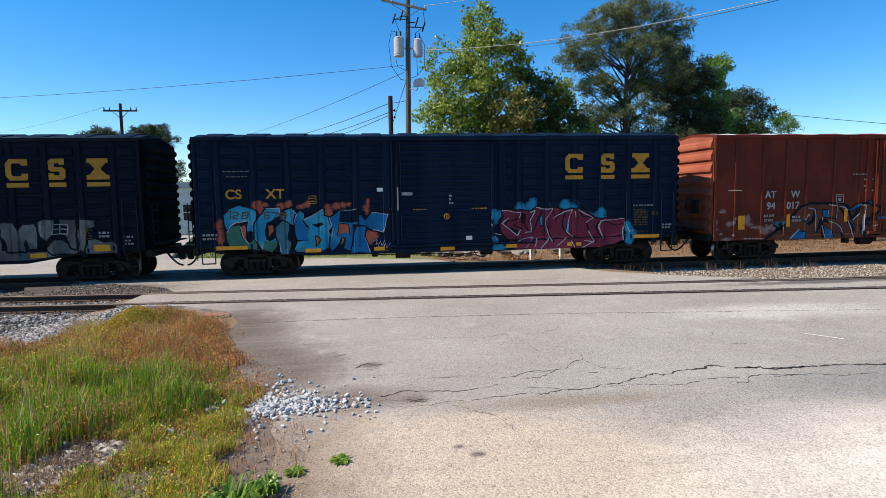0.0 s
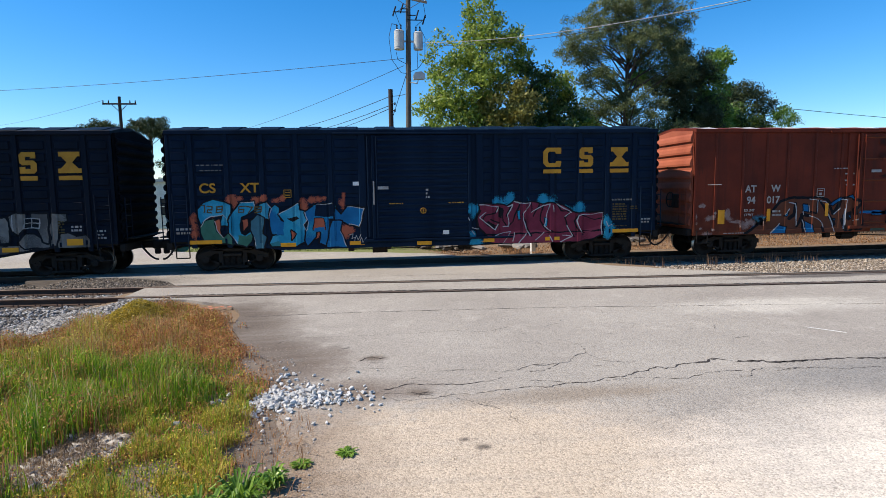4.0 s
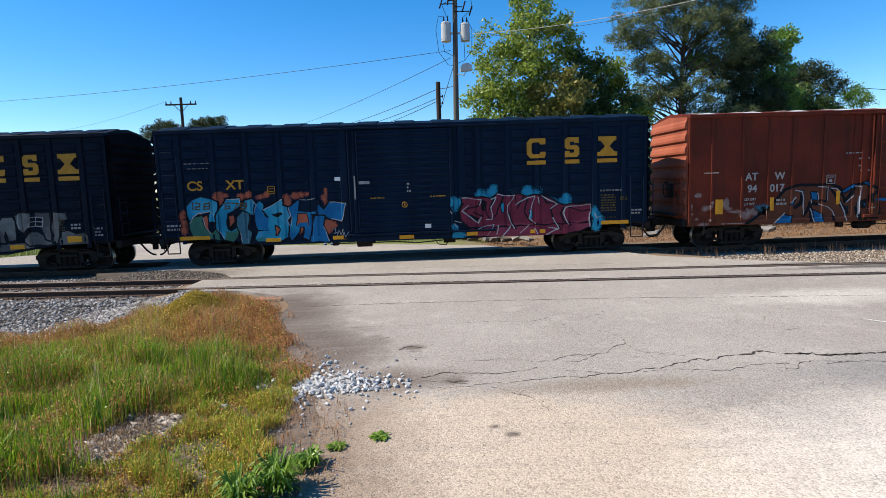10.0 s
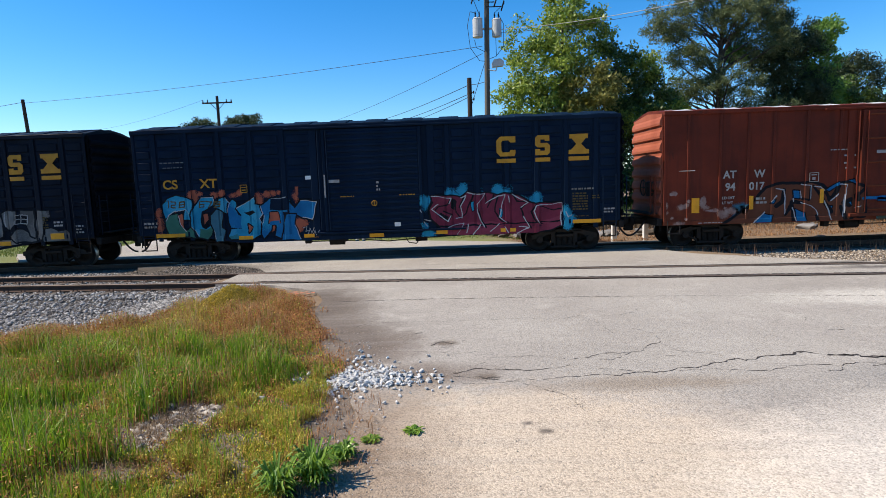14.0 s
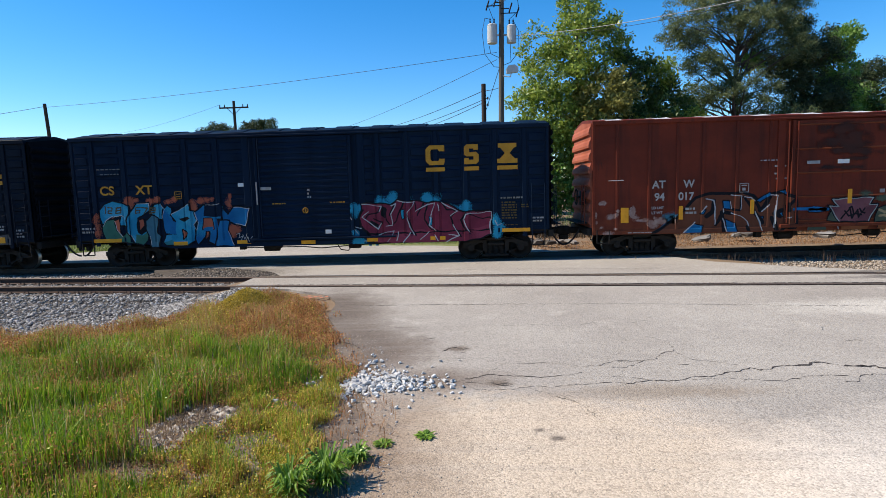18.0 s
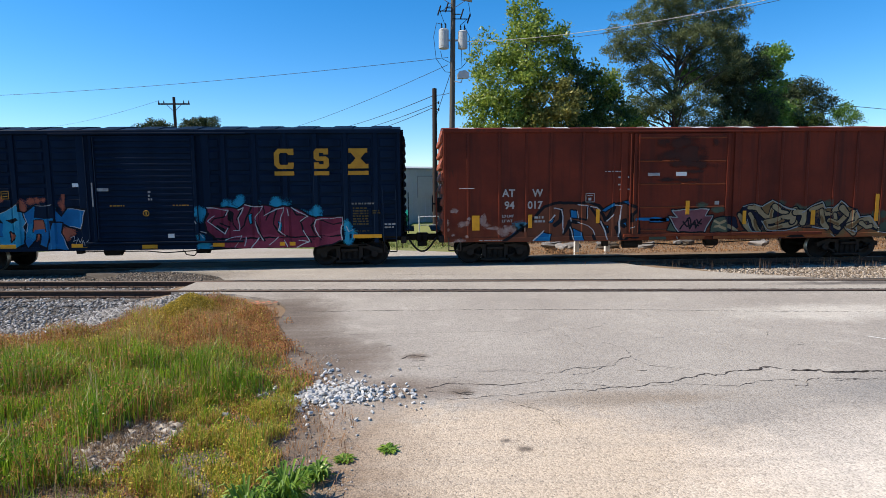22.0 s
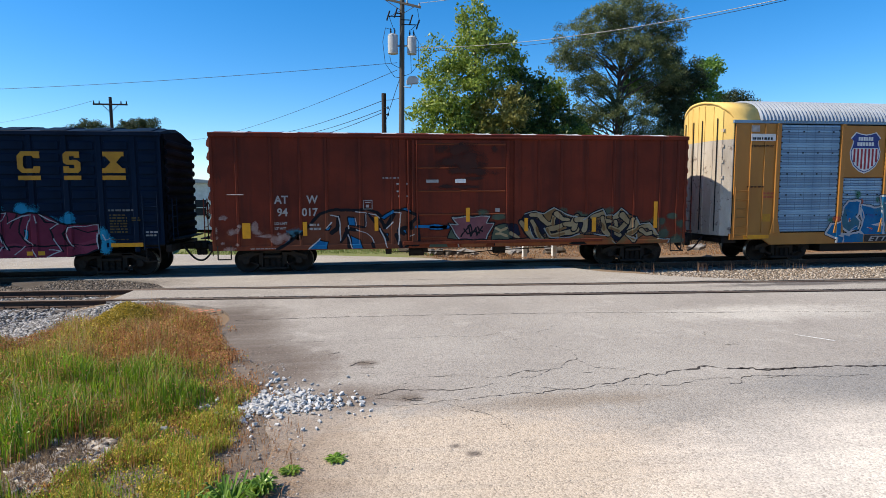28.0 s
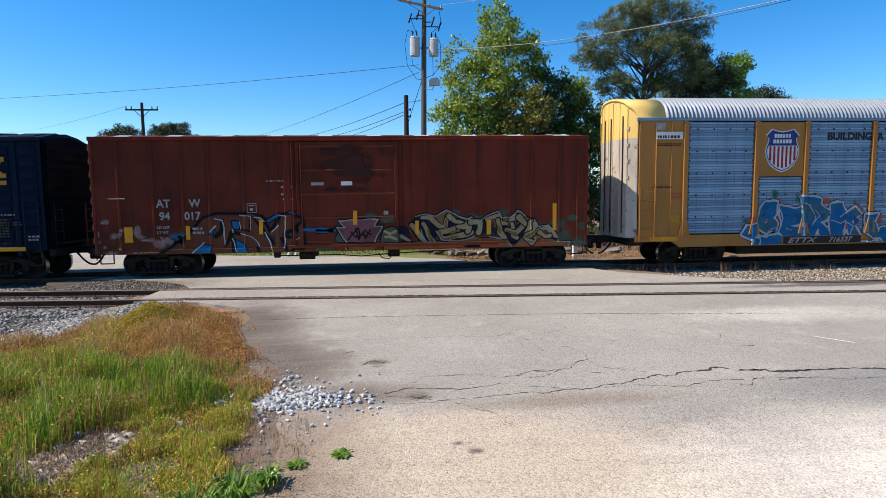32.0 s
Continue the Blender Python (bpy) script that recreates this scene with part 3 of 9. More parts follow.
for k in range(96):
    x = -9.6 - k * 0.54 if k < 30 else 6.0 + (k - 30) * 0.54
    t = tagged(new("railway_tie", TIE), "weathered wooden tie in the ballast", "railway tie", "ties of the main track")
    t.matrix_basis = pose(x, 20.2, 0, 0, 0, R.uniform(-1, 1))
    for s in (-0.755, 0.755):
        part("tie_plate", PLATES, None, t, turn=pose(0, s, 0))


# ballast beds and loose stones
def stones(name, count, place, size, material, label, seed, squash=0.7):
    r = np.random.RandomState(seed)
    base = np.array([(1, 0, 0), (0, 1, 0), (-1, 0, 0), (0, -1, 0), (0, 0, 1), (0, 0, -1)], float)
    tri = np.array([(0, 1, 4), (1, 2, 4), (2, 3, 4), (3, 0, 4), (1, 0, 5), (2, 1, 5), (3, 2, 5), (0, 3, 5)])
    pts = place(r, count)
    n = len(pts)
    s = size[0] + (size[1] - size[0]) * r.rand(n, 1, 1) ** 2
    v = base[None] * s * r.uniform(0.55, 1.2, (n, 6, 3)) * np.array([1, 1, squash])
    a = r.uniform(0, 6.28, n)
    tilt = r.uniform(-0.7, 0.7, n)
    c, q = np.cos(a)[:, None], np.sin(a)[:, None]
    x, y, z = v[..., 0] * c - v[..., 1] * q, v[..., 0] * q + v[..., 1] * c, v[..., 2]
    ct, st = np.cos(tilt)[:, None], np.sin(tilt)[:, None]
    v = np.stack([x * ct - z * st, y, x * st + z * ct], -1) + pts[:, None]
    f = (tri[None] + 6 * np.arange(n)[:, None, None]).reshape(-1, 3)
    return tagged(new(name, from_arrays(name, v.reshape(-1, 3), f, [material])), label, "ballast", kind="stuff")


def bed(name, prof, a, b, along, material, label):
    """A bed of stone under a track: an outline across it drawn along."""
    bm = bmesh.new()
    prism(bm, prof, a, b, "x")
    ob = single(name, bm, material, label, "ballast bed", kind="structure")
    ob.matrix_basis = along
    return ob


NEAR_TURN = Matrix.Translation((0, near_mid(0), 0)) @ pose(0, 0, 0, 0, 0, -5.54)
bed("ballast_bed_near", [(-6.6, -0.6), (-6.3, -0.37), (-4.6, -0.33), (-1.9, -0.22), (1.9, -0.2), (2.6, -0.25), (2.6, -0.6)], -70, -6.35, NEAR_TURN, BED_DUST, "grey stone ballast bed of the near track")
bed("ballast_bed_main", [(-2.6, -0.6), (-1.8, -0.21), (1.9, -0.21), (2.8, -0.5), (2.8, -0.6)], -90, -9.2, Matrix.Translation((0, 20.2, 0)), BED_DUST, "grey stone ballast bed of the main track")
bed("ballast_bed_right", [(-4.6, -0.6), (-4.3, -0.25), (-1.5, -0.27), (-1.3, -0.21), (1.5, -0.21), (2.2, -0.42), (2.2, -0.6)], 6.8, 90, Matrix.Translation((0, 20.2, 0)), GRAVEL, "pale gravel bed beside the main track")


def on_near(r, n):
    x = -6.3 - 14 * r.rand(n) ** 1.25
    o = r.uniform(-6.2, 2.4, n)
    z = np.where(o < -1.9, np.maximum(-0.22 + (o + 1.9) * 0.041, -0.355), -0.20) + 0.01
    keep = (np.abs(np.abs(o) - 0.76) > 0.10)
    return np.stack([x, near_mid(x) + o, z], -1)[keep]


def on_main_left(r, n):
    x = -8.7 - 11 * r.rand(n)
    return np.stack([x, 20.2 + r.uniform(-2.7, -0.9, n), np.full(n, -0.20)], -1)


def apron_left(r, n):
    """Dark stones where the asphalt breaks up between the tracks."""
    x = r.uniform(-12.4, -5.6, n)
    y = near_mid(x) + 0.95 + r.rand(n) ** 1.5 * 2.6
    z = -0.025 - 0.17 * np.clip((-9.2 - x) / 2.0, 0, 1)
    return np.stack([x, y, z], -1)


def on_right(r, n):
    x = 7.4 + 15 * r.rand(n) ** 1.2
    y = r.uniform(15.75, 19.3, n)
    y = np.maximum(y, 17.6 - (x - 7.6) * 0.68)
    return np.stack([x, np.minimum(y, 18.9), np.full(n, -0.245)], -1)


def spill(r, n):
    x = r.uniform(-9.5, -4.9, n)
    top = np.interp(x, [-16, -9, -7.2, -6.2, -5.4], [8.9, 9.3, 9.9, 10.5, 11.9])
    y = top - 0.3 + 4.0 * r.rand(n)
    drop = 0.28 * np.clip((-6 - x) / 2, 0, 1) * np.clip((y - 9.3) / 1.5, 0, 1)
    ok = y < near_mid(x) - 0.95
    return np.stack([x, y, -0.02 - drop], -1)[ok]


stones("ballast_spill", 11000, spill, (0.026, 0.068), STONE, "grey ballast stones spilled to the grass", 5)
stones("ballast", 27000, on_near, (0.026, 0.07), STONE, "angular grey ballast stones beside the near track", 1)
stones("ballast_dark", 3500, on_main_left, (0.025, 0.06), stone_material("dark_ballast", (0.05, 0.04, 0.034), (0.15, 0.125, 0.105), (0.30, 0.26, 0.225)), "dark ballast stones by the main track", 2)
stones("broken_asphalt", 5200, apron_left, (0.018, 0.055), stone_material("grey_crumbs", (0.035, 0.028, 0.021), (0.105, 0.082, 0.062), (0.23, 0.19, 0.15)), "crumbled asphalt and stones between the tracks", 3)
stones("gravel", 14000, on_right, (0.02, 0.065), stone_material("cream_gravel", (0.09, 0.07, 0.05), (0.24, 0.195, 0.15), (0.43, 0.365, 0.295)), "pale cream gravel between the tracks", 4)

# cracks and seams in the asphalt
CRACK = surface("open_crack", (0.035, 0.03, 0.027), (0.06, 0.05, 0.045), 6, 0.95)


def crack(pts, w0, w1, seed, jag=0.05, name="crack"):
    """A jagged dark line in the asphalt, widest in its middle."""
    r = random.Random(seed)
    line = []
    for (ax, ay), (bx, by) in zip(pts, pts[1:]):
        n = max(2, int(math.hypot(bx - ax, by - ay) / 0.05))
        for k in range(n):
            u = k / n
            line.append((ax + u * (bx - ax) + r.uniform(-jag, jag), ay + u * (by - ay) + r.uniform(-jag, jag) * 1.2))
    line.append(pts[-1])
    v, f = [], []
    for k, (x, y) in enumerate(line):
        u = k / (len(line) - 1)
        w = 1.1 * (w0 + (w1 - w0) * u) * r.uniform(0.12, 1.6) / 2
        v += [(x, y - w, 0.004), (x, y + w, 0.004)]
    for k in range(len(line) - 1):
        f.append((2 * k, 2 * k + 2, 2 * k + 3, 2 * k + 1))
    part(name, from_arrays(name, v, f, [CRACK]), None, road)


crack([(2.06, 6.81), (2.38, 6.94), (2.62, 6.92), (2.86, 6.96), (2.99, 7.05), (3.13, 7.07), (3.21, 7.05), (3.37, 7.13)], 0.010, 0.018, 3, 0.016)
crack([(3.37, 7.13), (3.47, 7.20), (3.69, 7.26), (3.87, 7.38), (3.94, 7.29), (4.12, 7.33), (4.20, 7.41), (4.46, 7.46), (4.70, 7.46)], 0.022, 0.034, 4, 0.016)
crack([(4.70, 7.46), (4.79, 7.56), (4.90, 7.57), (5.02, 7.49), (5.12, 7.40), (5.32, 7.40), (5.53, 7.37), (5.49, 7.28), (5.65, 7.26), (5.82, 7.29), (6.13, 7.30)], 0.045, 0.034, 5, 0.016)
crack([(1.96, 7.11), (2.20, 7.06), (2.37, 6.98), (2.53, 6.93)], 0.006, 0.010, 6, 0.016)
crack([(2.95, 6.96), (3.34, 6.99), (3.65, 6.93), (3.87, 6.88), (4.04, 6.85), (4.13, 6.90), (4.39, 7.01), (4.66, 7.04), (4.92, 7.00)], 0.006, 0.012, 7, 0.016)
crack([(4.76, 6.79), (4.88, 6.79), (5.08, 7.02), (5.27, 7.05), (5.60, 7.01), (5.83, 6.97)], 0.012, 0.010, 8, 0.016)
crack([(4.90, 7.57), (4.88, 7.70), (4.85, 7.88), (4.78, 8.19)], 0.010, 0.005, 9, 0.016)
crack([(2.06, 7.47), (2.27, 7.49), (2.40, 7.61), (2.59, 7.76), (2.75, 7.82), (2.96, 8.12), (3.14, 8.19)], 0.010, 0.014, 10, 0.016)
crack([(3.14, 8.19), (3.21, 8.37), (3.22, 8.57), (3.22, 8.71), (3.10, 8.94), (2.99, 9.02)], 0.016, 0.008, 11, 0.016)
crack([(3.14, 8.19), (3.22, 7.94), (3.27, 7.76), (3.55, 7.65), (3.81, 7.48)], 0.014, 0.005, 12, 0.016)
crack([(2.14, 7.76), (2.34, 7.72), (2.60, 7.79)], 0.006, 0.007, 13, 0.016)
crack([(2.60, 9.37), (2.60, 8.98), (2.66, 8.72)], 0.012, 0.008, 14, 0.016)
crack([(3.01, 9.97), (3.39, 10.17), (3.53, 10.45)], 0.006, 0.009, 15, 0.016)
crack([(3.90, 9.24), (4.13, 9.25)], 0.008, 0.008, 16, 0.016)
crack([(6.08, 9.50), (5.95, 9.23)], 0.014, 0.010, 17, 0.016)
crack([(5.93, 8.62), (6.02, 8.61)], 0.014, 0.012, 18, 0.016)
crack([(6.05, 8.63), (6.16, 8.60)], 0.014, 0.012, 19, 0.016)
crack([(4.60, 11.09), (4.46, 10.56)], 0.010, 0.006, 20, 0.016)
crack([(3.00, 7.56), (3.13, 7.55)], 0.012, 0.008, 21, 0.016)
crack([(4.47, 10.07), (4.69, 9.86), (4.94, 9.57)], 0.004, 0.005, 22, 0.016)
crack([(0.03, 7.08), (0.21, 7.16), (0.36, 7.27), (0.51, 7.22), (0.68, 7.19), (0.86, 7.17), (1.03, 7.12), (1.27, 7.17), (1.45, 7.20), (1.62, 7.30)], 0.018, 0.010, 23, 0.016)
crack([(0.03, 6.94), (0.17, 6.94), (0.28, 6.90)], 0.008, 0.006, 24, 0.016)
crack([(0.14, 6.71), (0.35, 6.67), (0.69, 6.70), (0.87, 6.79), (1.11, 6.75), (1.31, 6.79), (1.46, 6.83), (1.75, 6.86), (1.93, 6.91), (2.10, 6.84)], 0.006, 0.012, 25, 0.016)
crack([(0.54, 7.69), (0.86, 7.70), (1.12, 7.73), (1.43, 7.69), (1.64, 7.53), (1.91, 7.59), (2.13, 7.74), (2.38, 7.78)], 0.006, 0.012, 26, 0.016)
crack([(0.40, 7.45), (0.50, 7.53)], 0.010, 0.008, 27, 0.016)
crack([(-0.28, 8.41), (-0.18, 8.55), (-0.09, 8.58), (0.02, 8.45), (0.10, 8.50)], 0.040, 0.020, 28, 0.016)
crack([(-0.16, 8.29), (0.05, 8.27)], 0.016, 0.010, 29, 0.016)
crack([(-0.17, 8.05), (-0.14, 8.23)], 0.006, 0.006, 30, 0.016)
crack([(-0.85, 8.85), (-0.68, 9.05), (-0.46, 9.19)], 0.006, 0.012, 31, 0.016)
crack([(-1.66, 9.66), (-1.50, 9.90)], 0.014, 0.010, 32, 0.016)
crack([(-0.74, 7.95), (-0.55, 8.08), (-0.35, 8.10)], 0.004, 0.005, 33, 0.016)
crack([(-0.15, 8.00), (0.14, 7.96), (0.40, 8.00)], 0.005, 0.006, 34, 0.016)
crack([(0.37, 6.93), (0.48, 6.83), (0.64, 6.78)], 0.020, 0.010, 35, 0.016)
crack([(0.41, 6.83), (0.54, 6.90), (0.65, 6.86)], 0.012, 0.010, 36, 0.016)
crack([(0.44, 6.77), (0.60, 6.96)], 0.010, 0.006, 37, 0.016)
crack([(1.13, 6.42), (1.30, 6.30), (1.42, 6.07), (1.47, 5.76)], 0.010, 0.008, 38, 0.016)
crack([(1.43, 6.19), (1.50, 5.88), (1.54, 5.48), (1.55, 5.23)], 0.008, 0.005, 39, 0.016)
crack([(1.41, 6.00), (1.46, 5.91), (1.47, 5.79)], 0.012, 0.010, 40, 0.016)
crack([(1.20, 6.48), (1.35, 6.20), (1.42, 5.65)], 0.005, 0.004, 41, 0.016)
crack([(0.90, 6.66), (1.12, 6.49), (1.18, 6.38)], 0.007, 0.006, 42, 0.016)
crack([(-1.75, 10.19), (-1.22, 9.93), (-0.49, 9.91), (0.64, 9.90), (1.37, 9.97), (1.90, 9.79), (2.35, 10.01)], 0.004, 0.007, 43, 0.016)
crack([(2.37, 10.09), (2.47, 9.67), (2.56, 9.44), (2.58, 9.07), (2.62, 8.74)], 0.008, 0.010, 44, 0.016)
crack([(-2.68, 11.9), (-0.5, 11.89), (1.63, 11.74), (4.04, 11.53), (6.39, 11.16), (8.75, 10.84), (10.61, 10.57)], 0.018, 0.014, 40, 0.02, 'seam')
crack([(-1.02, 17.01), (2.35, 16.78), (5.71, 16.32)], 0.012, 0.012, 42, 0.02, 'seam')
crack([(5.30, 7.39), (5.55, 7.32), (5.81, 7.27), (6.37, 7.28), (6.77, 7.28), (7.20, 7.19), (11.2, 7.05)], 0.040, 0.034, 90, 0.016)
crack([(5.40, 6.95), (5.92, 6.98), (6.32, 6.85), (6.88, 6.85)], 0.010, 0.008, 91, 0.016)
# ragged dirty edges along the rails in the crossing
for k, off in enumerate((-0.86, -0.64, 0.64, 0.86)):
    crack([(x, near_mid(x) + off) for x in (-5.2, -1.0, 4.0, 9.0, 14.0, 18.0)], 0.055, 0.045, 80 + k, 0.016, "rail_edge_dirt")
# ---- the train ----
# Its things have their origin on the track's middle line at rail height; the side that is seen faces -y.
TRACK_Y = 20.2
HALF = 1.5
WHEEL_R = 0.42
wheelsets, railcars = [], []


def wheelset_mesh():
    """Axle and both wheels, turned as one piece."""
    half = [(-1.0, 0.002), (-1.0, 0.075), (-0.86, 0.075), (-0.86, 0.15), (-0.80, 0.17), (-0.755, 0.355), (-0.785, 0.372), (-0.785, 0.42), (-0.68, 0.42), (-0.672, 0.446),
            (-0.645, 0.446), (-0.645, 0.37), (-0.69, 0.35), (-0.70, 0.16), (-0.62, 0.14), (-0.62, 0.075)]
    prof = half + [(-y, r) for y, r in half[::-1]]
    n, k = 32, len(prof)
    verts = [(r * math.cos(a), y, r * math.sin(a)) for a in [6.2832 * j / n for j in range(n)] for y, r in prof]
    faces = [(j * k + i, j * k + i + 1, (j + 1) % n * k + i + 1, (j + 1) % n * k + i) for j in range(n) for i in range(k - 1)]
    bright = [1 if prof[i][1] > 0.41 and prof[i + 1][1] > 0.41 else 0 for j in range(n) for i in range(k - 1)]
    return from_arrays("wheelset", verts, faces, [WHEEL_MAT, TREAD], bright)


def side_frame_mesh():
    """The cast frame of a freight truck, seen from its side, with springs in its window."""
    bm = bmesh.new()
    for s in (-1, 1):
        prism(bm, [(s * 1.10, 0.44), (s * 1.10, 0.58), (s * 0.62, 0.72), (s * 0.30, 0.72), (s * 0.30, 0.62), (s * 0.60, 0.58), (s * 0.72, 0.50), (s * 0.72, 0.44)], -0.08, 0.08)
        prism(bm, [(s * 0.98, 0.46), (s * 0.86, 0.46), (s * 0.36, 0.16), (s * 0.36, 0.28)], -0.07, 0.07)
        prism(bm, [(s * 0.44, 0.16), (s * 0.44, 0.70), (s * 0.31, 0.70), (s * 0.31, 0.16)], -0.07, 0.07)
        rod(bm, (s * 0.84, -0.14, 0.42), (s * 0.84, 0.06, 0.42), 0.11, n=14)
        for k in range(3):
            a = k * 2.094 + 0.5
            rod(bm, (s * 0.84 + 0.06 * math.cos(a), -0.165, 0.42 + 0.06 * math.sin(a)), (s * 0.84 + 0.06 * math.cos(a), -0.13, 0.42 + 0.06 * math.sin(a)), 0.018, n=6)
    box(bm, (-0.46, -0.09, 0.12), (0.46, 0.09, 0.2), 0.02)
    box(bm, (-0.62, -0.08, 0.66), (0.62, 0.08, 0.76), 0.02)
    box(bm, (-0.29, -0.14, 0.50), (0.29, 0.1, 0.60), 0.02)
    return mesh_of("side_frame", bm, TRUCK_MAT)


def spring_mesh():
    bm = bmesh.new()
    for x in (-0.19, 0.0, 0.19):
        for k in range(7):
            rod(bm, (x - 0.07, -0.07, 0.215 + k * 0.04), (x + 0.07, -0.06, 0.225 + k * 0.04), 0.014, n=6)
        rod(bm, (x, 0, 0.2), (x, 0, 0.5), 0.06, n=10)
    box(bm, (-0.31, 0.03, 0.18), (0.31, 0.07, 0.52))
    return mesh_of("spring", bm, UNDER)


WHEELSET, SIDE_FRAME, SPRING = wheelset_mesh(), side_frame_mesh(), spring_mesh()


def truck(car, x):
    bm = bmesh.new()
    box(bm, (-0.26, -0.95, 0.52), (0.26, 0.95, 0.78), 0.03)
    box(bm, (-0.6, -0.5, 0.36), (-0.5, 0.5, 0.5), 0.02)
    box(bm, (0.5, -0.5, 0.36), (0.6, 0.5, 0.5), 0.02)
    rod(bm, (0, 0, 0.74), (0, 0, 0.92), 0.2, n=14)
    t = part("truck", bm, TRUCK_MAT, car, "grimy black cast freight truck", turn=pose(x, 0, 0))
    for s in (-1, 1):
        part("side_frame", SIDE_FRAME, None, t, turn=pose(0, s * 1.0, 0, 0, 0, 0 if s < 0 else 180))
        part("spring", SPRING, None, t, turn=pose(0, s * 1.0, 0, 0, 0, 0 if s < 0 else 180))
    for dx in (-0.84, 0.84):
        w = part("wheelset", WHEELSET, None, t, "dark steel wheelset with bright worn tread", turn=pose(dx, 0, WHEEL_R))
        wheelsets.append((w, dx))
    return t


def coupler(car, x, s, drop=0.0):
    """Coupler shank and knuckle, its lift rod and the sagging air hose; s is the side it looks to."""
    bm = bmesh.new()
    box(bm, (min(x - s * 0.2, x + s * 0.62), -0.11, 0.76), (max(x - s * 0.2, x + s * 0.62), 0.11, 0.98), 0.03)
    box(bm, (min(x + s * 0.5, x + s * 0.80), -0.19, 0.73), (max(x + s * 0.5, x + s * 0.80), 0.2, 1.02), 0.05)
    box(bm, (min(x + s * 0.56, x + s * 0.74), -0.14, 0.55), (max(x + s * 0.56, x + s * 0.74), 0.0, 0.74), 0.03)
    part("coupler", bm, UNDER, car, "dark cast steel coupler")
    bm = bmesh.new()
    pts = [(x + s * (0.32 + 0.40 * u), -0.32 + 0.1 * u, 0.74 - 0.36 * math.sin(u * 1.57) ** 0.9) for u in [k / 8 for k in range(9)]]
    pipe(bm, pts, 0.032, 8)
    rod(bm, (x + s * 0.2, -0.32, 0.9), (x + s * 0.32, -0.32, 0.73), 0.035)
    part("air_hose", bm, BLACK, car, "sagging black rubber air hose")
    bm = bmesh.new()
    pipe(bm, [(x + s * 0.05, -1.38, 0.62), (x + s * 0.08, -1.3, 0.86), (x + s * 0.12, -0.4, 0.9), (x + s * 0.5, -0.12, 0.96)], 0.016)
    part("uncoupling_lever", bm, UNDER, car)


def ladder(car, x, y, z0, z1, step, width, along="x", mat=None, name="ladder"):
    bm = bmesh.new()
    d = Vector((width / 2, 0, 0)) if along == "x" else Vector((0, width / 2, 0))
    c = Vector((x, y, 0))
    n = int((z1 - z0) / step)
    for k in range(n + 1):
        z = Vector((0, 0, z0 + k * step))
        rod(bm, c - d + z, c + d + z, 0.013, n=6)
    for s in (-1, 1):
        rod(bm, c + d * s + Vector((0, 0, z0 - 0.08)), c + d * s + Vector((0, 0, z1 + 0.05)), 0.017, n=6)
    return part(name, bm, mat or UNDER, car)


def gable(w, z_eave, z_peak):
    return [(-w, z_eave), (-w * 0.45, z_eave + (z_peak - z_eave) * 0.72), (0, z_peak), (w * 0.45, z_eave + (z_peak - z_eave) * 0.72), (w, z_eave)]


def inside(px, pz, poly):
    """Which of the places lie in the outline."""
    hit = np.zeros(px.shape, bool)
    for (ax, az), (bx, bz) in zip(poly, poly[1:] + poly[:1]):
        if az != bz:
            hit ^= ((az > pz) != (bz > pz)) & (px < (bx - ax) * (pz - az) / (bz - az) + ax)
    return hit


def away(px, pz, line):
    """Distance from each place to a line of strokes, and how far along it is (0 to 1)."""
    best, along = np.full(px.shape, 99.0), np.zeros(px.shape)
    for k, ((ax, az), (bx, bz)) in enumerate(zip(line, line[1:])):
        vx, vz = bx - ax, bz - az
        u = np.clip(((px - ax) * vx + (pz - az) * vz) / (vx * vx + vz * vz + 1e-9), 0, 1)
        d = np.hypot(px - ax - u * vx, pz - az - u * vz)
        along, best = np.where(d < best, (k + u) / (len(line) - 1), along), np.minimum(d, best)
    return best, along


def cloud(px, pz, scale, seed):
    """Soft even noise from sines, 0 to 1."""
    r = np.random.RandomState(seed)
    out = np.zeros(px.shape)
    for k in range(10):
        a, f = r.uniform(0, 6.28), scale * r.uniform(0.6, 2.6)
        out += np.sin(f * (px * np.cos(a) + pz * np.sin(a)) + r.uniform(0, 6.28)) / 10
    return out * 1.5 + 0.5


def painting(car, name, label, area, depth_at, paint, materials, cell=0.011):
    """Spray paint laid on the side as a fine skin that follows its posts and panels. paint(px, pz) gives a material number or -1."""
    x0, z0, x1, z1 = area
    nx, nz = int((x1 - x0) / cell), int((z1 - z0) / cell)
    gx, gz = np.linspace(x0, x1, nx + 1), np.linspace(z0, z1, nz + 1)
    cx, cz = np.meshgrid((gx[1:] + gx[:-1]) / 2, (gz[1:] + gz[:-1]) / 2, indexing="ij")
    kind = paint(cx, cz)
    vx, vz = np.meshgrid(gx, gz, indexing="ij")
    out = np.array([depth_at(x) for x in gx])[:, None] + 0 * vz
    vy = -HALF - np.where(vz < 0.94, np.maximum(out, 0.030), out) - 0.004
    verts = np.stack([vx, vy, vz], -1).reshape(-1, 3)
    i, j = np.nonzero(kind >= 0)
    a = i * (nz + 1) + j
    faces = np.stack([a, a + nz + 1, a + nz + 2, a + 1], -1)
    used, back = np.unique(faces, return_inverse=True)
    d = from_arrays(name, verts[used], back.reshape(-1, 4), materials, kind[i, j])
    return part(name, d, None, car, label)


def put(kind, where, value):
    kind[where] = value


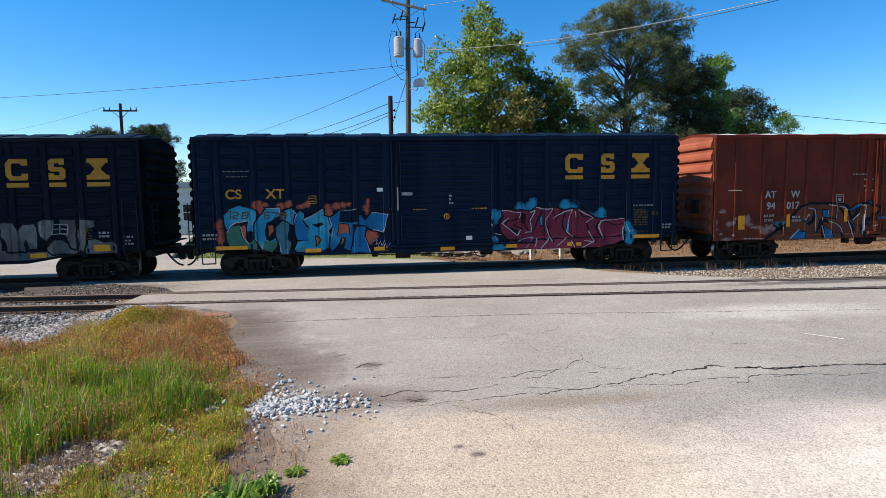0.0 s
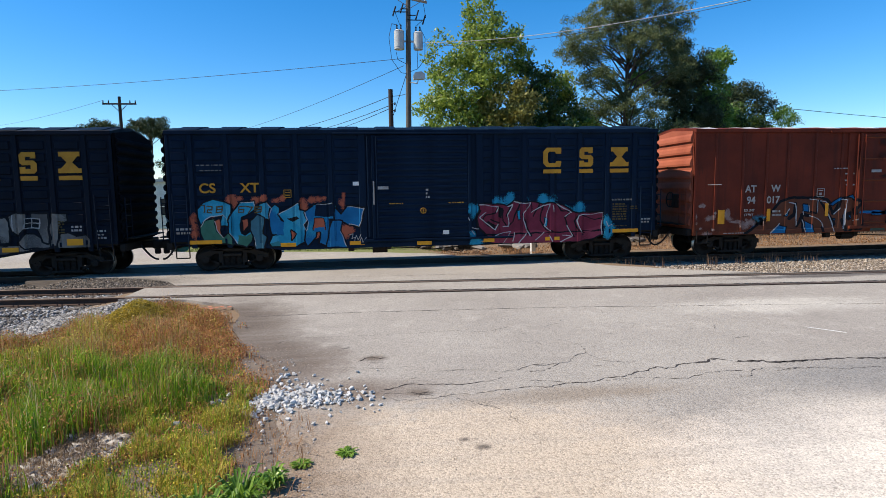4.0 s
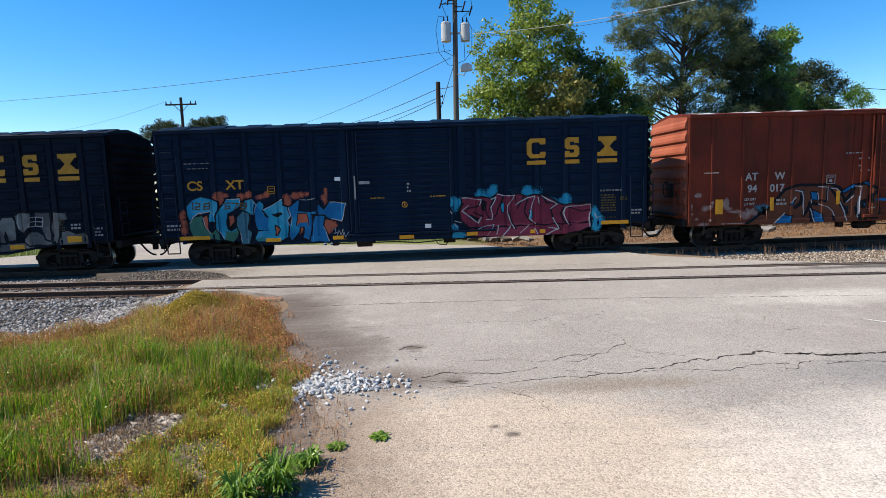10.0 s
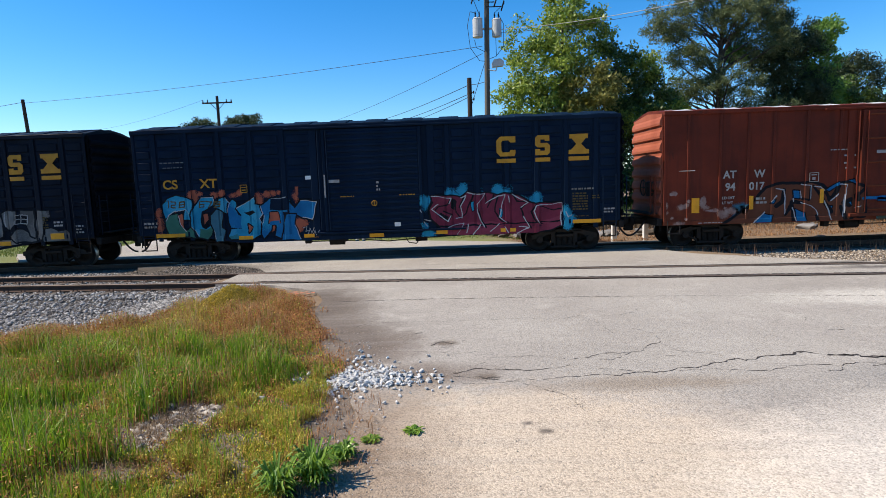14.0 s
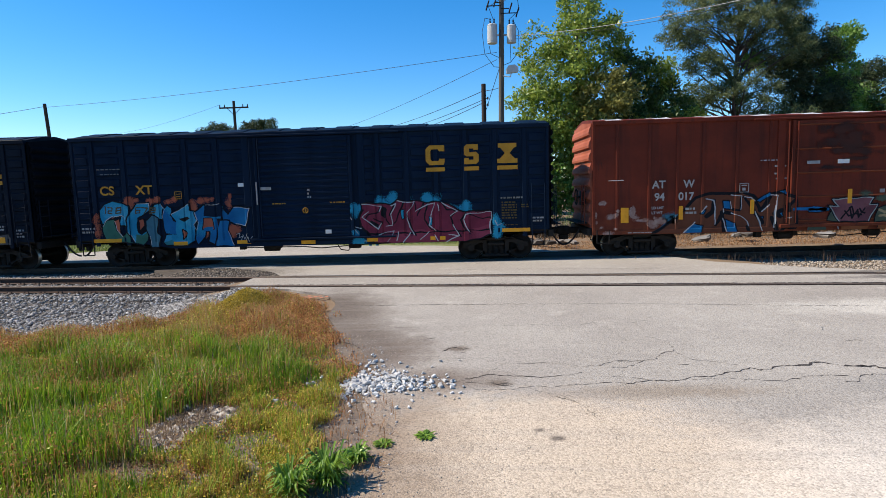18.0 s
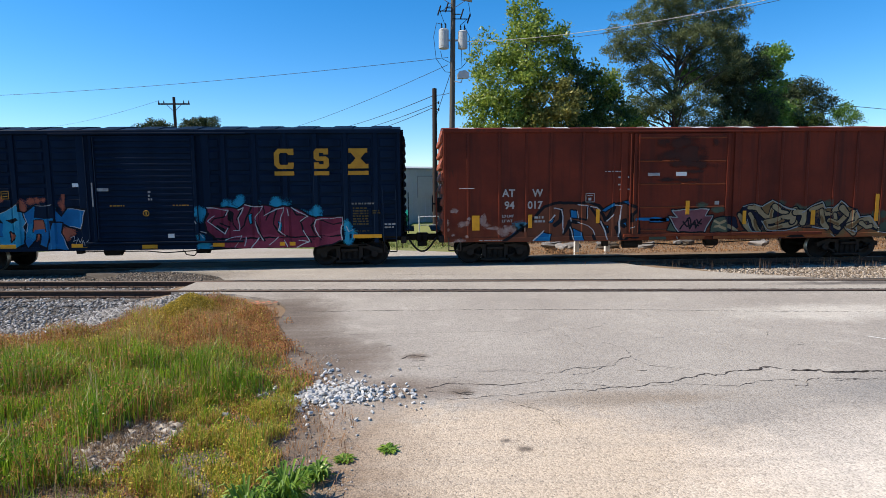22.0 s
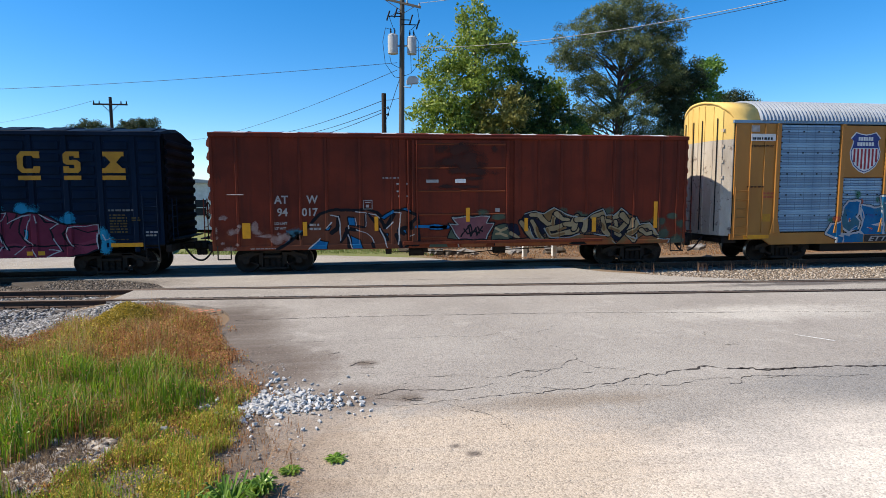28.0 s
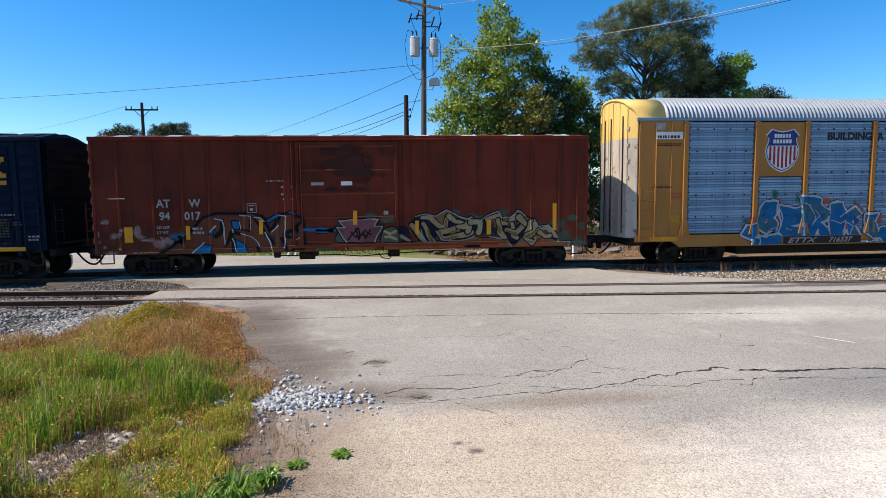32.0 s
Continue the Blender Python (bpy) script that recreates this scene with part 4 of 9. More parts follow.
def sprayer(px, pz, shift, seed):
    """Tools of one painting: filled shapes with a dark rim, thin lines and soft mists of paint, on a field of material numbers."""
    x, z = px + shift, pz
    kind = np.full(px.shape, -1)
    grit = np.random.RandomState(seed).rand(*px.shape)
    wx, wz = x + 0.012 * np.sin(z * 13 + seed), z + 0.012 * np.sin(x * 11 + seed)

    def fill(colour, outline, second=None, rim=None, width=0.03):
        if rim is not None:
            put(kind, away(wx, wz, outline + outline[:1])[0] < width, rim)
        hit = inside(wx, wz, outline)
        put(kind, hit, colour)
        if second is not None:
            put(kind, hit & (cloud(x, z, 2.4, seed + len(outline)) + 0.30 * (grit - 0.5) > 0.60), second)

    def line(colour, width, pts):
        d, u = away(wx, wz, pts)
        put(kind, d < width * (0.65 + 0.5 * cloud(x, z, 5, seed + 3)), colour)

    def mist(colour, cx, cz, rx, rz):
        put(kind, np.hypot((x - cx) / rx, (z - cz) / rz) + 0.8 * (cloud(x, z, 7, seed + 5) - 0.5) + 0.8 * (grit - 0.5) < 1.0, colour)
    return kind, fill, line, mist


def boxcar(name, x0, length, paint_mat, label, style, z_eave=4.47, z_peak=4.72):
    """A fifty-foot boxcar. style: 'panelled' has pressed panels between narrow posts, 'plain' smooth bays between posts."""
    xc, h = x0 + length / 2, length / 2
    car = thing(name, (xc, TRACK_Y, 0), label, "boxcar", "railway wagons of the train")
    railcars.append(car)
    flip = pose(0, 0, 0, 0, 0, 180)
    panelled = style == "panelled"
    low, high = (0.70, 1.04) if panelled else (0.78, 0.80)
    a, b = h - 3.4, h - 1.9
    sill = [(-h, high), (-b - 0.6, high), (-a, low), (a, low), (b + 0.6, high), (h, high)]
    # sides: a flat skin with the sill's outline
    for s in (0, 1):
        bm = bmesh.new()
        prism(bm, sill + [(h, z_eave), (-h, z_eave)], -HALF, -HALF + 0.05)
        part("side", bm, paint_mat, car, turn=flip if s else None)
        bm = bmesh.new()
        box(bm, (-h - 0.01, -HALF - 0.075, z_eave - 0.11), (h + 0.01, -HALF + 0.06, z_eave + 0.02), 0.012)
        part("top_chord", bm, paint_mat, car, turn=flip if s else None)
        bm = bmesh.new()
        prism(bm, [(x, z + 0.13) for x, z in sill[::-1]] + [(x, z - 0.005) for x, z in sill], -HALF - 0.028, -HALF + 0.02)
        part("side_sill", bm, paint_mat, car, turn=flip if s else None)
        for e in (-1, 1):
            bm = bmesh.new()
            box(bm, (min(e * h, e * (h - 0.10)), -HALF - 0.03, high + 0.02), (max(e * h, e * (h - 0.10)), -HALF + 0.06, z_eave), 0.015)
            part("corner_post", bm, paint_mat, car, turn=flip if s else None)
    # bays: posts and panels
    d0, d1 = -h + 6.30, -h + 9.55      # the door
    left = [-h + 0.72 + k * (6.05 - 0.72) / 5 for k in range(6)] if panelled else [-h + v for v in (0.80, 1.83, 2.73, 3.55, 4.62, 5.66)]
    right = [h - 0.80 - k * (5.55 - 0.72) / 5 for k in range(6)] if panelled else [h - v for v in (0.35, 0.98, 1.94, 2.71, 3.67, 4.57, 5.37)]
    posts = sorted(left + right)
    post_w = 0.075 if panelled else 0.045
    proud = 0.045 if panelled else 0.03
    bm = bmesh.new()
    box(bm, (-post_w, -HALF - proud, low + 0.12), (post_w, -HALF + 0.01, z_eave - 0.1), 0.015)
    post_mesh = mesh_of("side_post", bm, paint_mat)
    for x in posts:
        part("side_post", post_mesh, None, car, turn=pose(x, 0, 0))
        part("side_post", post_mesh, None, car, turn=flip @ pose(x, 0, 0))
    bays = [(p, q) for p, q in zip([-h] + posts, posts + [h]) if not (p < (d0 + d1) / 2 < q)]
    bays += [(max(left), d0 - 0.05), (d1 + 0.05, min(right))]
    if panelled:
        rows = 8
        for p, q in bays:
            w = q - p - 2 * post_w - 0.13
            if w < 0.2:
                continue
            bm = bmesh.new()
            box(bm, (-w / 2, -HALF - 0.032, 0.05), (w / 2, -HALF + 0.01, (z_eave - 1.52) / rows - 0.055), 0.024)
            d = mesh_of("pressed_panel", bm, paint_mat)
            for k in range(rows):
                zb = 1.30 + k * (z_eave - 0.22 - 1.30) / rows
                part("pressed_panel", d, None, car, turn=pose((p + q) / 2, 0, zb))
                part("pressed_panel", d, None, car, turn=flip @ pose((p + q) / 2, 0, zb))
    # the sliding door with its tracks and lock rods
    for s in (0, 1):
        bm = bmesh.new()
        box(bm, (d0, -HALF - 0.075, 0.98), (d1, -HALF - 0.02, z_eave - 0.16), 0.01)
        n, zs = 17 if panelled else 5, []
        for k in range(n):
            zs.append(1.12 + k * (z_eave - 0.3 - 1.12) / (n - 1))
        door = part("door", bm, paint_mat, car, turn=flip if s else None)
        t = 0.05 if panelled else 0.028
        bm = bmesh.new()
        box(bm, (d0 + 0.12, -HALF - 0.105, -t), (d1 - 0.12, -HALF - 0.06, t), 0.02)
        rib = mesh_of("door_rib", bm, paint_mat)
        for z in zs:
            part("door_rib", rib, None, door, turn=pose(0, 0, z))
        for x in (d0 + 0.05, d1 - 0.05):
            bm = bmesh.new()
            box(bm, (x - 0.05, -HALF - 0.11, 0.98), (x + 0.05, -HALF - 0.06, z_eave - 0.16), 0.012)
            part("door_stile", bm, paint_mat, door)
        bm = bmesh.new()
        for x in (d0 + 0.16, d0 - 0.12):
            rod(bm, (x, -HALF - 0.13, 1.05), (x, -HALF - 0.13, z_eave - 0.2), 0.02)
        box(bm, (d0 - 0.16, -HALF - 0.15, 2.05), (d0 - 0.09, -HALF - 0.11, 2.25), 0.01)
        part("lock_rod", bm, paint_mat, door)
        bm = bmesh.new()
        box(bm, (d0 - 1.2, -HALF - 0.12, z_eave - 0.13), (d1 + 1.6, -HALF - 0.03, z_eave - 0.07), 0.008)
        part("door_track", bm, paint_mat, car, turn=flip if s else None)
        bm = bmesh.new()
        box(bm, (d0 - 0.3, -HALF - 0.13, 0.90), (d1 + (1.4 if panelled else 3.3), -HALF - 0.02, 0.96 if panelled else 1.0), 0.008)
        part("door_track", bm, paint_mat, car, turn=flip if s else None)
        for x in (d0 - 0.3, d1 + 0.3):
            bm = bmesh.new()
            box(bm, (x - 0.12, -HALF - 0.05, low + 0.1), (x + 0.12, -HALF + 0.01, z_eave - 0.1), 0.015)
            part("door_post", bm, paint_mat, car, turn=flip if s else None)
    # roof of cross-ribbed sheets
    prof = gable(HALF + 0.02, z_eave, z_peak)
    bm = bmesh.new()
    prism(bm, prof + [(HALF + 0.02, z_eave - 0.05), (-HALF - 0.02, z_eave - 0.05)], -h, h, "x")
    part("roof", bm, paint_mat, car, "roof of cross-ribbed sheets")
    n = 13 if panelled else 10
    bm = bmesh.new()
    w = length / n
    prism(bm, [(y, z + (0.035 if panelled else 0.006)) for y, z in gable(HALF - 0.10, z_eave + 0.015, z_peak)] + [(y, z - 0.01) for y, z in gable(HALF - 0.10, z_eave + 0.015, z_peak)][::-1], -w * (0.27 if panelled else 0.16), w * (0.27 if panelled else 0.16), "x")
    bmesh.ops.bevel(bm, geom=[e for e in bm.edges if abs(e.verts[0].co.x - e.verts[1].co.x) < 1e-5 and (e.verts[0].co.z + e.verts[1].co.z) / 2 > z_eave + 0.03], offset=0.03, segments=1, affect="EDGES")
    cap = mesh_of("roof_sheet", bm, BLUE if panelled else ROOF_GREY)
    for k in range(n):
        part("roof_sheet", cap, None, car, turn=pose(-h + w * (k + 0.5), 0, 0))
    # corrugated ends with ladder, brake wheel and step
    for e in (-1, 1):
        bm = bmesh.new()
        prism(bm, [(-HALF, high), (HALF, high)] + [(y, z - 0.03) for y, z in gable(HALF, z_eave, z_peak)][::-1], e * (h - 0.06), e * (h - 0.02), "x")
        end_mat = GREY_BLUE_END if panelled else REDEND
        end = part("end_wall", bm, end_mat, car)
        bm = bmesh.new()
        prism(bm, [(-HALF + 0.10, high + 0.04), (HALF - 0.03, high + 0.04), (HALF - 0.03, z_eave - 0.04), (0, z_peak - 0.10), (-HALF + 0.10, z_eave - 0.04)], min(e * (h - 0.02), e * (h + (0.085 if panelled else 0.03))), max(e * (h - 0.02), e * (h + (0.085 if panelled else 0.03))), "x")
        part("end_sheet", bm, end_mat, end)
        ribs = 11 if panelled else 8
        for k in range(ribs):
            z = 1.28 + k * (z_eave - 0.28 - 1.28) / (ribs - 1)
            t = (z_eave - 1.4) / ribs * 0.40
            bm = bmesh.new()
            if panelled:
                prism(bm, [(e * (h + 0.05), z - t * 0.95), (e * (h + 0.115), z - t * 0.85), (e * (h + 0.148), z - t * 0.5), (e * (h + 0.158), z), (e * (h + 0.148), z + t * 0.5), (e * (h + 0.115), z + t * 0.85), (e * (h + 0.05), z + t * 0.95)], -HALF + 0.10, HALF - 0.03)
            else:
                prism(bm, [(e * (h + 0.02), z - t), (e * (h + 0.095), z - t * 0.75), (e * (h + 0.105), z - t * 0.3), (e * (h + 0.075), z + t * 0.5), (e * (h + 0.02), z + t * 1.1)], -HALF + 0.10, HALF - 0.03)
            part("end_rib", bm, end_mat, end)
        bm = bmesh.new()
        box(bm, (min(e * (h - 0.02), e * (h + 0.16)), -1.42, 0.78), (max(e * (h - 0.02), e * (h + 0.16)), 1.42, 1.02), 0.02)
        part("end_sill", bm, UNDER, car)
        ladder(car, e * (h + 0.24), -1.22, 1.2, 2.4, 0.35, 0.42, "y", paint_mat)
        if panelled:
            ladder(car, e * (h - 0.36), -HALF - 0.09, 0.95, 2.5, 0.42, 0.42, "x", paint_mat, "side_ladder")
        bm = bmesh.new()
        pipe(bm, [(e * (h - 0.55), -HALF - 0.02, 0.95), (e * (h - 0.55), -HALF - 0.02, 0.52), (e * (h - 0.15), -HALF - 0.02, 0.52), (e * (h - 0.15), -HALF - 0.02, 0.95)], 0.02)
        part("sill_step", bm, UNDER, car)
        bm = bmesh.new()
        box(bm, (min(e * (h + 0.05), e * (h + 0.42)), -1.25, 1.16), (max(e * (h + 0.05), e * (h + 0.42)), 1.25, 1.20), 0.008)
        part("crossover_step", bm, UNDER, car, "grimy steel crossover step")
        coupler(car, e * (h - 0.02), e)
    bm = bmesh.new()
    wheel_at = (-h - 0.34, -0.55, 2.05)
    for k in range(16):
        p, q = [(wheel_at[0], wheel_at[1] + 0.27 * math.cos(v), wheel_at[2] + 0.27 * math.sin(v)) for v in (k * math.pi / 8, (k + 1) * math.pi / 8)]
        rod(bm, p, q, 0.018, n=6)
        if k % 4 == 0:
            rod(bm, p, wheel_at, 0.014, n=6)
    rod(bm, wheel_at, (-h - 0.02, -0.55, 2.05), 0.03)
    box(bm, (-h - 0.2, -0.72, 1.75), (-h - 0.02, -0.38, 2.25), 0.02)
    part("hand_brake", bm, UNDER, car, "dark hand brake wheel and gear box")
    # underframe
    bm = bmesh.new()
    box(bm, (-h + 0.2, -0.19, 0.72), (h - 0.2, 0.19, 1.02), 0.02)
    for x in (-3.2, -1.0, 1.2, 3.3):
        prism(bm, [(-1.42, 1.0), (1.42, 1.0), (0.3, 0.74), (-0.3, 0.74)], x - 0.06, x + 0.06, "x")
    part("centre_sill", bm, UNDER, car)
    bm = bmesh.new()
    box(bm, (-h + 0.05, -1.44, 0.98), (h - 0.05, 1.44, 1.06))
    part("floor_pan", bm, UNDER, car)
    bm = bmesh.new()
    box(bm, (-2.55, -1.2, 0.56), (-2.35, -1.0, 0.78), 0.02)
    rod(bm, (-1.75, -0.9, 0.62), (-1.25, -0.9, 0.62), 0.16, n=14)
    box(bm, (-1.3, -1.1, 0.58), (-1.12, -0.9, 0.74), 0.02)
    rod(bm, (1.2, -0.85, 0.66), (1.6, -0.85, 0.66), 0.17, n=14)
    pipe(bm, [(-2.5, -1.1, 0.62), (-0.4, -0.95, 0.60), (0.3, -1.2, 0.56), (1.4, -0.85, 0.6), (3.4, -0.6, 0.64)], 0.018)
    pipe(bm, [(0.9, -1.3, 0.66), (1.0, -1.3, 0.5), (1.25, -1.3, 0.46), (1.4, -1.3, 0.66)], 0.016)
    part("brake_gear", bm, UNDER, car, "dark brake cylinder, reservoir and rods")
    for s in (-1, 1):
        truck(car, s * (h - 1.75))

    def depth_at(x):
        d = proud if any(abs(x - p) < post_w for p in posts) else 0.0
        if d0 - 0.42 < x < d0 - 0.18 or d1 + 0.18 < x < d1 + 0.42:
            d = 0.05
        if d0 < x < d1:
            d = 0.108
        if panelled and not d and any(p + post_w + 0.065 < x < q - post_w - 0.065 for p, q in bays):
            d = 0.028
        return d + 0.001
    return car, depth_at, h


def plate(car, name, x, z, w, hgt, material, depth, label="", thick=0.004):
    bm = bmesh.new()
    box(bm, (x, -HALF - depth - thick, z), (x + w, -HALF - depth + 0.002, z + hgt), 0.001)
    return part(name, bm, material, car, label)


def flat(car, name, outline, material, depth, label="", thick=0.004):
    """A thin painted or stuck-on shape on the side."""
    bm = bmesh.new()
    prism(bm, outline, -HALF - depth - thick, -HALF - depth + 0.001)
    return part(name, bm, material, car, label)


def emblem(car, x, z, depth, k):
    """Big yellow marks: a thick open ring, stepped bars, an hourglass, each over a bar."""
    w, t = 0.62, 0.64
    if k == 0:
        o = [(0, 0.13), (0.12, 0), (w - 0.03, 0), (w, 0.10), (w, 0.20), (w - 0.17, 0.20), (w - 0.2, 0.13), (0.2, 0.13), (0.16, 0.2), (0.16, 0.45), (0.2, 0.51),
             (w - 0.22, 0.51), (w - 0.17, 0.44), (w, 0.44), (w, t), (0.12, t), (0, 0.51)]
    elif k == 1:
        w = 0.48
        o = [(0, 0), (w - 0.08, 0), (w, 0.08), (w, 0.31), (w - 0.09, 0.39), (0.17, 0.39), (0.17, 0.50), (w - 0.17, 0.50), (w - 0.17, 0.45), (w - 0.02, 0.45), (w - 0.02, t),
             (0.08, t), (0, 0.56), (0, 0.32), (0.08, 0.25), (w - 0.17, 0.25), (w - 0.17, 0.14), (0.16, 0.14), (0.16, 0.2), (0, 0.2)]
    else:
        w = 0.66
        o = [(0, 0), (w, 0), (w, 0.14), (w - 0.08, 0.14), (w * 0.62, 0.32), (w - 0.1, 0.5), (w - 0.03, 0.5), (w - 0.03, t), (0.03, t), (0.03, 0.5), (0.1, 0.5), (w * 0.38, 0.32), (0.08, 0.14), (0, 0.14)]
    flat(car, "emblem_mark", [(x + u, z + v) for u, v in o], YELLOW, depth, "yellow block mark", 0.006)
    plate(car, "emblem_bar", x, z - 0.21, w, 0.13, YELLOW, depth, "", 0.006)


def reflectors(car, xs, depth=0.042):
    for x, z, w, hh in xs:
        plate(car, "reflector", x, z, w, hh, AMBER, depth, "amber reflector strip")


def small_writing(car, x, z, w, hgt, rows, material, depth, seed):
    """Stencil lines too small to read, as bars."""
    r = random.Random(seed)
    bm = bmesh.new()
    for k in range(rows):
        u = x
        zz = z + hgt * (1 - (k + 1) / rows)
        while u < x + w - 0.03:
            ww = r.uniform(0.04, 0.13)
            box(bm, (u, -HALF - depth - 0.004, zz), (min(u + ww, x + w), -HALF - depth, zz + hgt / rows * 0.55))
            u += ww + r.uniform(0.02, 0.05)
    tagged(part("stencil", bm, material, car), "small stencilled lines of writing", kind="stuff")


# --- the blue boxcar with two big paintings ---
blue, blue_depth, H1 = boxcar("boxcar", -5.49, 16.03, BLUE, "dark blue panelled boxcar with blue and wine-red graffiti on its side", "panelled")
C1 = -5.49 + H1
for k, x in enumerate((6.52, 7.78, 8.86)):
    emblem(blue, x - C1, 3.24, 0.046, k)
for word, x in (("CS", -4.55), ("XT", -3.30)):
    lettering("reporting_mark", word, 0.30, YELLOW, blue, (x - C1, -HALF - 0.050, 2.56), UPRIGHT, 0, 1.05, 0.03)
reflectors(blue, [(x - C1, z, w, 0.12) for x, z, w in ((-4.92, 0.95, 0.98), (-2.14, 0.80, 0.48), (0.05, 0.80, 0.48), (2.24, 0.74, 0.48), (4.37, 0.77, 0.5), (6.60, 0.77, 0.5), (8.98, 0.98, 0.93))])
plate(blue, "sticker", 0.20 - C1, 2.72, 0.40, 0.12, WHITE, 0.03, "white sticker with grey writing")
plate(blue, "sticker", 0.98 - C1, 2.58, 0.36, 0.10, GREYWHITE, 0.11)
plate(blue, "sticker", 3.10 - C1, 1.08, 0.20, 0.13, WHITE, 0.11)
plate(blue, "lock_bar", 0.84 - C1, 2.1, 0.045, 0.75, GREYWHITE, 0.15, "worn white lock bar")
bm = bmesh.new()
for k in range(20):
    p, q = [(2.46 - C1 + 0.085 * math.cos(v), -HALF - 0.112, 1.87 + 0.085 * math.sin(v)) for v in (k * math.pi / 10, (k + 1) * math.pi / 10)]
    rod(bm, p, q, 0.014, n=5)
box(bm, (2.44 - C1, -HALF - 0.118, 1.81), (2.48 - C1, -HALF - 0.106, 1.93))
part("round_mark", bm, YELLOW, blue, "small yellow ring mark on the door")
bm = bmesh.new()
for x, z, w, h2 in ((-1.98, 2.36, 0.24, 0.02), (-1.98, 2.60, 0.24, 0.02), (-1.98, 2.36, 0.02, 0.26), (-1.76, 2.36, 0.02, 0.26), (-1.93, 2.43, 0.14, 0.03), (-1.93, 2.52, 0.14, 0.02)):
    box(bm, (x - C1, -HALF - 0.05, z), (x - C1 + w, -HALF - 0.044, z + h2))
part("clearance_mark", bm, YELLOW, blue)
small_writing(blue, 8.98 - C1, 1.42, 0.50, 0.60, 7, FADED_YELLOW, 0.034, 1)
small_writing(blue, 9.62 - C1, 1.78, 0.25, 0.14, 2, FADED_YELLOW, 0.05, 2)
small_writing(blue, 8.95 - C1, 2.08, 0.85, 0.10, 1, SILVER, 0.034, 3)
small_writing(blue, 9.0 - C1, 1.2, 0.5, 0.05, 1, FADED_YELLOW, 0.034, 4)
small_writing(blue, -4.6 - C1, 3.4, 0.8, 0.06, 1, SILVER, 0.034, 5)
small_writing(blue, -4.5 - C1, 3.24, 0.7, 0.05, 1, SILVER, 0.034, 6)
small_writing(blue, 1.35 - C1, 2.10, 0.45, 0.06, 1, YELLOW, 0.11, 7)
small_writing(blue, 3.3 - C1, 2.10, 0.5, 0.06, 1, YELLOW, 0.11, 8)
small_writing(blue, 2.55 - C1, 2.28, 0.12, 0.35, 3, GREYWHITE, 0.11, 9)
small_writing(blue, 10.0 - C1, 1.30, 0.36, 0.2, 2, GREYWHITE, 0.03, 10)
small_writing(blue, -5.3 - C1, 1.28, 0.45, 0.24, 2, GREYWHITE, 0.03, 11)


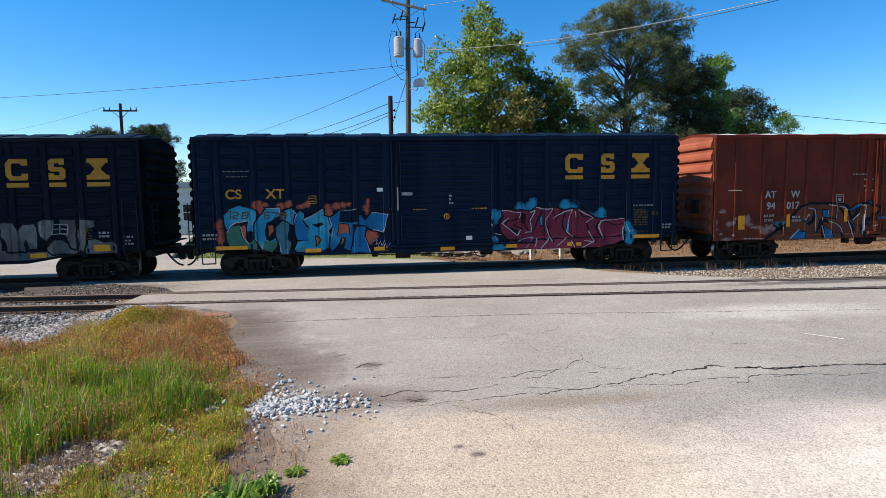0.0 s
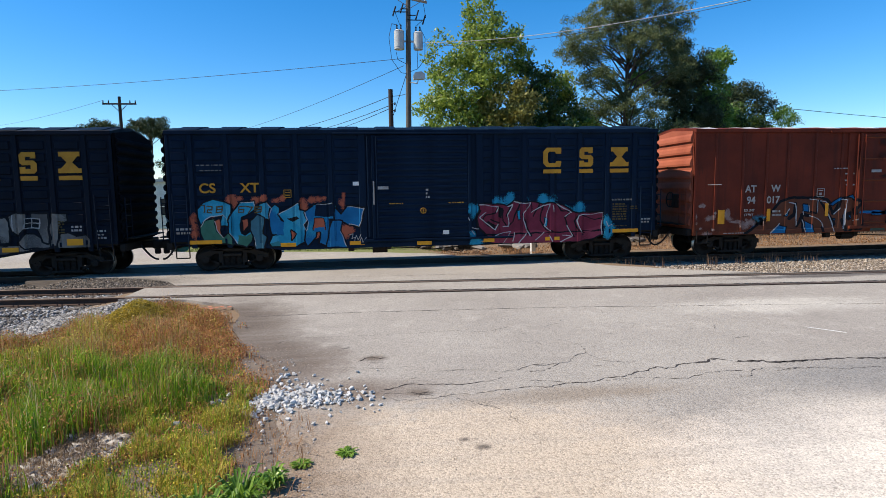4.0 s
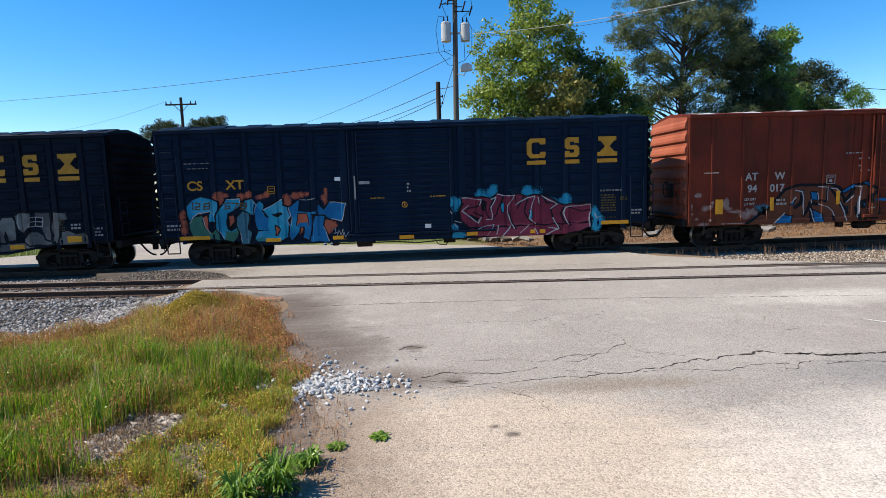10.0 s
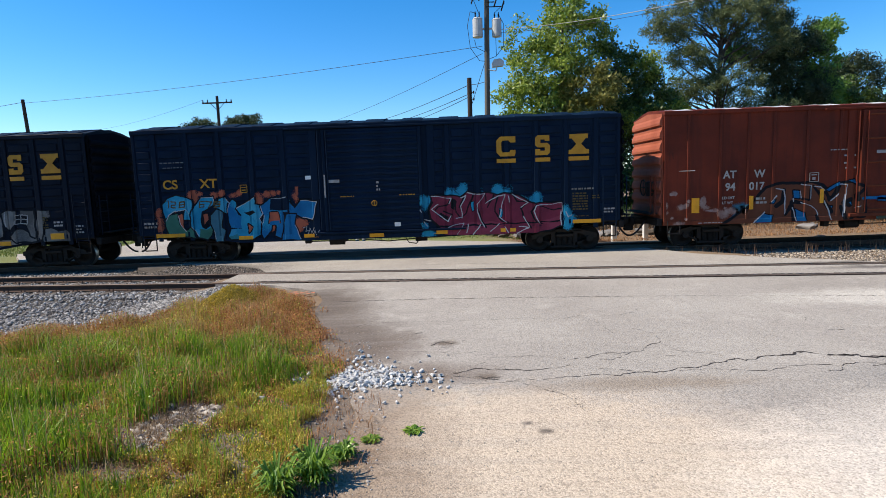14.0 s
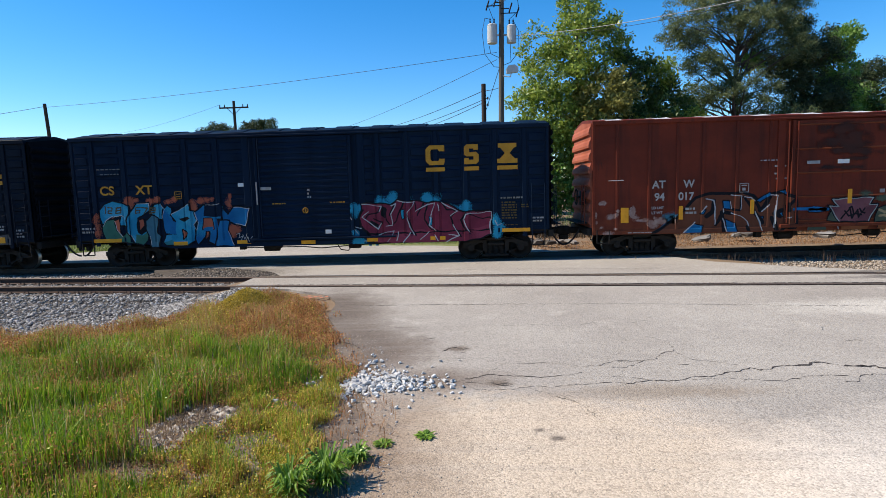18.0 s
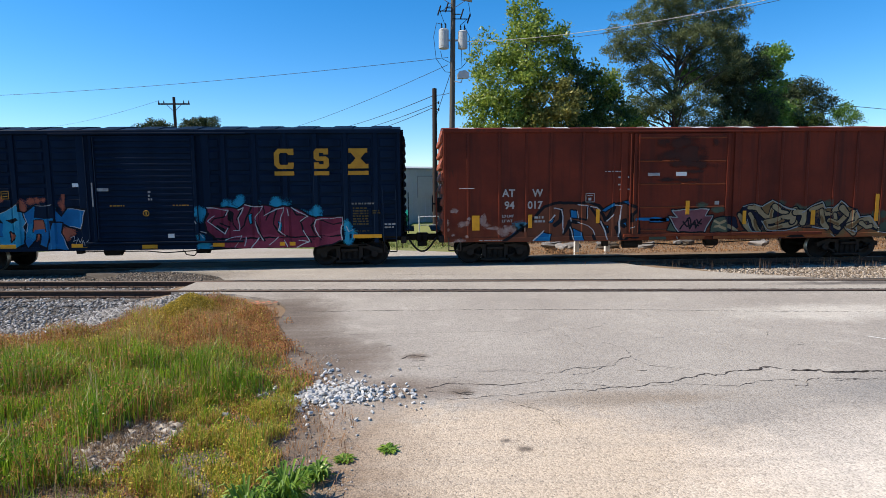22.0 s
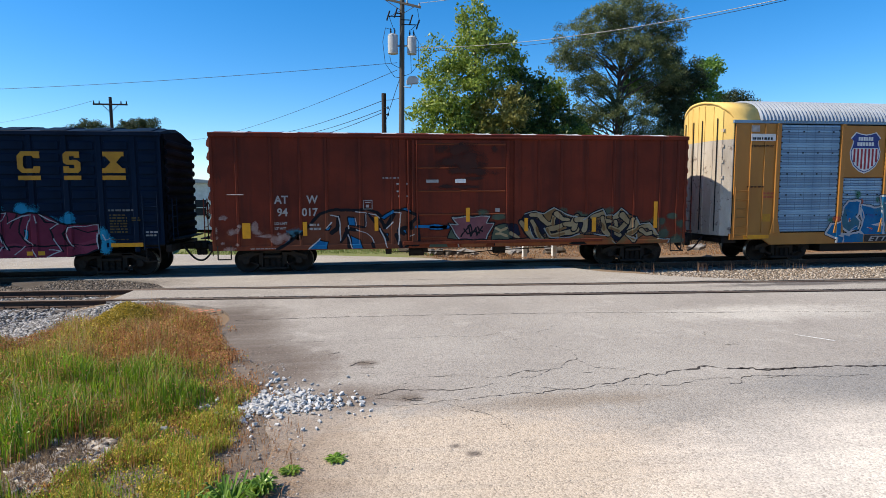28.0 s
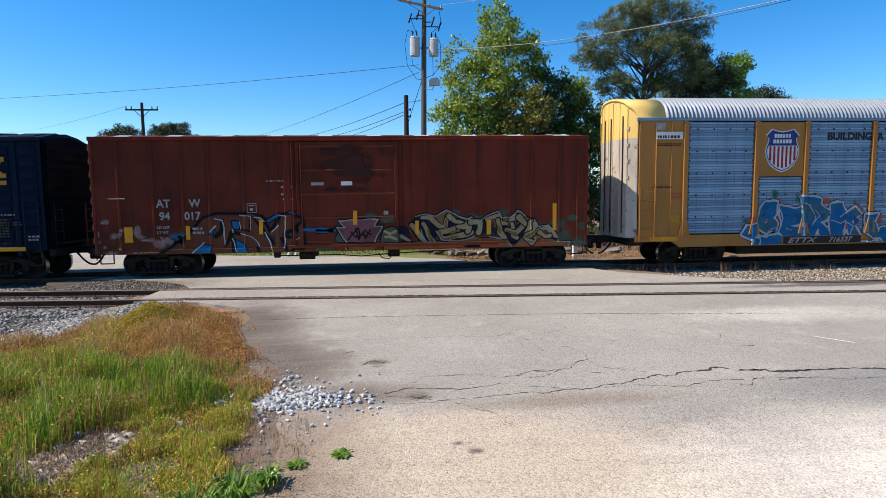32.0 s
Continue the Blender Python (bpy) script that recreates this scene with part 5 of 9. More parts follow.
def big_blue(px, pz):
    kind, fill, line, mist = sprayer(px, pz, C1, 3)
    mist(5, -4.76, 1.57, 0.13, 0.24)
    mist(5, -4.76, 1.28, 0.13, 0.15)
    mist(5, -3.55, 2.28, 0.15, 0.15)
    mist(5, -3.33, 2.36, 0.12, 0.08)
    mist(5, -2.89, 2.31, 0.12, 0.09)
    mist(5, -2.60, 2.35, 0.08, 0.09)
    mist(5, -2.22, 2.28, 0.15, 0.09)
    mist(5, -2.04, 2.34, 0.08, 0.08)
    mist(5, -1.44, 2.28, 0.12, 0.11)
    mist(5, -1.43, 2.07, 0.13, 0.15)
    mist(5, -1.09, 2.28, 0.13, 0.09)
    mist(5, -0.90, 2.31, 0.11, 0.09)
    mist(5, -0.72, 2.33, 0.08, 0.08)
    mist(5, -0.14, 2.11, 0.09, 0.20)
    mist(5, -0.10, 2.32, 0.05, 0.27)
    mist(5, 0.01, 1.29, 0.25, 0.15)
    mist(5, -0.10, 1.12, 0.13, 0.11)
    mist(5, -4.18, 1.53, 0.18, 0.18)
    mist(5, -1.06, 1.27, 0.13, 0.15)
    mist(5, -0.73, 1.48, 0.13, 0.12)
    fill(1, [(-4.64, 2.05), (-4.43, 2.22), (-4.14, 2.35), (-3.63, 2.17), (-3.65, 1.88), (-3.74, 1.51), (-3.99, 1.53), (-3.86, 1.84), (-4.22, 1.85), (-4.55, 1.49), (-4.61, 1.84)], 10, 6, 0.05)
    fill(4, [(-4.57, 1.51), (-4.41, 1.67), (-4.14, 1.74), (-4.17, 1.58), (-4.04, 1.33), (-3.91, 1.12), (-3.74, 1.25), (-3.48, 1.00), (-3.60, 0.93), (-4.49, 1.03), (-4.54, 1.24)], None, 6, 0.045)
    fill(5, [(-4.14, 1.68), (-3.99, 1.73), (-3.96, 1.25), (-4.07, 1.38)], None, 6, 0.03)
    fill(1, [(-3.57, 1.95), (-3.34, 2.20), (-2.91, 2.27), (-2.91, 2.04), (-3.18, 1.83), (-3.32, 1.77), (-3.40, 1.52), (-3.34, 1.24), (-3.24, 1.17), (-3.01, 1.33), (-3.07, 1.02), (-3.19, 0.84), (-3.48, 0.94), (-3.69, 1.29), (-3.71, 1.67)], 10, 6, 0.05)
    fill(4, [(-3.44, 1.21), (-3.21, 1.16), (-3.00, 1.29), (-3.05, 1.01), (-3.18, 0.84), (-3.46, 0.93)])
    fill(6, [(-3.32, 1.72), (-3.09, 1.77), (-3.07, 1.44), (-3.23, 1.24), (-3.34, 1.38)])
    fill(5, [(-3.29, 1.66), (-3.14, 1.71), (-3.13, 1.50), (-3.25, 1.34)])
    fill(1, [(-2.86, 1.95), (-2.75, 2.15), (-2.52, 2.22), (-2.40, 2.02), (-2.47, 1.70), (-2.60, 1.73), (-2.77, 1.82)], 10, 6, 0.05)
    fill(2, [(-3.04, 1.65), (-2.81, 1.83), (-2.62, 1.73), (-2.69, 1.22), (-2.58, 1.13), (-2.66, 0.76), (-2.90, 0.77), (-2.96, 1.14), (-3.04, 1.41)], 7, 6, 0.045)
    fill(1, [(-2.43, 2.02), (-2.28, 2.14), (-2.16, 2.03), (-2.15, 1.72), (-2.04, 1.37), (-2.02, 1.17), (-2.20, 1.20), (-2.37, 1.21), (-2.45, 1.54)], 2, 6, 0.045)
    fill(1, [(-2.15, 1.83), (-1.82, 2.04), (-1.54, 2.17), (-1.54, 1.95), (-1.34, 1.92), (-1.30, 1.67), (-1.42, 1.49), (-1.30, 1.30), (-1.38, 0.96), (-1.62, 0.82), (-1.98, 0.80), (-2.39, 0.84), (-2.47, 0.94), (-2.38, 1.17), (-2.03, 1.16), (-2.02, 1.63)], 10, 6, 0.05)
    fill(3, [(-2.47, 0.93), (-2.21, 0.98), (-1.98, 0.87), (-1.98, 0.80), (-2.39, 0.84)])
    fill(2, [(-2.19, 1.63), (-2.02, 1.59), (-2.03, 1.17), (-2.26, 1.19)])
    fill(6, [(-1.92, 1.71), (-1.59, 1.76), (-1.53, 1.68), (-1.74, 1.59)])
    fill(5, [(-1.78, 1.33), (-1.66, 1.20), (-1.79, 1.03)], None, 6, 0.04)
    fill(2, [(-1.34, 1.90), (-1.04, 2.11), (-0.49, 2.14), (-0.38, 2.05), (-0.39, 1.65), (-0.63, 1.69), (-0.58, 1.31), (-0.67, 0.82), (-0.90, 0.90), (-0.85, 1.27), (-1.00, 1.28), (-1.06, 1.07), (-1.28, 0.83), (-1.37, 1.02), (-1.26, 1.59)], 1, 6, 0.05)
    fill(5, [(-1.05, 1.67), (-0.78, 1.69), (-0.71, 1.34), (-1.09, 1.32)], None, 6, 0.03)
    fill(2, [(-1.06, 1.36), (-0.73, 1.42), (-0.73, 1.27), (-1.07, 1.24)])
    fill(2, [(-0.39, 1.98), (-0.19, 1.79), (-0.01, 2.04), (0.54, 2.00), (0.37, 1.40), (0.03, 1.48), (-0.14, 1.58), (-0.41, 1.61)], None, 6, 0.05)
    fill(7, [(-0.50, 1.58), (-0.20, 1.60), (-0.24, 1.25), (-0.05, 0.75), (-0.68, 0.76), (-0.61, 1.14)], 2, 6, 0.045)
    fill(8, [(-1.01, 2.12), (-0.40, 2.14), (-0.41, 1.73), (-1.03, 1.75)])
    line(0, 0.011, [(-4.56, 1.50), (-4.45, 1.68), (-4.22, 1.83), (-3.86, 1.85), (-3.76, 1.72)])
    line(0, 0.011, [(-4.14, 1.68), (-4.07, 1.40), (-3.91, 1.13)])
    line(0, 0.011, [(-0.01, 2.04), (0.53, 1.99), (0.37, 1.41), (0.04, 1.48)])
    line(0, 0.011, [(-0.98, 2.13), (-0.49, 2.16)])
    line(0, 0.011, [(-3.33, 2.22), (-2.91, 2.26), (-2.91, 2.04)])
    line(0, 0.011, [(-3.69, 1.28), (-3.48, 0.97)])
    line(0, 0.011, [(-2.52, 2.22), (-2.39, 2.04), (-2.47, 1.73)])
    line(0, 0.011, [(-2.15, 1.84), (-1.82, 2.04), (-1.55, 2.17)])
    line(0, 0.011, [(-1.34, 1.90), (-1.29, 1.67), (-1.41, 1.49), (-1.30, 1.30)])
    line(0, 0.011, [(-0.24, 1.25), (-0.06, 0.78)])
    line(0, 0.011, [(-1.26, 1.59), (-1.27, 1.34)])
    line(0, 0.011, [(-2.96, 1.14), (-2.90, 0.86)])
    line(9, 0.022, [(-4.52, 2.16), (-4.42, 2.16), (-4.43, 1.94)])
    line(9, 0.022, [(-4.35, 2.13), (-4.20, 2.14), (-4.21, 2.04), (-4.34, 2.02), (-4.34, 1.94), (-4.21, 1.94)])
    line(9, 0.022, [(-4.06, 2.12), (-3.89, 2.12), (-3.90, 1.94), (-4.07, 1.95), (-4.06, 2.12)])
    line(9, 0.022, [(-4.07, 2.03), (-3.89, 2.03)])
    line(9, 0.022, [(-3.22, 2.11), (-3.39, 2.10), (-3.39, 1.92), (-3.24, 1.92), (-3.24, 2.01), (-3.39, 2.01)])
    line(9, 0.022, [(-3.17, 2.11), (-2.98, 2.10), (-3.09, 1.91)])
    line(9, 0.022, [(-2.90, 2.09), (-2.70, 2.08), (-2.71, 1.92), (-2.89, 1.92)])
    line(9, 0.022, [(-2.90, 2.09), (-2.91, 2.00), (-2.70, 2.00)])
    line(0, 0.01, [(0.02, 1.12), (0.15, 1.15), (0.11, 0.99), (0.23, 1.05), (0.20, 0.90)])
    line(0, 0.01, [(0.24, 1.11), (0.32, 0.96), (0.39, 1.14)])
    line(0, 0.01, [(0.35, 0.86), (0.42, 1.05), (0.48, 0.89), (0.58, 1.04)])
    line(0, 0.01, [(-5.10, 1.40), (-5.01, 1.52), (-4.93, 1.42), (-5.04, 1.31)])
    return kind


painting(blue, "graffiti", "pale blue, green and mid-blue graffiti with dark outlines", (-4.95 - C1, 0.74, 0.80 - C1, 2.5), blue_depth, big_blue,
         [S_WHITE, S_CYAN, S_BLUE, S_TEAL, S_GREEN, S_CORAL, S_LINE, S_SLATE, BLUE, FADED_YELLOW, spray("light_sky_spray", (0.05, 0.33, 0.48))])


def wine(px, pz):
    kind, fill, line, mist = sprayer(px, pz, C1, 5)
    mist(1, 4.12, 1.83, 0.11, 0.25)
    mist(1, 4.24, 1.89, 0.07, 0.15)
    mist(1, 5.05, 2.07, 0.24, 0.12)
    mist(1, 5.24, 2.20, 0.27, 0.15)
    mist(1, 6.56, 2.16, 0.29, 0.14)
    mist(1, 6.79, 2.10, 0.18, 0.12)
    mist(1, 7.76, 1.85, 0.28, 0.14)
    mist(1, 7.90, 1.72, 0.15, 0.09)
    mist(1, 8.78, 1.38, 0.13, 0.19)
    mist(1, 8.89, 1.05, 0.24, 0.17)
    mist(1, 4.20, 0.80, 0.27, 0.12)
    mist(1, 4.10, 1.07, 0.11, 0.11)
    mist(1, 3.98, 1.80, 0.05, 0.06)
    fill(2, [(4.34, 2.02), (4.95, 2.02), (5.29, 1.95), (5.54, 2.12), (5.80, 2.04), (6.09, 2.08), (6.52, 1.99), (6.72, 2.03), (7.16, 1.97), (7.53, 1.73), (7.79, 1.66), (8.20, 1.68), (8.65, 1.67), (8.61, 1.38), (8.60, 0.94), (8.28, 0.82), (7.80, 0.72), (6.86, 0.70), (5.14, 0.72), (4.75, 0.76), (4.56, 1.03), (4.27, 1.32), (4.24, 1.58), (4.35, 1.83)], None, 3, 0.05)
    fill(4, [(4.56, 1.18), (5.53, 1.11), (6.33, 1.13), (7.53, 0.97), (8.59, 1.25), (8.60, 0.94), (8.28, 0.82), (7.80, 0.72), (6.86, 0.70), (5.14, 0.72), (4.75, 0.76), (4.56, 1.03)], 2)
    fill(3, [(4.62, 1.47), (4.91, 1.33), (4.83, 1.25), (4.56, 1.41)])
    fill(3, [(4.98, 1.94), (5.14, 1.87), (5.09, 1.53), (4.98, 1.62)])
    fill(1, [(5.65, 1.77), (5.73, 1.80), (5.73, 1.51), (5.67, 1.48)], None, 3, 0.025)
    fill(1, [(6.58, 1.56), (6.66, 1.52), (6.65, 1.27), (6.57, 1.30)], None, 3, 0.025)
    line(3, 0.026, [(4.37, 1.83), (4.24, 1.58), (4.29, 1.31), (4.57, 1.01)])
    line(3, 0.026, [(4.96, 1.94), (4.87, 1.74), (4.56, 1.66), (4.43, 1.52), (4.61, 1.32), (4.91, 1.23), (5.00, 1.40), (4.72, 1.53)])
    line(3, 0.026, [(5.14, 1.81), (5.13, 1.46), (5.29, 1.27), (5.47, 1.45), (5.73, 2.04)])
    line(3, 0.026, [(5.42, 2.03), (5.26, 1.62)])
    line(3, 0.026, [(5.83, 1.68), (5.94, 1.31), (6.11, 0.94)])
    line(3, 0.026, [(6.11, 2.04), (6.14, 1.74), (6.51, 1.96)])
    line(3, 0.026, [(6.52, 1.97), (6.41, 1.46), (6.66, 1.12), (6.86, 1.08)])
    line(3, 0.026, [(6.99, 2.02), (7.16, 1.78), (7.53, 1.71)])
    line(3, 0.026, [(7.27, 1.57), (7.37, 1.23), (7.61, 0.88)])
    line(3, 0.026, [(7.53, 1.73), (7.33, 1.54)])
    line(3, 0.026, [(7.80, 1.63), (7.61, 1.42), (7.80, 1.06), (7.99, 0.99)])
    line(3, 0.026, [(7.93, 1.58), (8.34, 1.45), (8.61, 1.48)])
    line(3, 0.026, [(4.56, 1.02), (5.53, 1.02)])
    line(3, 0.026, [(5.53, 1.02), (8.59, 1.07)])
    line(3, 0.026, [(6.39, 1.99), (6.19, 1.60)])
    line(0, 0.016, [(4.34, 2.03), (4.98, 1.94), (4.92, 1.78)])
    line(0, 0.016, [(4.56, 1.75), (4.34, 1.60), (4.52, 1.42), (4.88, 1.19), (4.96, 1.36)])
    line(0, 0.016, [(5.30, 1.95), (5.47, 2.02), (5.31, 1.67), (5.34, 1.30), (5.14, 1.26)])
    line(0, 0.016, [(5.70, 2.04), (6.10, 2.06), (5.86, 1.72), (5.83, 1.48), (6.06, 0.96)])
    line(0, 0.016, [(6.13, 1.74), (6.52, 1.97), (6.76, 1.99), (6.66, 1.66), (6.57, 1.29), (6.79, 1.08)])
    line(0, 0.016, [(6.86, 1.95), (6.91, 1.74)])
    line(0, 0.016, [(7.00, 2.01), (7.26, 1.84), (7.53, 1.71), (7.29, 1.56)])
    line(0, 0.016, [(7.37, 1.25), (7.55, 0.91)])
    line(0, 0.016, [(7.80, 1.61), (7.70, 1.43), (7.90, 1.00)])
    line(0, 0.016, [(7.81, 1.60), (8.65, 1.67), (8.63, 1.39)])
    line(0, 0.016, [(8.59, 1.38), (8.60, 0.93)])
    line(0, 0.016, [(5.54, 2.11), (5.73, 2.04)])
    line(0, 0.016, [(4.87, 0.99), (5.40, 1.12), (5.17, 0.73)])
    line(0, 0.016, [(5.53, 1.07), (5.48, 0.79)])
    line(0, 0.016, [(5.94, 1.05), (5.70, 0.71)])
    line(0, 0.016, [(6.56, 1.07), (6.27, 0.79)])
    line(0, 0.016, [(7.21, 0.94), (7.53, 0.88), (7.16, 0.72)])
    line(0, 0.016, [(6.73, 0.94), (6.86, 0.73)])
    line(0, 0.012, [(3.78, 1.85), (3.88, 1.76), (3.99, 1.51)])
    line(0, 0.012, [(4.10, 1.26), (4.30, 1.23)])
    line(0, 0.012, [(4.07, 1.19), (4.18, 1.04)])
    line(0, 0.012, [(8.75, 1.38), (8.85, 1.21), (8.96, 1.26)])
    return kind


painting(blue, "graffiti", "wine-red graffiti with black and white outlines over pale blue clouds", (3.95 - C1, 0.70, 9.2 - C1, 2.5), blue_depth, wine, [S_WHITE, S_CYAN, S_WINE, S_LINE, spray("rose_wine_spray", (0.24, 0.042, 0.070), (0.19, 0.034, 0.054))])

# --- the blue boxcar ahead of it, with silver letters ---
silver_car, silver_depth, H0 = boxcar("boxcar", -7.03 - 16.03, 16.03, BLUE_BLACK, "dark blue panelled boxcar with silver graffiti letters on its side", "panelled")
C0 = -6.94 - H0
for k, x in enumerate((-10.74, -9.55, -8.48)):
    emblem(silver_car, x - C0, 3.22, 0.046, k)
reflectors(silver_car, [(-8.41 - C0, 1.02, 0.46, 0.20), (-10.25 - C0, 0.86, 0.46, 0.14), (-13.0 - C0, 0.8, 0.48, 0.12)])
small_writing(silver_car, -8.75 - C0, 1.4, 0.30, 0.42, 5, FADED_YELLOW, 0.034, 12)
small_writing(silver_car, -8.25 - C0, 1.45, 0.30, 0.22, 2, GREYWHITE, 0.05, 13)
small_writing(silver_car, -7.55 - C0, 1.2, 0.28, 0.32, 3, GREYWHITE, 0.03, 14)


def silver(px, pz):
    kind, fill, line, mist = sprayer(px, pz, C0, 7)
    fill(2, [(-11.89, 1.38), (-11.46, 1.51), (-11.05, 1.44), (-11.05, 1.10), (-9.87, 1.03), (-9.06, 1.10), (-8.68, 1.00), (-9.61, 0.90), (-10.42, 0.78), (-10.90, 0.71), (-11.95, 0.72)], 1, 0, 0.05)
    fill(1, [(-11.74, 1.91), (-11.43, 1.96), (-11.23, 1.76), (-11.23, 1.13), (-11.50, 1.11), (-11.81, 1.15)], 2, 0, 0.06)
    fill(1, [(-11.04, 1.89), (-10.96, 1.95), (-10.67, 1.94), (-10.58, 1.69), (-10.39, 1.88), (-10.09, 1.90), (-10.00, 1.62), (-10.06, 1.16), (-10.27, 1.15), (-10.33, 1.47), (-10.43, 1.28), (-10.36, 1.07), (-10.87, 1.09), (-10.92, 1.41), (-11.02, 1.53)], 2, 0, 0.06)
    fill(1, [(-9.99, 1.92), (-9.79, 2.03), (-9.53, 2.01), (-9.51, 1.80), (-9.56, 1.60), (-9.79, 1.38), (-9.91, 1.50), (-9.98, 1.67)], 2, 0, 0.06)
    fill(1, [(-9.78, 1.14), (-9.57, 1.40), (-9.33, 1.37), (-9.05, 1.19), (-8.78, 0.99), (-9.60, 0.97)], 2, 0, 0.05)
    fill(1, [(-9.34, 2.00), (-8.91, 2.00), (-8.94, 1.11), (-9.09, 1.18), (-9.19, 1.53), (-9.37, 1.60)], 2, 0, 0.055)
    fill(1, [(-8.69, 1.37), (-8.38, 1.40), (-8.14, 1.27), (-7.89, 1.33), (-7.64, 1.09), (-7.58, 0.91), (-8.64, 0.91)], 2, 0, 0.05)
    fill(1, [(-8.78, 1.99), (-8.37, 1.99), (-8.38, 1.78), (-8.58, 1.74), (-8.71, 1.02), (-8.85, 1.01), (-8.86, 1.64)], 2, 0, 0.05)
    fill(0, [(-9.56, 1.86), (-9.15, 1.85), (-9.17, 1.58), (-9.58, 1.59)])
    line(3, 0.016, [(-9.58, 1.87), (-9.14, 1.86), (-9.16, 1.57), (-9.60, 1.58), (-9.58, 1.87)])
    line(3, 0.016, [(-9.36, 1.86), (-9.38, 1.58)])
    line(3, 0.016, [(-9.59, 1.73), (-9.15, 1.72)])
    line(3, 0.016, [(-9.89, 1.96), (-9.94, 1.73), (-9.89, 1.50)])
    put(kind, pz < 0.80 + np.clip((px + C0 + 9.6) * 0.16, 0, 0.16), -1)
    return kind


painting(silver_car, "graffiti", "silver graffiti letters with black outlines", (-12.95 - C0, 0.78, -7.75 - C0, 2.2), silver_depth, silver, [S_LINE, SILVER, spray("dull_silver_spray", (0.10, 0.095, 0.09)), GREYWHITE])

# --- the red boxcar ---
red, red_depth, H2 = boxcar("boxcar", 11.95, 15.96, REDBROWN, "weathered oxide-red boxcar with brown and cream graffiti along its sill", "plain", 4.47, 4.66)
C2 = 11.95 + H2
TXT = 0.034
for word, x, z in (("AT", 13.88, 2.28), ("W", 14.88, 2.28), ("94", 13.95, 1.88), ("017", 14.72, 1.88)):
    lettering("reporting_mark", word, 0.25, GREYWHITE, red, (x - C2, -HALF - TXT, z), UPRIGHT, 0, 0.95)
for word, x, z in (("LD LMT", 13.86, 1.60), ("LT WT", 13.86, 1.44)):
    lettering("stencil", word, 0.085, GREYWHITE, red, (x - C2, -HALF - TXT, z), UPRIGHT)
reflectors(red, [(x - C2, z, w, hh) for x, z, w, hh in ((12.87, 1.18, 0.25, 0.49), (14.74, 1.24, 0.13, 0.44), (17.02, 1.37, 0.12, 0.46), (20.03, 1.63, 0.13, 0.46), (22.05, 1.28, 0.12, 0.45), (24.44, 1.23, 0.15, 0.49), (26.70, 1.33, 0.13, 0.92))], 0.035)
plate(red, "reflector", 20.03 - C2, 1.63, 0.13, 0.46, AMBER, 0.115, "amber reflector strip")
plate(red, "sticker", 18.72 - C2, 2.92, 0.40, 0.10, GREYWHITE, 0.11)
plate(red, "sticker", 19.67 - C2, 2.91, 0.36, 0.13, WHITE, 0.11, "white sticker with a dark line")
plate(red, "sticker", 21.02 - C2, 1.95, 0.15, 0.12, GREYWHITE, 0.11)
for x, z, w in ((17.75, 2.86, 0.36), (17.75, 2.62, 0.30), (17.80, 2.46, 0.34)):
    plate(red, "stencil", x - C2, z, w, 0.05, GREYWHITE, 0.032)
small_writing(red, 17.3 - C2, 3.06, 0.8, 0.06, 1, GREYWHITE, 0.032, 21)
small_writing(red, 14.95 - C2, 1.42, 0.35, 0.26, 2, GREYWHITE, 0.034, 22)
small_writing(red, 13.1 - C2, 0.83, 0.8, 0.05, 1, GREYWHITE, 0.03, 23)
small_writing(red, 18.25 - C2, 2.35, 0.12, 0.26, 2, GREYWHITE, 0.05, 24)
bm = bmesh.new()
for x, z, w, h2 in ((16.66, 2.07, 0.30, 0.02), (16.66, 2.35, 0.30, 0.02), (16.66, 2.07, 0.02, 0.30), (16.94, 2.07, 0.02, 0.30), (16.75, 2.13, 0.10, 0.09), (16.72, 2.28, 0.18, 0.03)):
    box(bm, (x - C2, -HALF - 0.038, z), (x - C2 + w, -HALF - 0.03, z + h2))
part("clearance_mark", bm, GREYWHITE, red)
bm = bmesh.new()
rod(bm, (12.45 - C2, -HALF - 0.06, 2.56), (12.95 - C2, -HALF - 0.06, 2.56), 0.012)
part("grab_iron", bm, GREYWHITE, red)


def chalk(px, pz):
    """Bleached scuffs low on the side."""
    kind, fill, line, mist = sprayer(px, pz, C2, 17)
    mist(0, 12.32, 1.85, 0.08, 0.06)
    mist(0, 12.22, 1.82, 0.05, 0.04)
    mist(0, 12.00, 1.43, 0.10, 0.11)
    mist(0, 11.90, 1.37, 0.06, 0.08)
    mist(0, 12.55, 1.38, 0.14, 0.08)
    mist(0, 12.71, 1.44, 0.06, 0.05)
    mist(0, 13.26, 1.51, 0.08, 0.17)
    mist(0, 13.35, 1.35, 0.13, 0.07)
    mist(0, 13.07, 1.19, 0.07, 0.05)
    mist(0, 13.50, 1.24, 0.22, 0.05)
    mist(0, 13.87, 1.12, 0.13, 0.14)
    mist(0, 14.06, 1.22, 0.14, 0.06)
    mist(0, 14.28, 1.25, 0.16, 0.10)
    mist(0, 14.50, 1.34, 0.12, 0.08)
    mist(0, 14.62, 1.18, 0.08, 0.07)
    mist(0, 12.24, 1.03, 0.05, 0.04)
    mist(0, 12.70, 0.99, 0.05, 0.04)
    mist(0, 12.77, 1.57, 0.05, 0.05)
    mist(0, 12.45, 0.82, 0.18, 0.07)
    mist(0, 12.09, 1.21, 0.05, 0.05)
    mist(0, 13.97, 1.31, 0.06, 0.05)
    mist(0, 12.95, 1.29, 0.06, 0.04)
    return kind


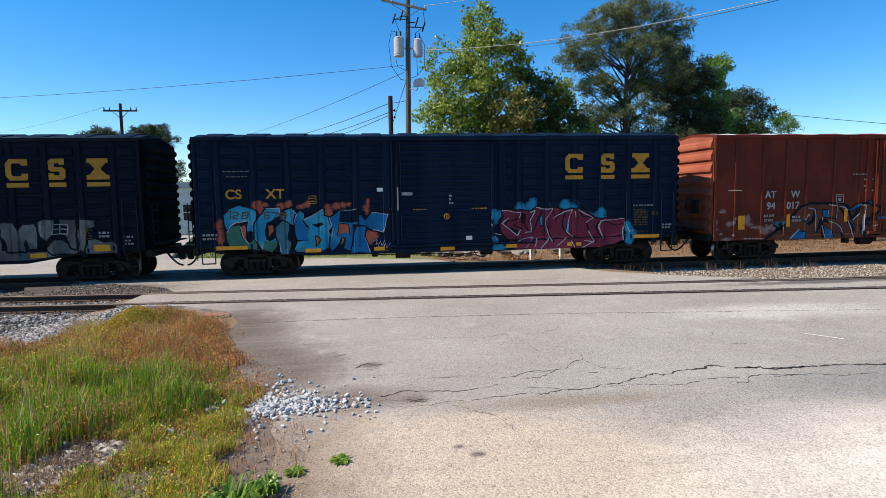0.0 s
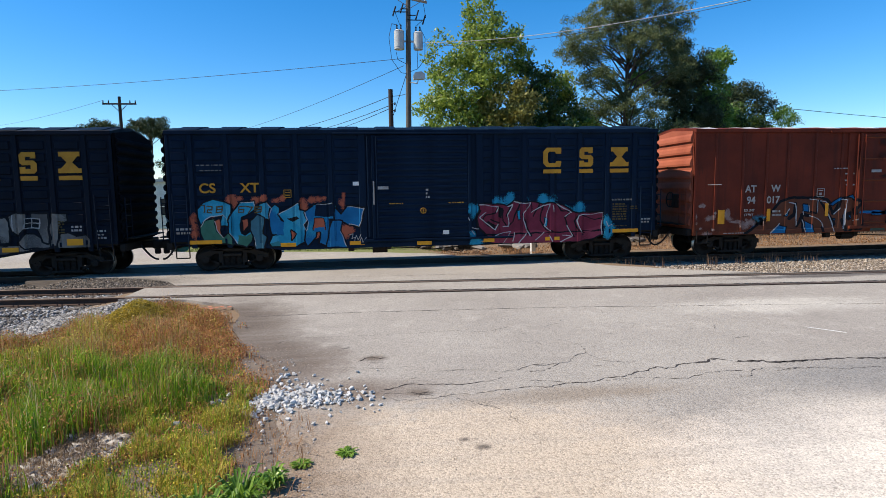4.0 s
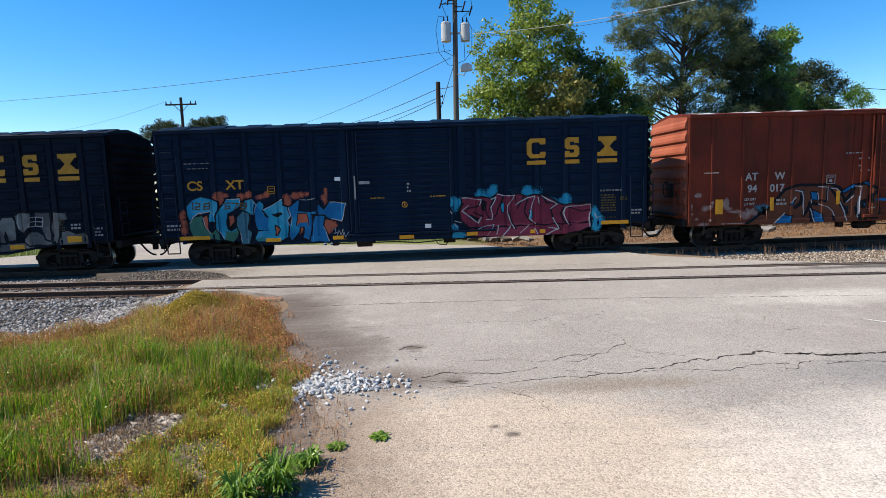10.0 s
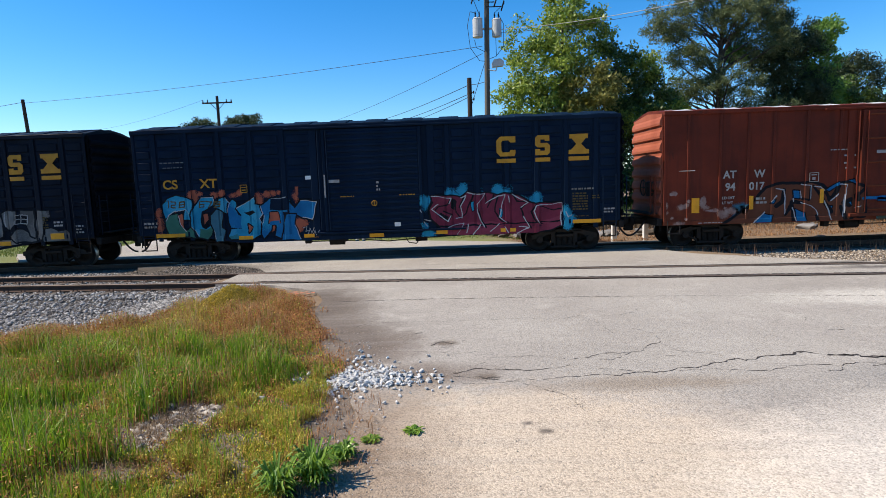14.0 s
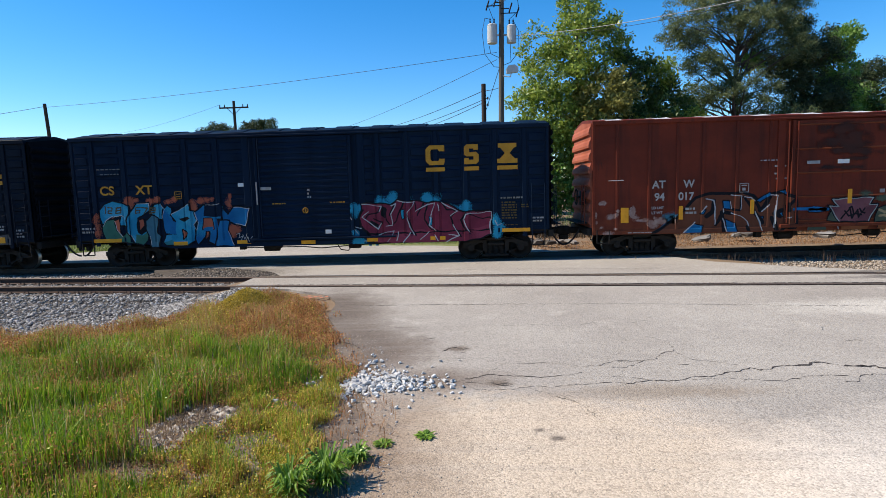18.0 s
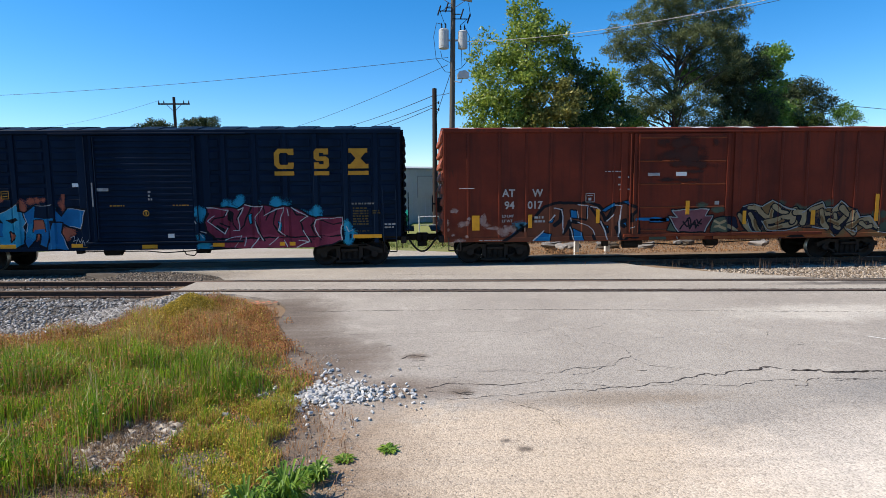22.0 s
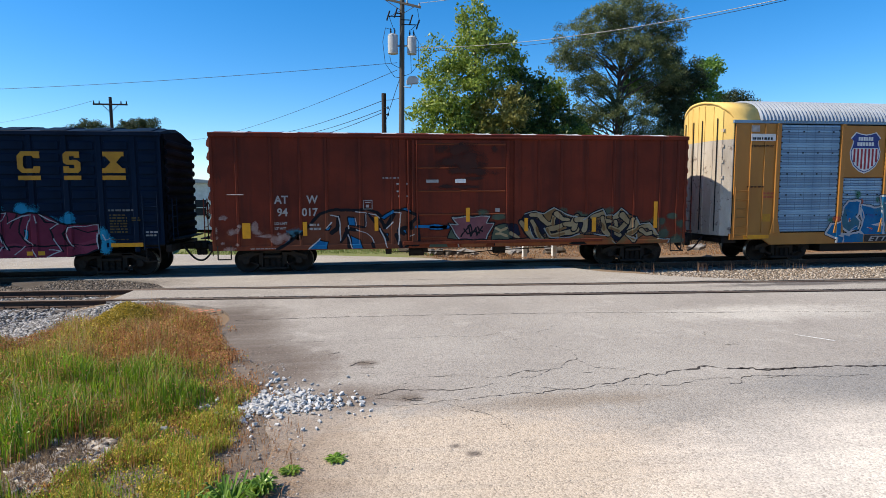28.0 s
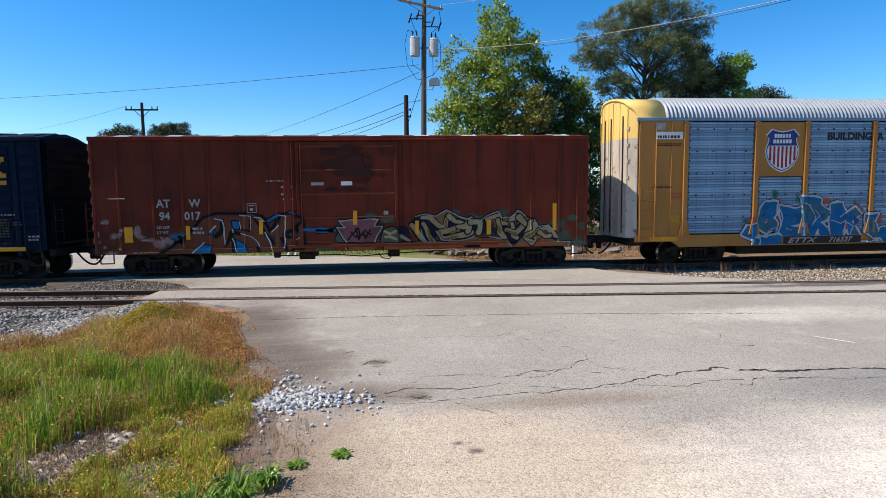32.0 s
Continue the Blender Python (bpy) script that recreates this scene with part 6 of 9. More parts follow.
scuffs = painting(red, "paint_scuff", "pale chalky scuffs on the red side", (12.0 - C2, 0.8, 15.0 - C2, 2.1), red_depth, chalk, [surface("bleached_paint", (0.34, 0.24, 0.20), (0.22, 0.10, 0.075), 6, 0.7)])
tagged(scuffs, kind="stuff")


def tar(px, pz):
    kind, fill, line, mist = sprayer(px, pz, C2, 15)
    for cx, cz, rx, rz in ((19.75, 3.95, 0.55, 0.16), (20.15, 3.78, 0.60, 0.20), (19.95, 3.55, 0.62, 0.22), (19.70, 3.30, 0.40, 0.12), (20.30, 3.28, 0.45, 0.10), (19.9, 2.78, 0.60, 0.05), (19.35, 4.05, 0.10, 0.08), (21.0, 4.02, 0.08, 0.10), (20.2, 3.05, 0.3, 0.05)):
        mist(0, cx, cz, rx, rz)
    return kind


painting(red, "tar_smear", "dark tar smears on the red door", (19.0 - C2, 2.6, 21.2 - C2, 4.25), red_depth, tar, [SMUDGE])


def brown_letters(px, pz):
    kind, fill, line, mist = sprayer(px, pz, C2, 9)
    fill(1, [(13.87, 0.77), (14.56, 1.36), (14.80, 1.46), (14.82, 1.18), (14.28, 0.76)], 2)
    mist(2, 14.50, 1.30, 0.24, 0.13)
    fill(1, [(15.06, 1.55), (15.22, 1.77), (15.51, 1.87), (15.22, 1.55)], 2)
    fill(1, [(15.59, 1.97), (15.81, 2.12), (16.14, 2.05), (15.70, 1.95)])
    fill(3, [(13.96, 0.76), (14.75, 1.29), (15.32, 1.91), (15.81, 2.03), (16.19, 1.99), (16.76, 2.02), (17.08, 1.93), (17.28, 1.73), (17.61, 1.95), (18.04, 1.99), (18.38, 1.83), (18.42, 0.93), (18.13, 0.97), (17.93, 0.76), (17.41, 0.71)], None, 4, 0.095)
    fill(1, [(16.18, 1.79), (16.37, 1.79), (16.37, 1.56), (16.18, 1.56)], None, 4, 0.045)
    fill(1, [(14.93, 0.76), (15.22, 1.09), (15.51, 1.01), (15.47, 0.74)], None, 4, 0.035)
    fill(1, [(16.25, 1.19), (16.53, 1.08), (16.66, 0.72), (16.34, 0.73)], None, 4, 0.035)
    fill(1, [(17.25, 1.78), (17.62, 2.05), (17.67, 1.98), (17.34, 1.74)], None, 4, 0.035)
    fill(1, [(17.91, 2.06), (18.11, 2.12), (18.21, 1.98)], None, 4, 0.035)
    fill(1, [(17.88, 1.36), (18.02, 1.42), (18.05, 1.27)], None, 4, 0.035)
    fill(1, [(17.36, 1.25), (17.45, 1.26), (17.35, 1.03)], None, 4, 0.035)
    fill(1, [(15.46, 1.42), (15.60, 1.52), (15.56, 1.41)], None, 4, 0.035)
    line(4, 0.062, [(15.88, 1.85), (15.82, 1.45), (15.64, 1.31)])
    line(4, 0.062, [(15.94, 1.04), (16.19, 1.44), (16.48, 1.41)])
    line(4, 0.062, [(16.13, 1.44), (16.21, 0.73)])
    line(4, 0.062, [(16.48, 1.54), (16.70, 1.47), (16.75, 1.91)])
    line(4, 0.062, [(17.22, 1.72), (17.35, 1.46), (17.66, 1.90)])
    line(4, 0.062, [(18.02, 1.46), (17.82, 1.36), (17.96, 1.26)])
    line(4, 0.062, [(16.83, 1.92), (16.99, 1.72), (17.41, 1.07)])
    line(4, 0.062, [(17.73, 1.21), (17.92, 0.71)])
    line(4, 0.062, [(16.96, 0.96), (17.03, 0.72)])
    line(4, 0.062, [(18.38, 1.77), (18.18, 1.61), (18.24, 1.45)])
    line(0, 0.018, [(15.63, 1.88), (15.88, 1.85), (15.92, 1.39), (15.91, 1.07)])
    line(0, 0.018, [(14.86, 0.75), (15.12, 0.98), (15.26, 1.15)])
    line(0, 0.018, [(15.47, 1.47), (15.63, 1.64)])
    line(0, 0.018, [(16.44, 1.42), (16.77, 1.28), (16.92, 1.15), (17.00, 0.99)])
    line(0, 0.018, [(16.16, 1.23), (16.26, 0.91), (16.32, 0.75)])
    line(0, 0.018, [(16.41, 2.01), (16.76, 1.94), (16.73, 1.50)])
    line(0, 0.018, [(16.85, 1.92), (17.06, 1.91), (17.19, 1.78)])
    line(0, 0.018, [(17.20, 1.43), (17.35, 1.05), (17.45, 0.75)])
    line(0, 0.018, [(17.66, 1.98), (17.89, 1.93), (17.83, 1.59), (17.80, 0.91)])
    line(0, 0.018, [(17.41, 1.43), (17.61, 1.66)])
    line(0, 0.018, [(18.17, 1.19), (18.31, 1.24)])
    line(0, 0.018, [(16.17, 1.54), (16.19, 1.44)])
    line(0, 0.018, [(16.40, 1.79), (16.42, 1.57)])
    line(1, 0.05, [(18.37, 1.48), (18.96, 1.50), (19.35, 1.47)])
    fill(1, [(18.50, 1.48), (19.35, 1.53), (19.09, 1.41)])
    return kind


painting(red, "graffiti", "rusty brown graffiti letters edged black and white with blue patches", (13.85 - C2, 0.80, 20.1 - C2, 2.4), red_depth, brown_letters, [S_WHITE, S_BLUE, S_SLATE, S_BROWN, S_LINE])


def cream_letters(px, pz):
    kind, fill, line, mist = sprayer(px, pz, C2, 11)
    fill(7, [(18.83, 1.46), (19.50, 1.50), (19.44, 1.41), (18.83, 1.38)], None, 4, 0.03)
    fill(7, [(19.53, 1.39), (19.73, 1.08), (19.43, 1.09)], 5, 4, 0.03)
    fill(7, [(18.81, 0.92), (19.36, 0.91), (19.43, 0.76), (18.81, 0.76)], 5)
    mist(5, 20.61, 1.92, 0.15, 0.11)
    mist(5, 21.16, 1.76, 0.18, 0.09)
    fill(6, [(19.58, 1.77), (20.84, 1.81), (20.72, 1.58), (20.98, 1.58), (20.85, 1.36), (20.70, 1.05), (19.80, 1.07), (19.59, 1.38), (19.46, 1.55), (19.76, 1.54)], 8, 4, 0.05)
    fill(6, [(19.85, 0.94), (20.74, 0.92), (20.64, 0.71), (19.90, 0.73)], 3)
    line(4, 0.028, [(19.87, 1.15), (20.11, 1.46), (20.20, 1.16), (20.35, 1.43), (20.41, 1.18), (20.57, 1.45)])
    line(4, 0.028, [(19.95, 1.38), (20.10, 1.22), (20.32, 1.31), (20.50, 1.24)])
    line(4, 0.028, [(20.08, 1.47), (20.17, 1.53), (20.25, 1.27)])
    line(4, 0.028, [(20.41, 1.46), (20.48, 1.33), (20.59, 1.30)])
    line(0, 0.018, [(19.58, 1.77), (20.84, 1.81), (20.72, 1.58), (20.98, 1.58), (20.85, 1.36), (20.71, 1.06)])
    line(0, 0.016, [(19.58, 1.77), (19.76, 1.55), (19.48, 1.55), (19.60, 1.37), (19.80, 1.07)])
    line(0, 0.014, [(19.73, 0.95), (19.83, 0.74)])
    fill(9, [(20.90, 1.03), (21.00, 1.45), (21.34, 1.55), (21.77, 1.50), (21.89, 1.19), (21.64, 1.05)], 5, 4, 0.03)
    line(1, 0.05, [(21.03, 1.40), (21.21, 1.31), (21.39, 1.41)])
    line(1, 0.05, [(21.07, 1.20), (21.22, 1.21), (21.41, 1.15)])
    line(1, 0.05, [(21.59, 1.22), (21.83, 1.05)])
    mist(5, 23.28, 1.94, 0.27, 0.12)
    mist(5, 24.10, 1.78, 0.24, 0.12)
    mist(5, 24.93, 1.90, 0.18, 0.15)
    mist(5, 26.41, 1.52, 0.18, 0.12)
    mist(5, 26.81, 1.38, 0.27, 0.19)
    mist(5, 27.13, 1.15, 0.29, 0.21)
    mist(5, 27.53, 0.89, 0.32, 0.21)
    mist(5, 27.79, 1.46, 0.18, 0.12)
    mist(5, 27.86, 1.07, 0.13, 0.29)
    mist(5, 27.39, 1.76, 0.14, 0.07)
    mist(5, 27.00, 1.51, 0.12, 0.12)
    fill(2, [(21.93, 1.53), (22.09, 1.87), (22.43, 1.95), (22.74, 1.86), (23.10, 2.08), (23.47, 1.85), (23.92, 1.74), (24.16, 1.66), (24.42, 1.83), (24.83, 2.02), (24.96, 1.79), (25.25, 1.78), (25.51, 2.03), (25.76, 1.81), (26.09, 1.71), (26.19, 1.45), (26.56, 1.52), (26.89, 1.08), (26.48, 0.96), (24.93, 0.95), (23.46, 1.04), (22.33, 1.00)], 9, 4, 0.05)
    fill(3, [(21.02, 0.99), (22.14, 1.04), (23.27, 1.02), (24.03, 1.15), (24.67, 1.08), (25.06, 1.13), (25.33, 0.82), (25.65, 1.08), (26.10, 0.93), (26.48, 1.13), (26.86, 0.95), (27.31, 0.94), (27.23, 0.70), (24.80, 0.75), (23.97, 0.82), (22.64, 0.78), (21.01, 0.79)], 2, 4, 0.03)
    fill(9, [(22.40, 1.74), (22.65, 1.58), (22.90, 1.45), (22.73, 1.17), (22.53, 1.43)], 4, 4, 0.03)
    fill(9, [(23.18, 1.38), (23.48, 1.44), (23.37, 1.25), (23.15, 1.19)], 4, 4, 0.03)
    fill(9, [(23.92, 1.46), (24.11, 1.56), (24.10, 1.30), (23.94, 1.24)], 4, 4, 0.03)
    fill(9, [(24.99, 1.45), (25.13, 1.51), (25.20, 1.18), (25.06, 1.22)], 4, 4, 0.03)
    fill(9, [(25.55, 1.37), (25.78, 1.50), (25.77, 1.27), (25.60, 1.14)], 4, 4, 0.03)
    fill(9, [(22.07, 1.46), (22.20, 1.18), (22.33, 1.03), (22.14, 1.18)], 4, 4, 0.03)
    fill(5, [(23.60, 0.84), (24.03, 1.01), (24.35, 0.76)], 4)
    fill(5, [(24.09, 0.92), (24.41, 0.76), (23.90, 0.77)], 4)
    line(4, 0.13, [(21.96, 1.56), (22.16, 1.33), (22.34, 1.04)])
    line(1, 0.088, [(21.96, 1.56), (22.16, 1.33), (22.34, 1.04)])
    line(4, 0.13, [(22.33, 1.60), (22.47, 1.29), (22.65, 1.01)])
    line(1, 0.088, [(22.33, 1.60), (22.47, 1.29), (22.65, 1.01)])
    line(4, 0.13, [(22.28, 1.82), (22.56, 1.84), (22.85, 1.53), (23.03, 1.48), (23.13, 1.82)])
    line(1, 0.088, [(22.28, 1.82), (22.56, 1.84), (22.85, 1.53), (23.03, 1.48), (23.13, 1.82)])
    line(4, 0.13, [(23.17, 1.87), (23.40, 1.66), (23.60, 1.62)])
    line(1, 0.088, [(23.17, 1.87), (23.40, 1.66), (23.60, 1.62)])
    line(4, 0.13, [(23.50, 1.52), (23.21, 1.41), (22.87, 1.32), (22.95, 1.10), (23.46, 1.18), (23.92, 1.30)])
    line(1, 0.088, [(23.50, 1.52), (23.21, 1.41), (22.87, 1.32), (22.95, 1.10), (23.46, 1.18), (23.92, 1.30)])
    line(4, 0.13, [(23.46, 1.50), (23.73, 1.52), (23.92, 1.72), (23.82, 1.37)])
    line(1, 0.088, [(23.46, 1.50), (23.73, 1.52), (23.92, 1.72), (23.82, 1.37)])
    line(4, 0.13, [(23.92, 1.63), (24.24, 1.65), (24.17, 1.30)])
    line(1, 0.088, [(23.92, 1.63), (24.24, 1.65), (24.17, 1.30)])
    line(4, 0.13, [(24.48, 1.73), (24.84, 1.86), (24.94, 1.60), (25.13, 1.57)])
    line(1, 0.088, [(24.48, 1.73), (24.84, 1.86), (24.94, 1.60), (25.13, 1.57)])
    line(4, 0.13, [(24.84, 1.70), (24.90, 1.31), (25.07, 1.11)])
    line(1, 0.088, [(24.84, 1.70), (24.90, 1.31), (25.07, 1.11)])
    line(4, 0.13, [(25.26, 1.69), (25.44, 1.82), (25.55, 1.75)])
    line(1, 0.088, [(25.26, 1.69), (25.44, 1.82), (25.55, 1.75)])
    line(4, 0.13, [(25.31, 1.57), (25.35, 1.15), (25.46, 1.11)])
    line(1, 0.088, [(25.31, 1.57), (25.35, 1.15), (25.46, 1.11)])
    line(4, 0.13, [(25.12, 1.37), (25.44, 1.27), (25.71, 1.52)])
    line(1, 0.088, [(25.12, 1.37), (25.44, 1.27), (25.71, 1.52)])
    line(4, 0.13, [(25.55, 1.80), (25.76, 1.56)])
    line(1, 0.088, [(25.55, 1.80), (25.76, 1.56)])
    line(4, 0.13, [(25.97, 1.62), (25.78, 1.10), (25.97, 0.94)])
    line(1, 0.088, [(25.97, 1.62), (25.78, 1.10), (25.97, 0.94)])
    line(4, 0.13, [(26.10, 1.55), (26.13, 1.32), (25.84, 1.16)])
    line(1, 0.088, [(26.10, 1.55), (26.13, 1.32), (25.84, 1.16)])
    line(4, 0.13, [(26.22, 1.32), (26.52, 1.44), (26.82, 1.12)])
    line(1, 0.088, [(26.22, 1.32), (26.52, 1.44), (26.82, 1.12)])
    line(4, 0.13, [(26.28, 1.26), (26.45, 1.13), (26.62, 1.16)])
    line(1, 0.088, [(26.28, 1.26), (26.45, 1.13), (26.62, 1.16)])
    line(2, 0.05, [(22.86, 1.32), (22.95, 1.09), (23.46, 1.17)])
    line(2, 0.05, [(23.50, 1.38), (23.27, 1.30)])
    line(2, 0.05, [(25.12, 1.34), (25.44, 1.25)])
    line(2, 0.05, [(24.83, 1.51), (24.90, 1.31)])
    line(2, 0.05, [(23.09, 1.73), (23.04, 1.49)])
    line(2, 0.05, [(22.47, 1.40), (22.61, 1.05)])
    line(2, 0.05, [(25.77, 1.11), (25.96, 0.97)])
    line(2, 0.05, [(25.83, 1.14), (26.14, 1.31)])
    line(0, 0.018, [(22.06, 1.87), (22.43, 1.95), (22.74, 1.86), (23.10, 2.08), (23.47, 1.85), (23.92, 1.74)])
    line(0, 0.018, [(24.16, 1.65), (24.42, 1.83), (24.84, 2.02), (24.96, 1.79), (25.25, 1.78), (25.51, 2.03), (25.76, 1.81)])
    line(0, 0.018, [(26.09, 1.71), (26.19, 1.45), (26.56, 1.52), (26.89, 1.08)])
    line(0, 0.018, [(26.86, 0.95), (27.31, 0.94), (27.23, 0.71)])
    line(0, 0.018, [(22.22, 1.43), (22.39, 1.03), (22.64, 1.01)])
    line(0, 0.018, [(22.74, 1.37), (22.95, 1.07), (23.46, 1.02), (24.03, 1.15)])
    line(0, 0.018, [(24.54, 1.14), (25.06, 1.09)])
    line(0, 0.018, [(25.77, 1.06), (26.10, 0.97), (26.10, 1.11)])
    line(0, 0.018, [(25.18, 0.90), (25.44, 0.74)])
    return kind


painting(red, "graffiti", "cream and burnt-orange graffiti letters with dark outlines", (18.75 - C2, 0.80, 27.85 - C2, 2.1), red_depth, cream_letters,
         [spray("pale_rim_spray", (0.30, 0.32, 0.30)), S_CREAM, spray("tan_spray", (0.20, 0.115, 0.045)), S_ORANGE, S_LINE, S_SAGE, S_PINK, S_BLUE, spray("mauve_spray", (0.13, 0.05, 0.06)), spray("dark_navy_spray", (0.012, 0.014, 0.03)), spray("ochre_spray", (0.26, 0.14, 0.04))])

# --- the covered car carrier ---
X3, L3 = 29.62, 27.6
C3, H3 = X3 + L3 / 2, L3 / 2
rack = thing("car_carrier_wagon", (C3, TRACK_Y, 0), "tall mustard-yellow car carrier wagon with galvanised panels and blue graffiti", "railway wagon", "railway wagons of the train")
railcars.append(rack)
FLIP = pose(0, 0, 0, 0, 0, 180)
WORN_WHITE = surface("worn_white_door", (0.58, 0.52, 0.43), (0.33, 0.28, 0.22), 1.4, 0.6, 0, 0.05, 50, (1, 1, 0.25), (0.16, 0.12, 0.10), 0.58)


def roof_line():
    """Half of the round roof's outline, from the eave to the ridge."""
    return [(-1.50, 5.06), (-1.45, 5.25), (-1.30, 5.48), (-1.05, 5.67), (-0.70, 5.79), (-0.35, 5.85), (0.0, 5.87)]


full_roof = roof_line() + [(-y, z) for y, z in roof_line()[-2::-1]]
bm = bmesh.new()
box(bm, (-H3 + 0.05, -1.30, 0.98), (H3 - 0.05, 1.30, 1.10))
part("deck", bm, UNDER, rack)
bm = bmesh.new()
n, pitch = int((L3 - 1.9) / 0.072), 0.072
verts, faces = [], []
for k in range(2 * n + 1):
    lift = 0.0 if k % 4 in (0, 1) else 0.085
    x = -H3 + 0.98 + k * pitch / 2
    for y, z in full_roof:
        r = Vector((0, y, z - 4.6)).normalized() * lift
        verts.append((x, y + r.y, z + r.z))
w = len(full_roof)
for k in range(2 * n):
    for j in range(w - 1):
        a = k * w + j
        faces.append((a, a + 1, a + w + 1, a + w))
bm.free()
part("roof", from_arrays("roof", verts, faces, [RACK_ROOF]), None, rack, "round corrugated galvanised roof")


def door_bow(y):
    """How far the folding end doors stand out, across the wagon."""
    return float(np.interp(y, [-1.5, -1.25, -0.5, 0.5, 1.25, 1.5], [-0.10, 0.20, 0.40, 0.40, 0.22, -0.10]))


def roof_at(y):
    return float(np.interp(y, [p[0] for p in full_roof], [p[1] for p in full_roof]))


def board(e, y0, y1, z0, z1, out, thick):
    """One upright board of the bowed end, its top cut to the roof line where z1 is None."""
    bm = bmesh.new()
    v = []
    for d in (out - thick, out):
        for y in (y0, y1):
            x = e * (H3 + door_bow(y) + d)
            v.append([bm.verts.new((x, y, z0)), bm.verts.new((x, y, roof_at(y) - 0.04 if z1 is None else z1))])
    for q in ((v[0][0], v[0][1], v[1][1], v[1][0]), (v[2][0], v[3][0], v[3][1], v[2][1]), (v[0][0], v[2][0], v[2][1], v[0][1]),
              (v[1][0], v[1][1], v[3][1], v[3][0]), (v[0][1], v[2][1], v[3][1], v[1][1]), (v[0][0], v[1][0], v[3][0], v[2][0])):
        bm.faces.new(q)
    bmesh.ops.recalc_face_normals(bm, faces=bm.faces)
    return bm


for e in (-1, 1):
    dense = [(-1.5 + 0.1 * k) for k in range(31)]
    verts, faces = [], []
    for y in dense:
        z = roof_at(y)
        for lift, x in ((0.03, H3 - 1.0), (0.03, H3 + door_bow(y) + 0.03), (-0.06, H3 + door_bow(y) + 0.03), (-0.06, H3 - 1.0)):
            verts.append((e * x, y * (1.01 if lift > 0 else 0.97), z + lift))
    for k in range(30):
        for j in range(4):
            faces.append((4 * k + j, 4 * k + (j + 1) % 4, 4 * k + 4 + (j + 1) % 4, 4 * k + 4 + j))
    part("roof_end_cap", from_arrays("roof_end_cap", verts, faces, [SUNLIT_YELLOW_END]), None, rack)
    folds = [-1.44, -1.2, -0.8, -0.4, 0.0, 0.4, 0.8, 1.2, 1.44]
    door = part("end_door", board(e, -0.4, 0.0, 1.0, 4.42, 0.0, 0.05), WORN_WHITE, rack, "worn white folding end door with a yellow top band")
    for p, q in zip(folds, folds[1:]):
        if p != -0.4:
            part("door_panel", board(e, p, q, 1.0, 4.42, 0.0, 0.05), WORN_WHITE, door)
        part("yellow_panel", board(e, p, q, 4.42, None, 0.002, 0.05), SUNLIT_YELLOW_END, door)
    for y in folds:
        part("door_ridge", board(e, y - 0.022, y + 0.022, 1.05, 4.42, 0.02, 0.03), WORN_WHITE, door)
        part("door_ridge", board(e, y - 0.022, y + 0.022, 4.42, roof_at(y) - 0.12, 0.022, 0.03), SUNLIT_YELLOW_END, door)
    for y in (-1.0, -0.28, 0.28, 1.0):
        bm = bmesh.new()
        rod(bm, (e * (H3 + door_bow(y) + 0.03), y, 1.15), (e * (H3 + door_bow(y) + 0.03), y, 5.2), 0.018, n=6)
        part("lock_rod", bm, UNDER, door)
    for y in (-1.22, 1.22):
        for k in range(7):
            part("hinge", board(e, y - 0.05, y + 0.05, 1.4 + k * 0.55, 1.5 + k * 0.55, 0.028, 0.04), WORN_WHITE, door)
    bm = bmesh.new()
    box(bm, (min(e * (H3 - 0.4), e * (H3 + 0.12)), -1.3, 0.72), (max(e * (H3 - 0.4), e * (H3 + 0.12)), 1.3, 0.98), 0.02)
    part("end_sill", bm, UNDER, rack)
    coupler(rack, e * (H3 + 0.1), e)
    ladder(rack, e * (H3 - 0.38), -HALF - 0.06, 1.0, 2.7, 0.32, 0.52, "x", GREEN_CAR)
    truck(rack, e * (H3 - 2.45))
POSTS = [31.36, 33.93, 35.78] + [38.32 + 2.52 * k for k in range(8)]
ENDP = X3 + L3 - 1.7
POSTS = [p for p in POSTS if p < ENDP - 0.8] + [ENDP]
for s in (0, 1):
    turn = FLIP if s else None
    bm = bmesh.new()
    prism(bm, [(-H3, 0.86), (-H3 + 1.3, 0.86), (-H3 + 1.6, 0.66), (H3 - 1.6, 0.66), (H3 - 1.3, 0.86), (H3, 0.86), (H3, 1.08), (-H3, 1.08)], -HALF - 0.02, -HALF + 0.06)
    part("side_sill", bm, GREEN_CAR, rack, turn=turn)
    bm = bmesh.new()
    box(bm, (-H3, -HALF - 0.03, 4.98), (H3, -HALF + 0.06, 5.09), 0.012)
    part("top_rail", bm, PANEL_GREY, rack, turn=turn)
    for a, b in ((-H3 + 0.10, -H3 + 1.74), (H3 - 1.74, H3 - 0.10)):
        bm = bmesh.new()
        box(bm, (a, -HALF, 1.08), (b, -HALF + 0.05, 4.98), 0.01)
        panel = part("end_panel", bm, GREEN_CAR, rack, turn=turn)
        for x in (a + 0.60, a + 1.14, a + 1.58):
            bm = bmesh.new()
            box(bm, (x - 0.03, -HALF - 0.035, 1.1), (x + 0.03, -HALF + 0.01, 4.94), 0.012)
            part("panel_ridge", bm, GREEN_CAR, panel)
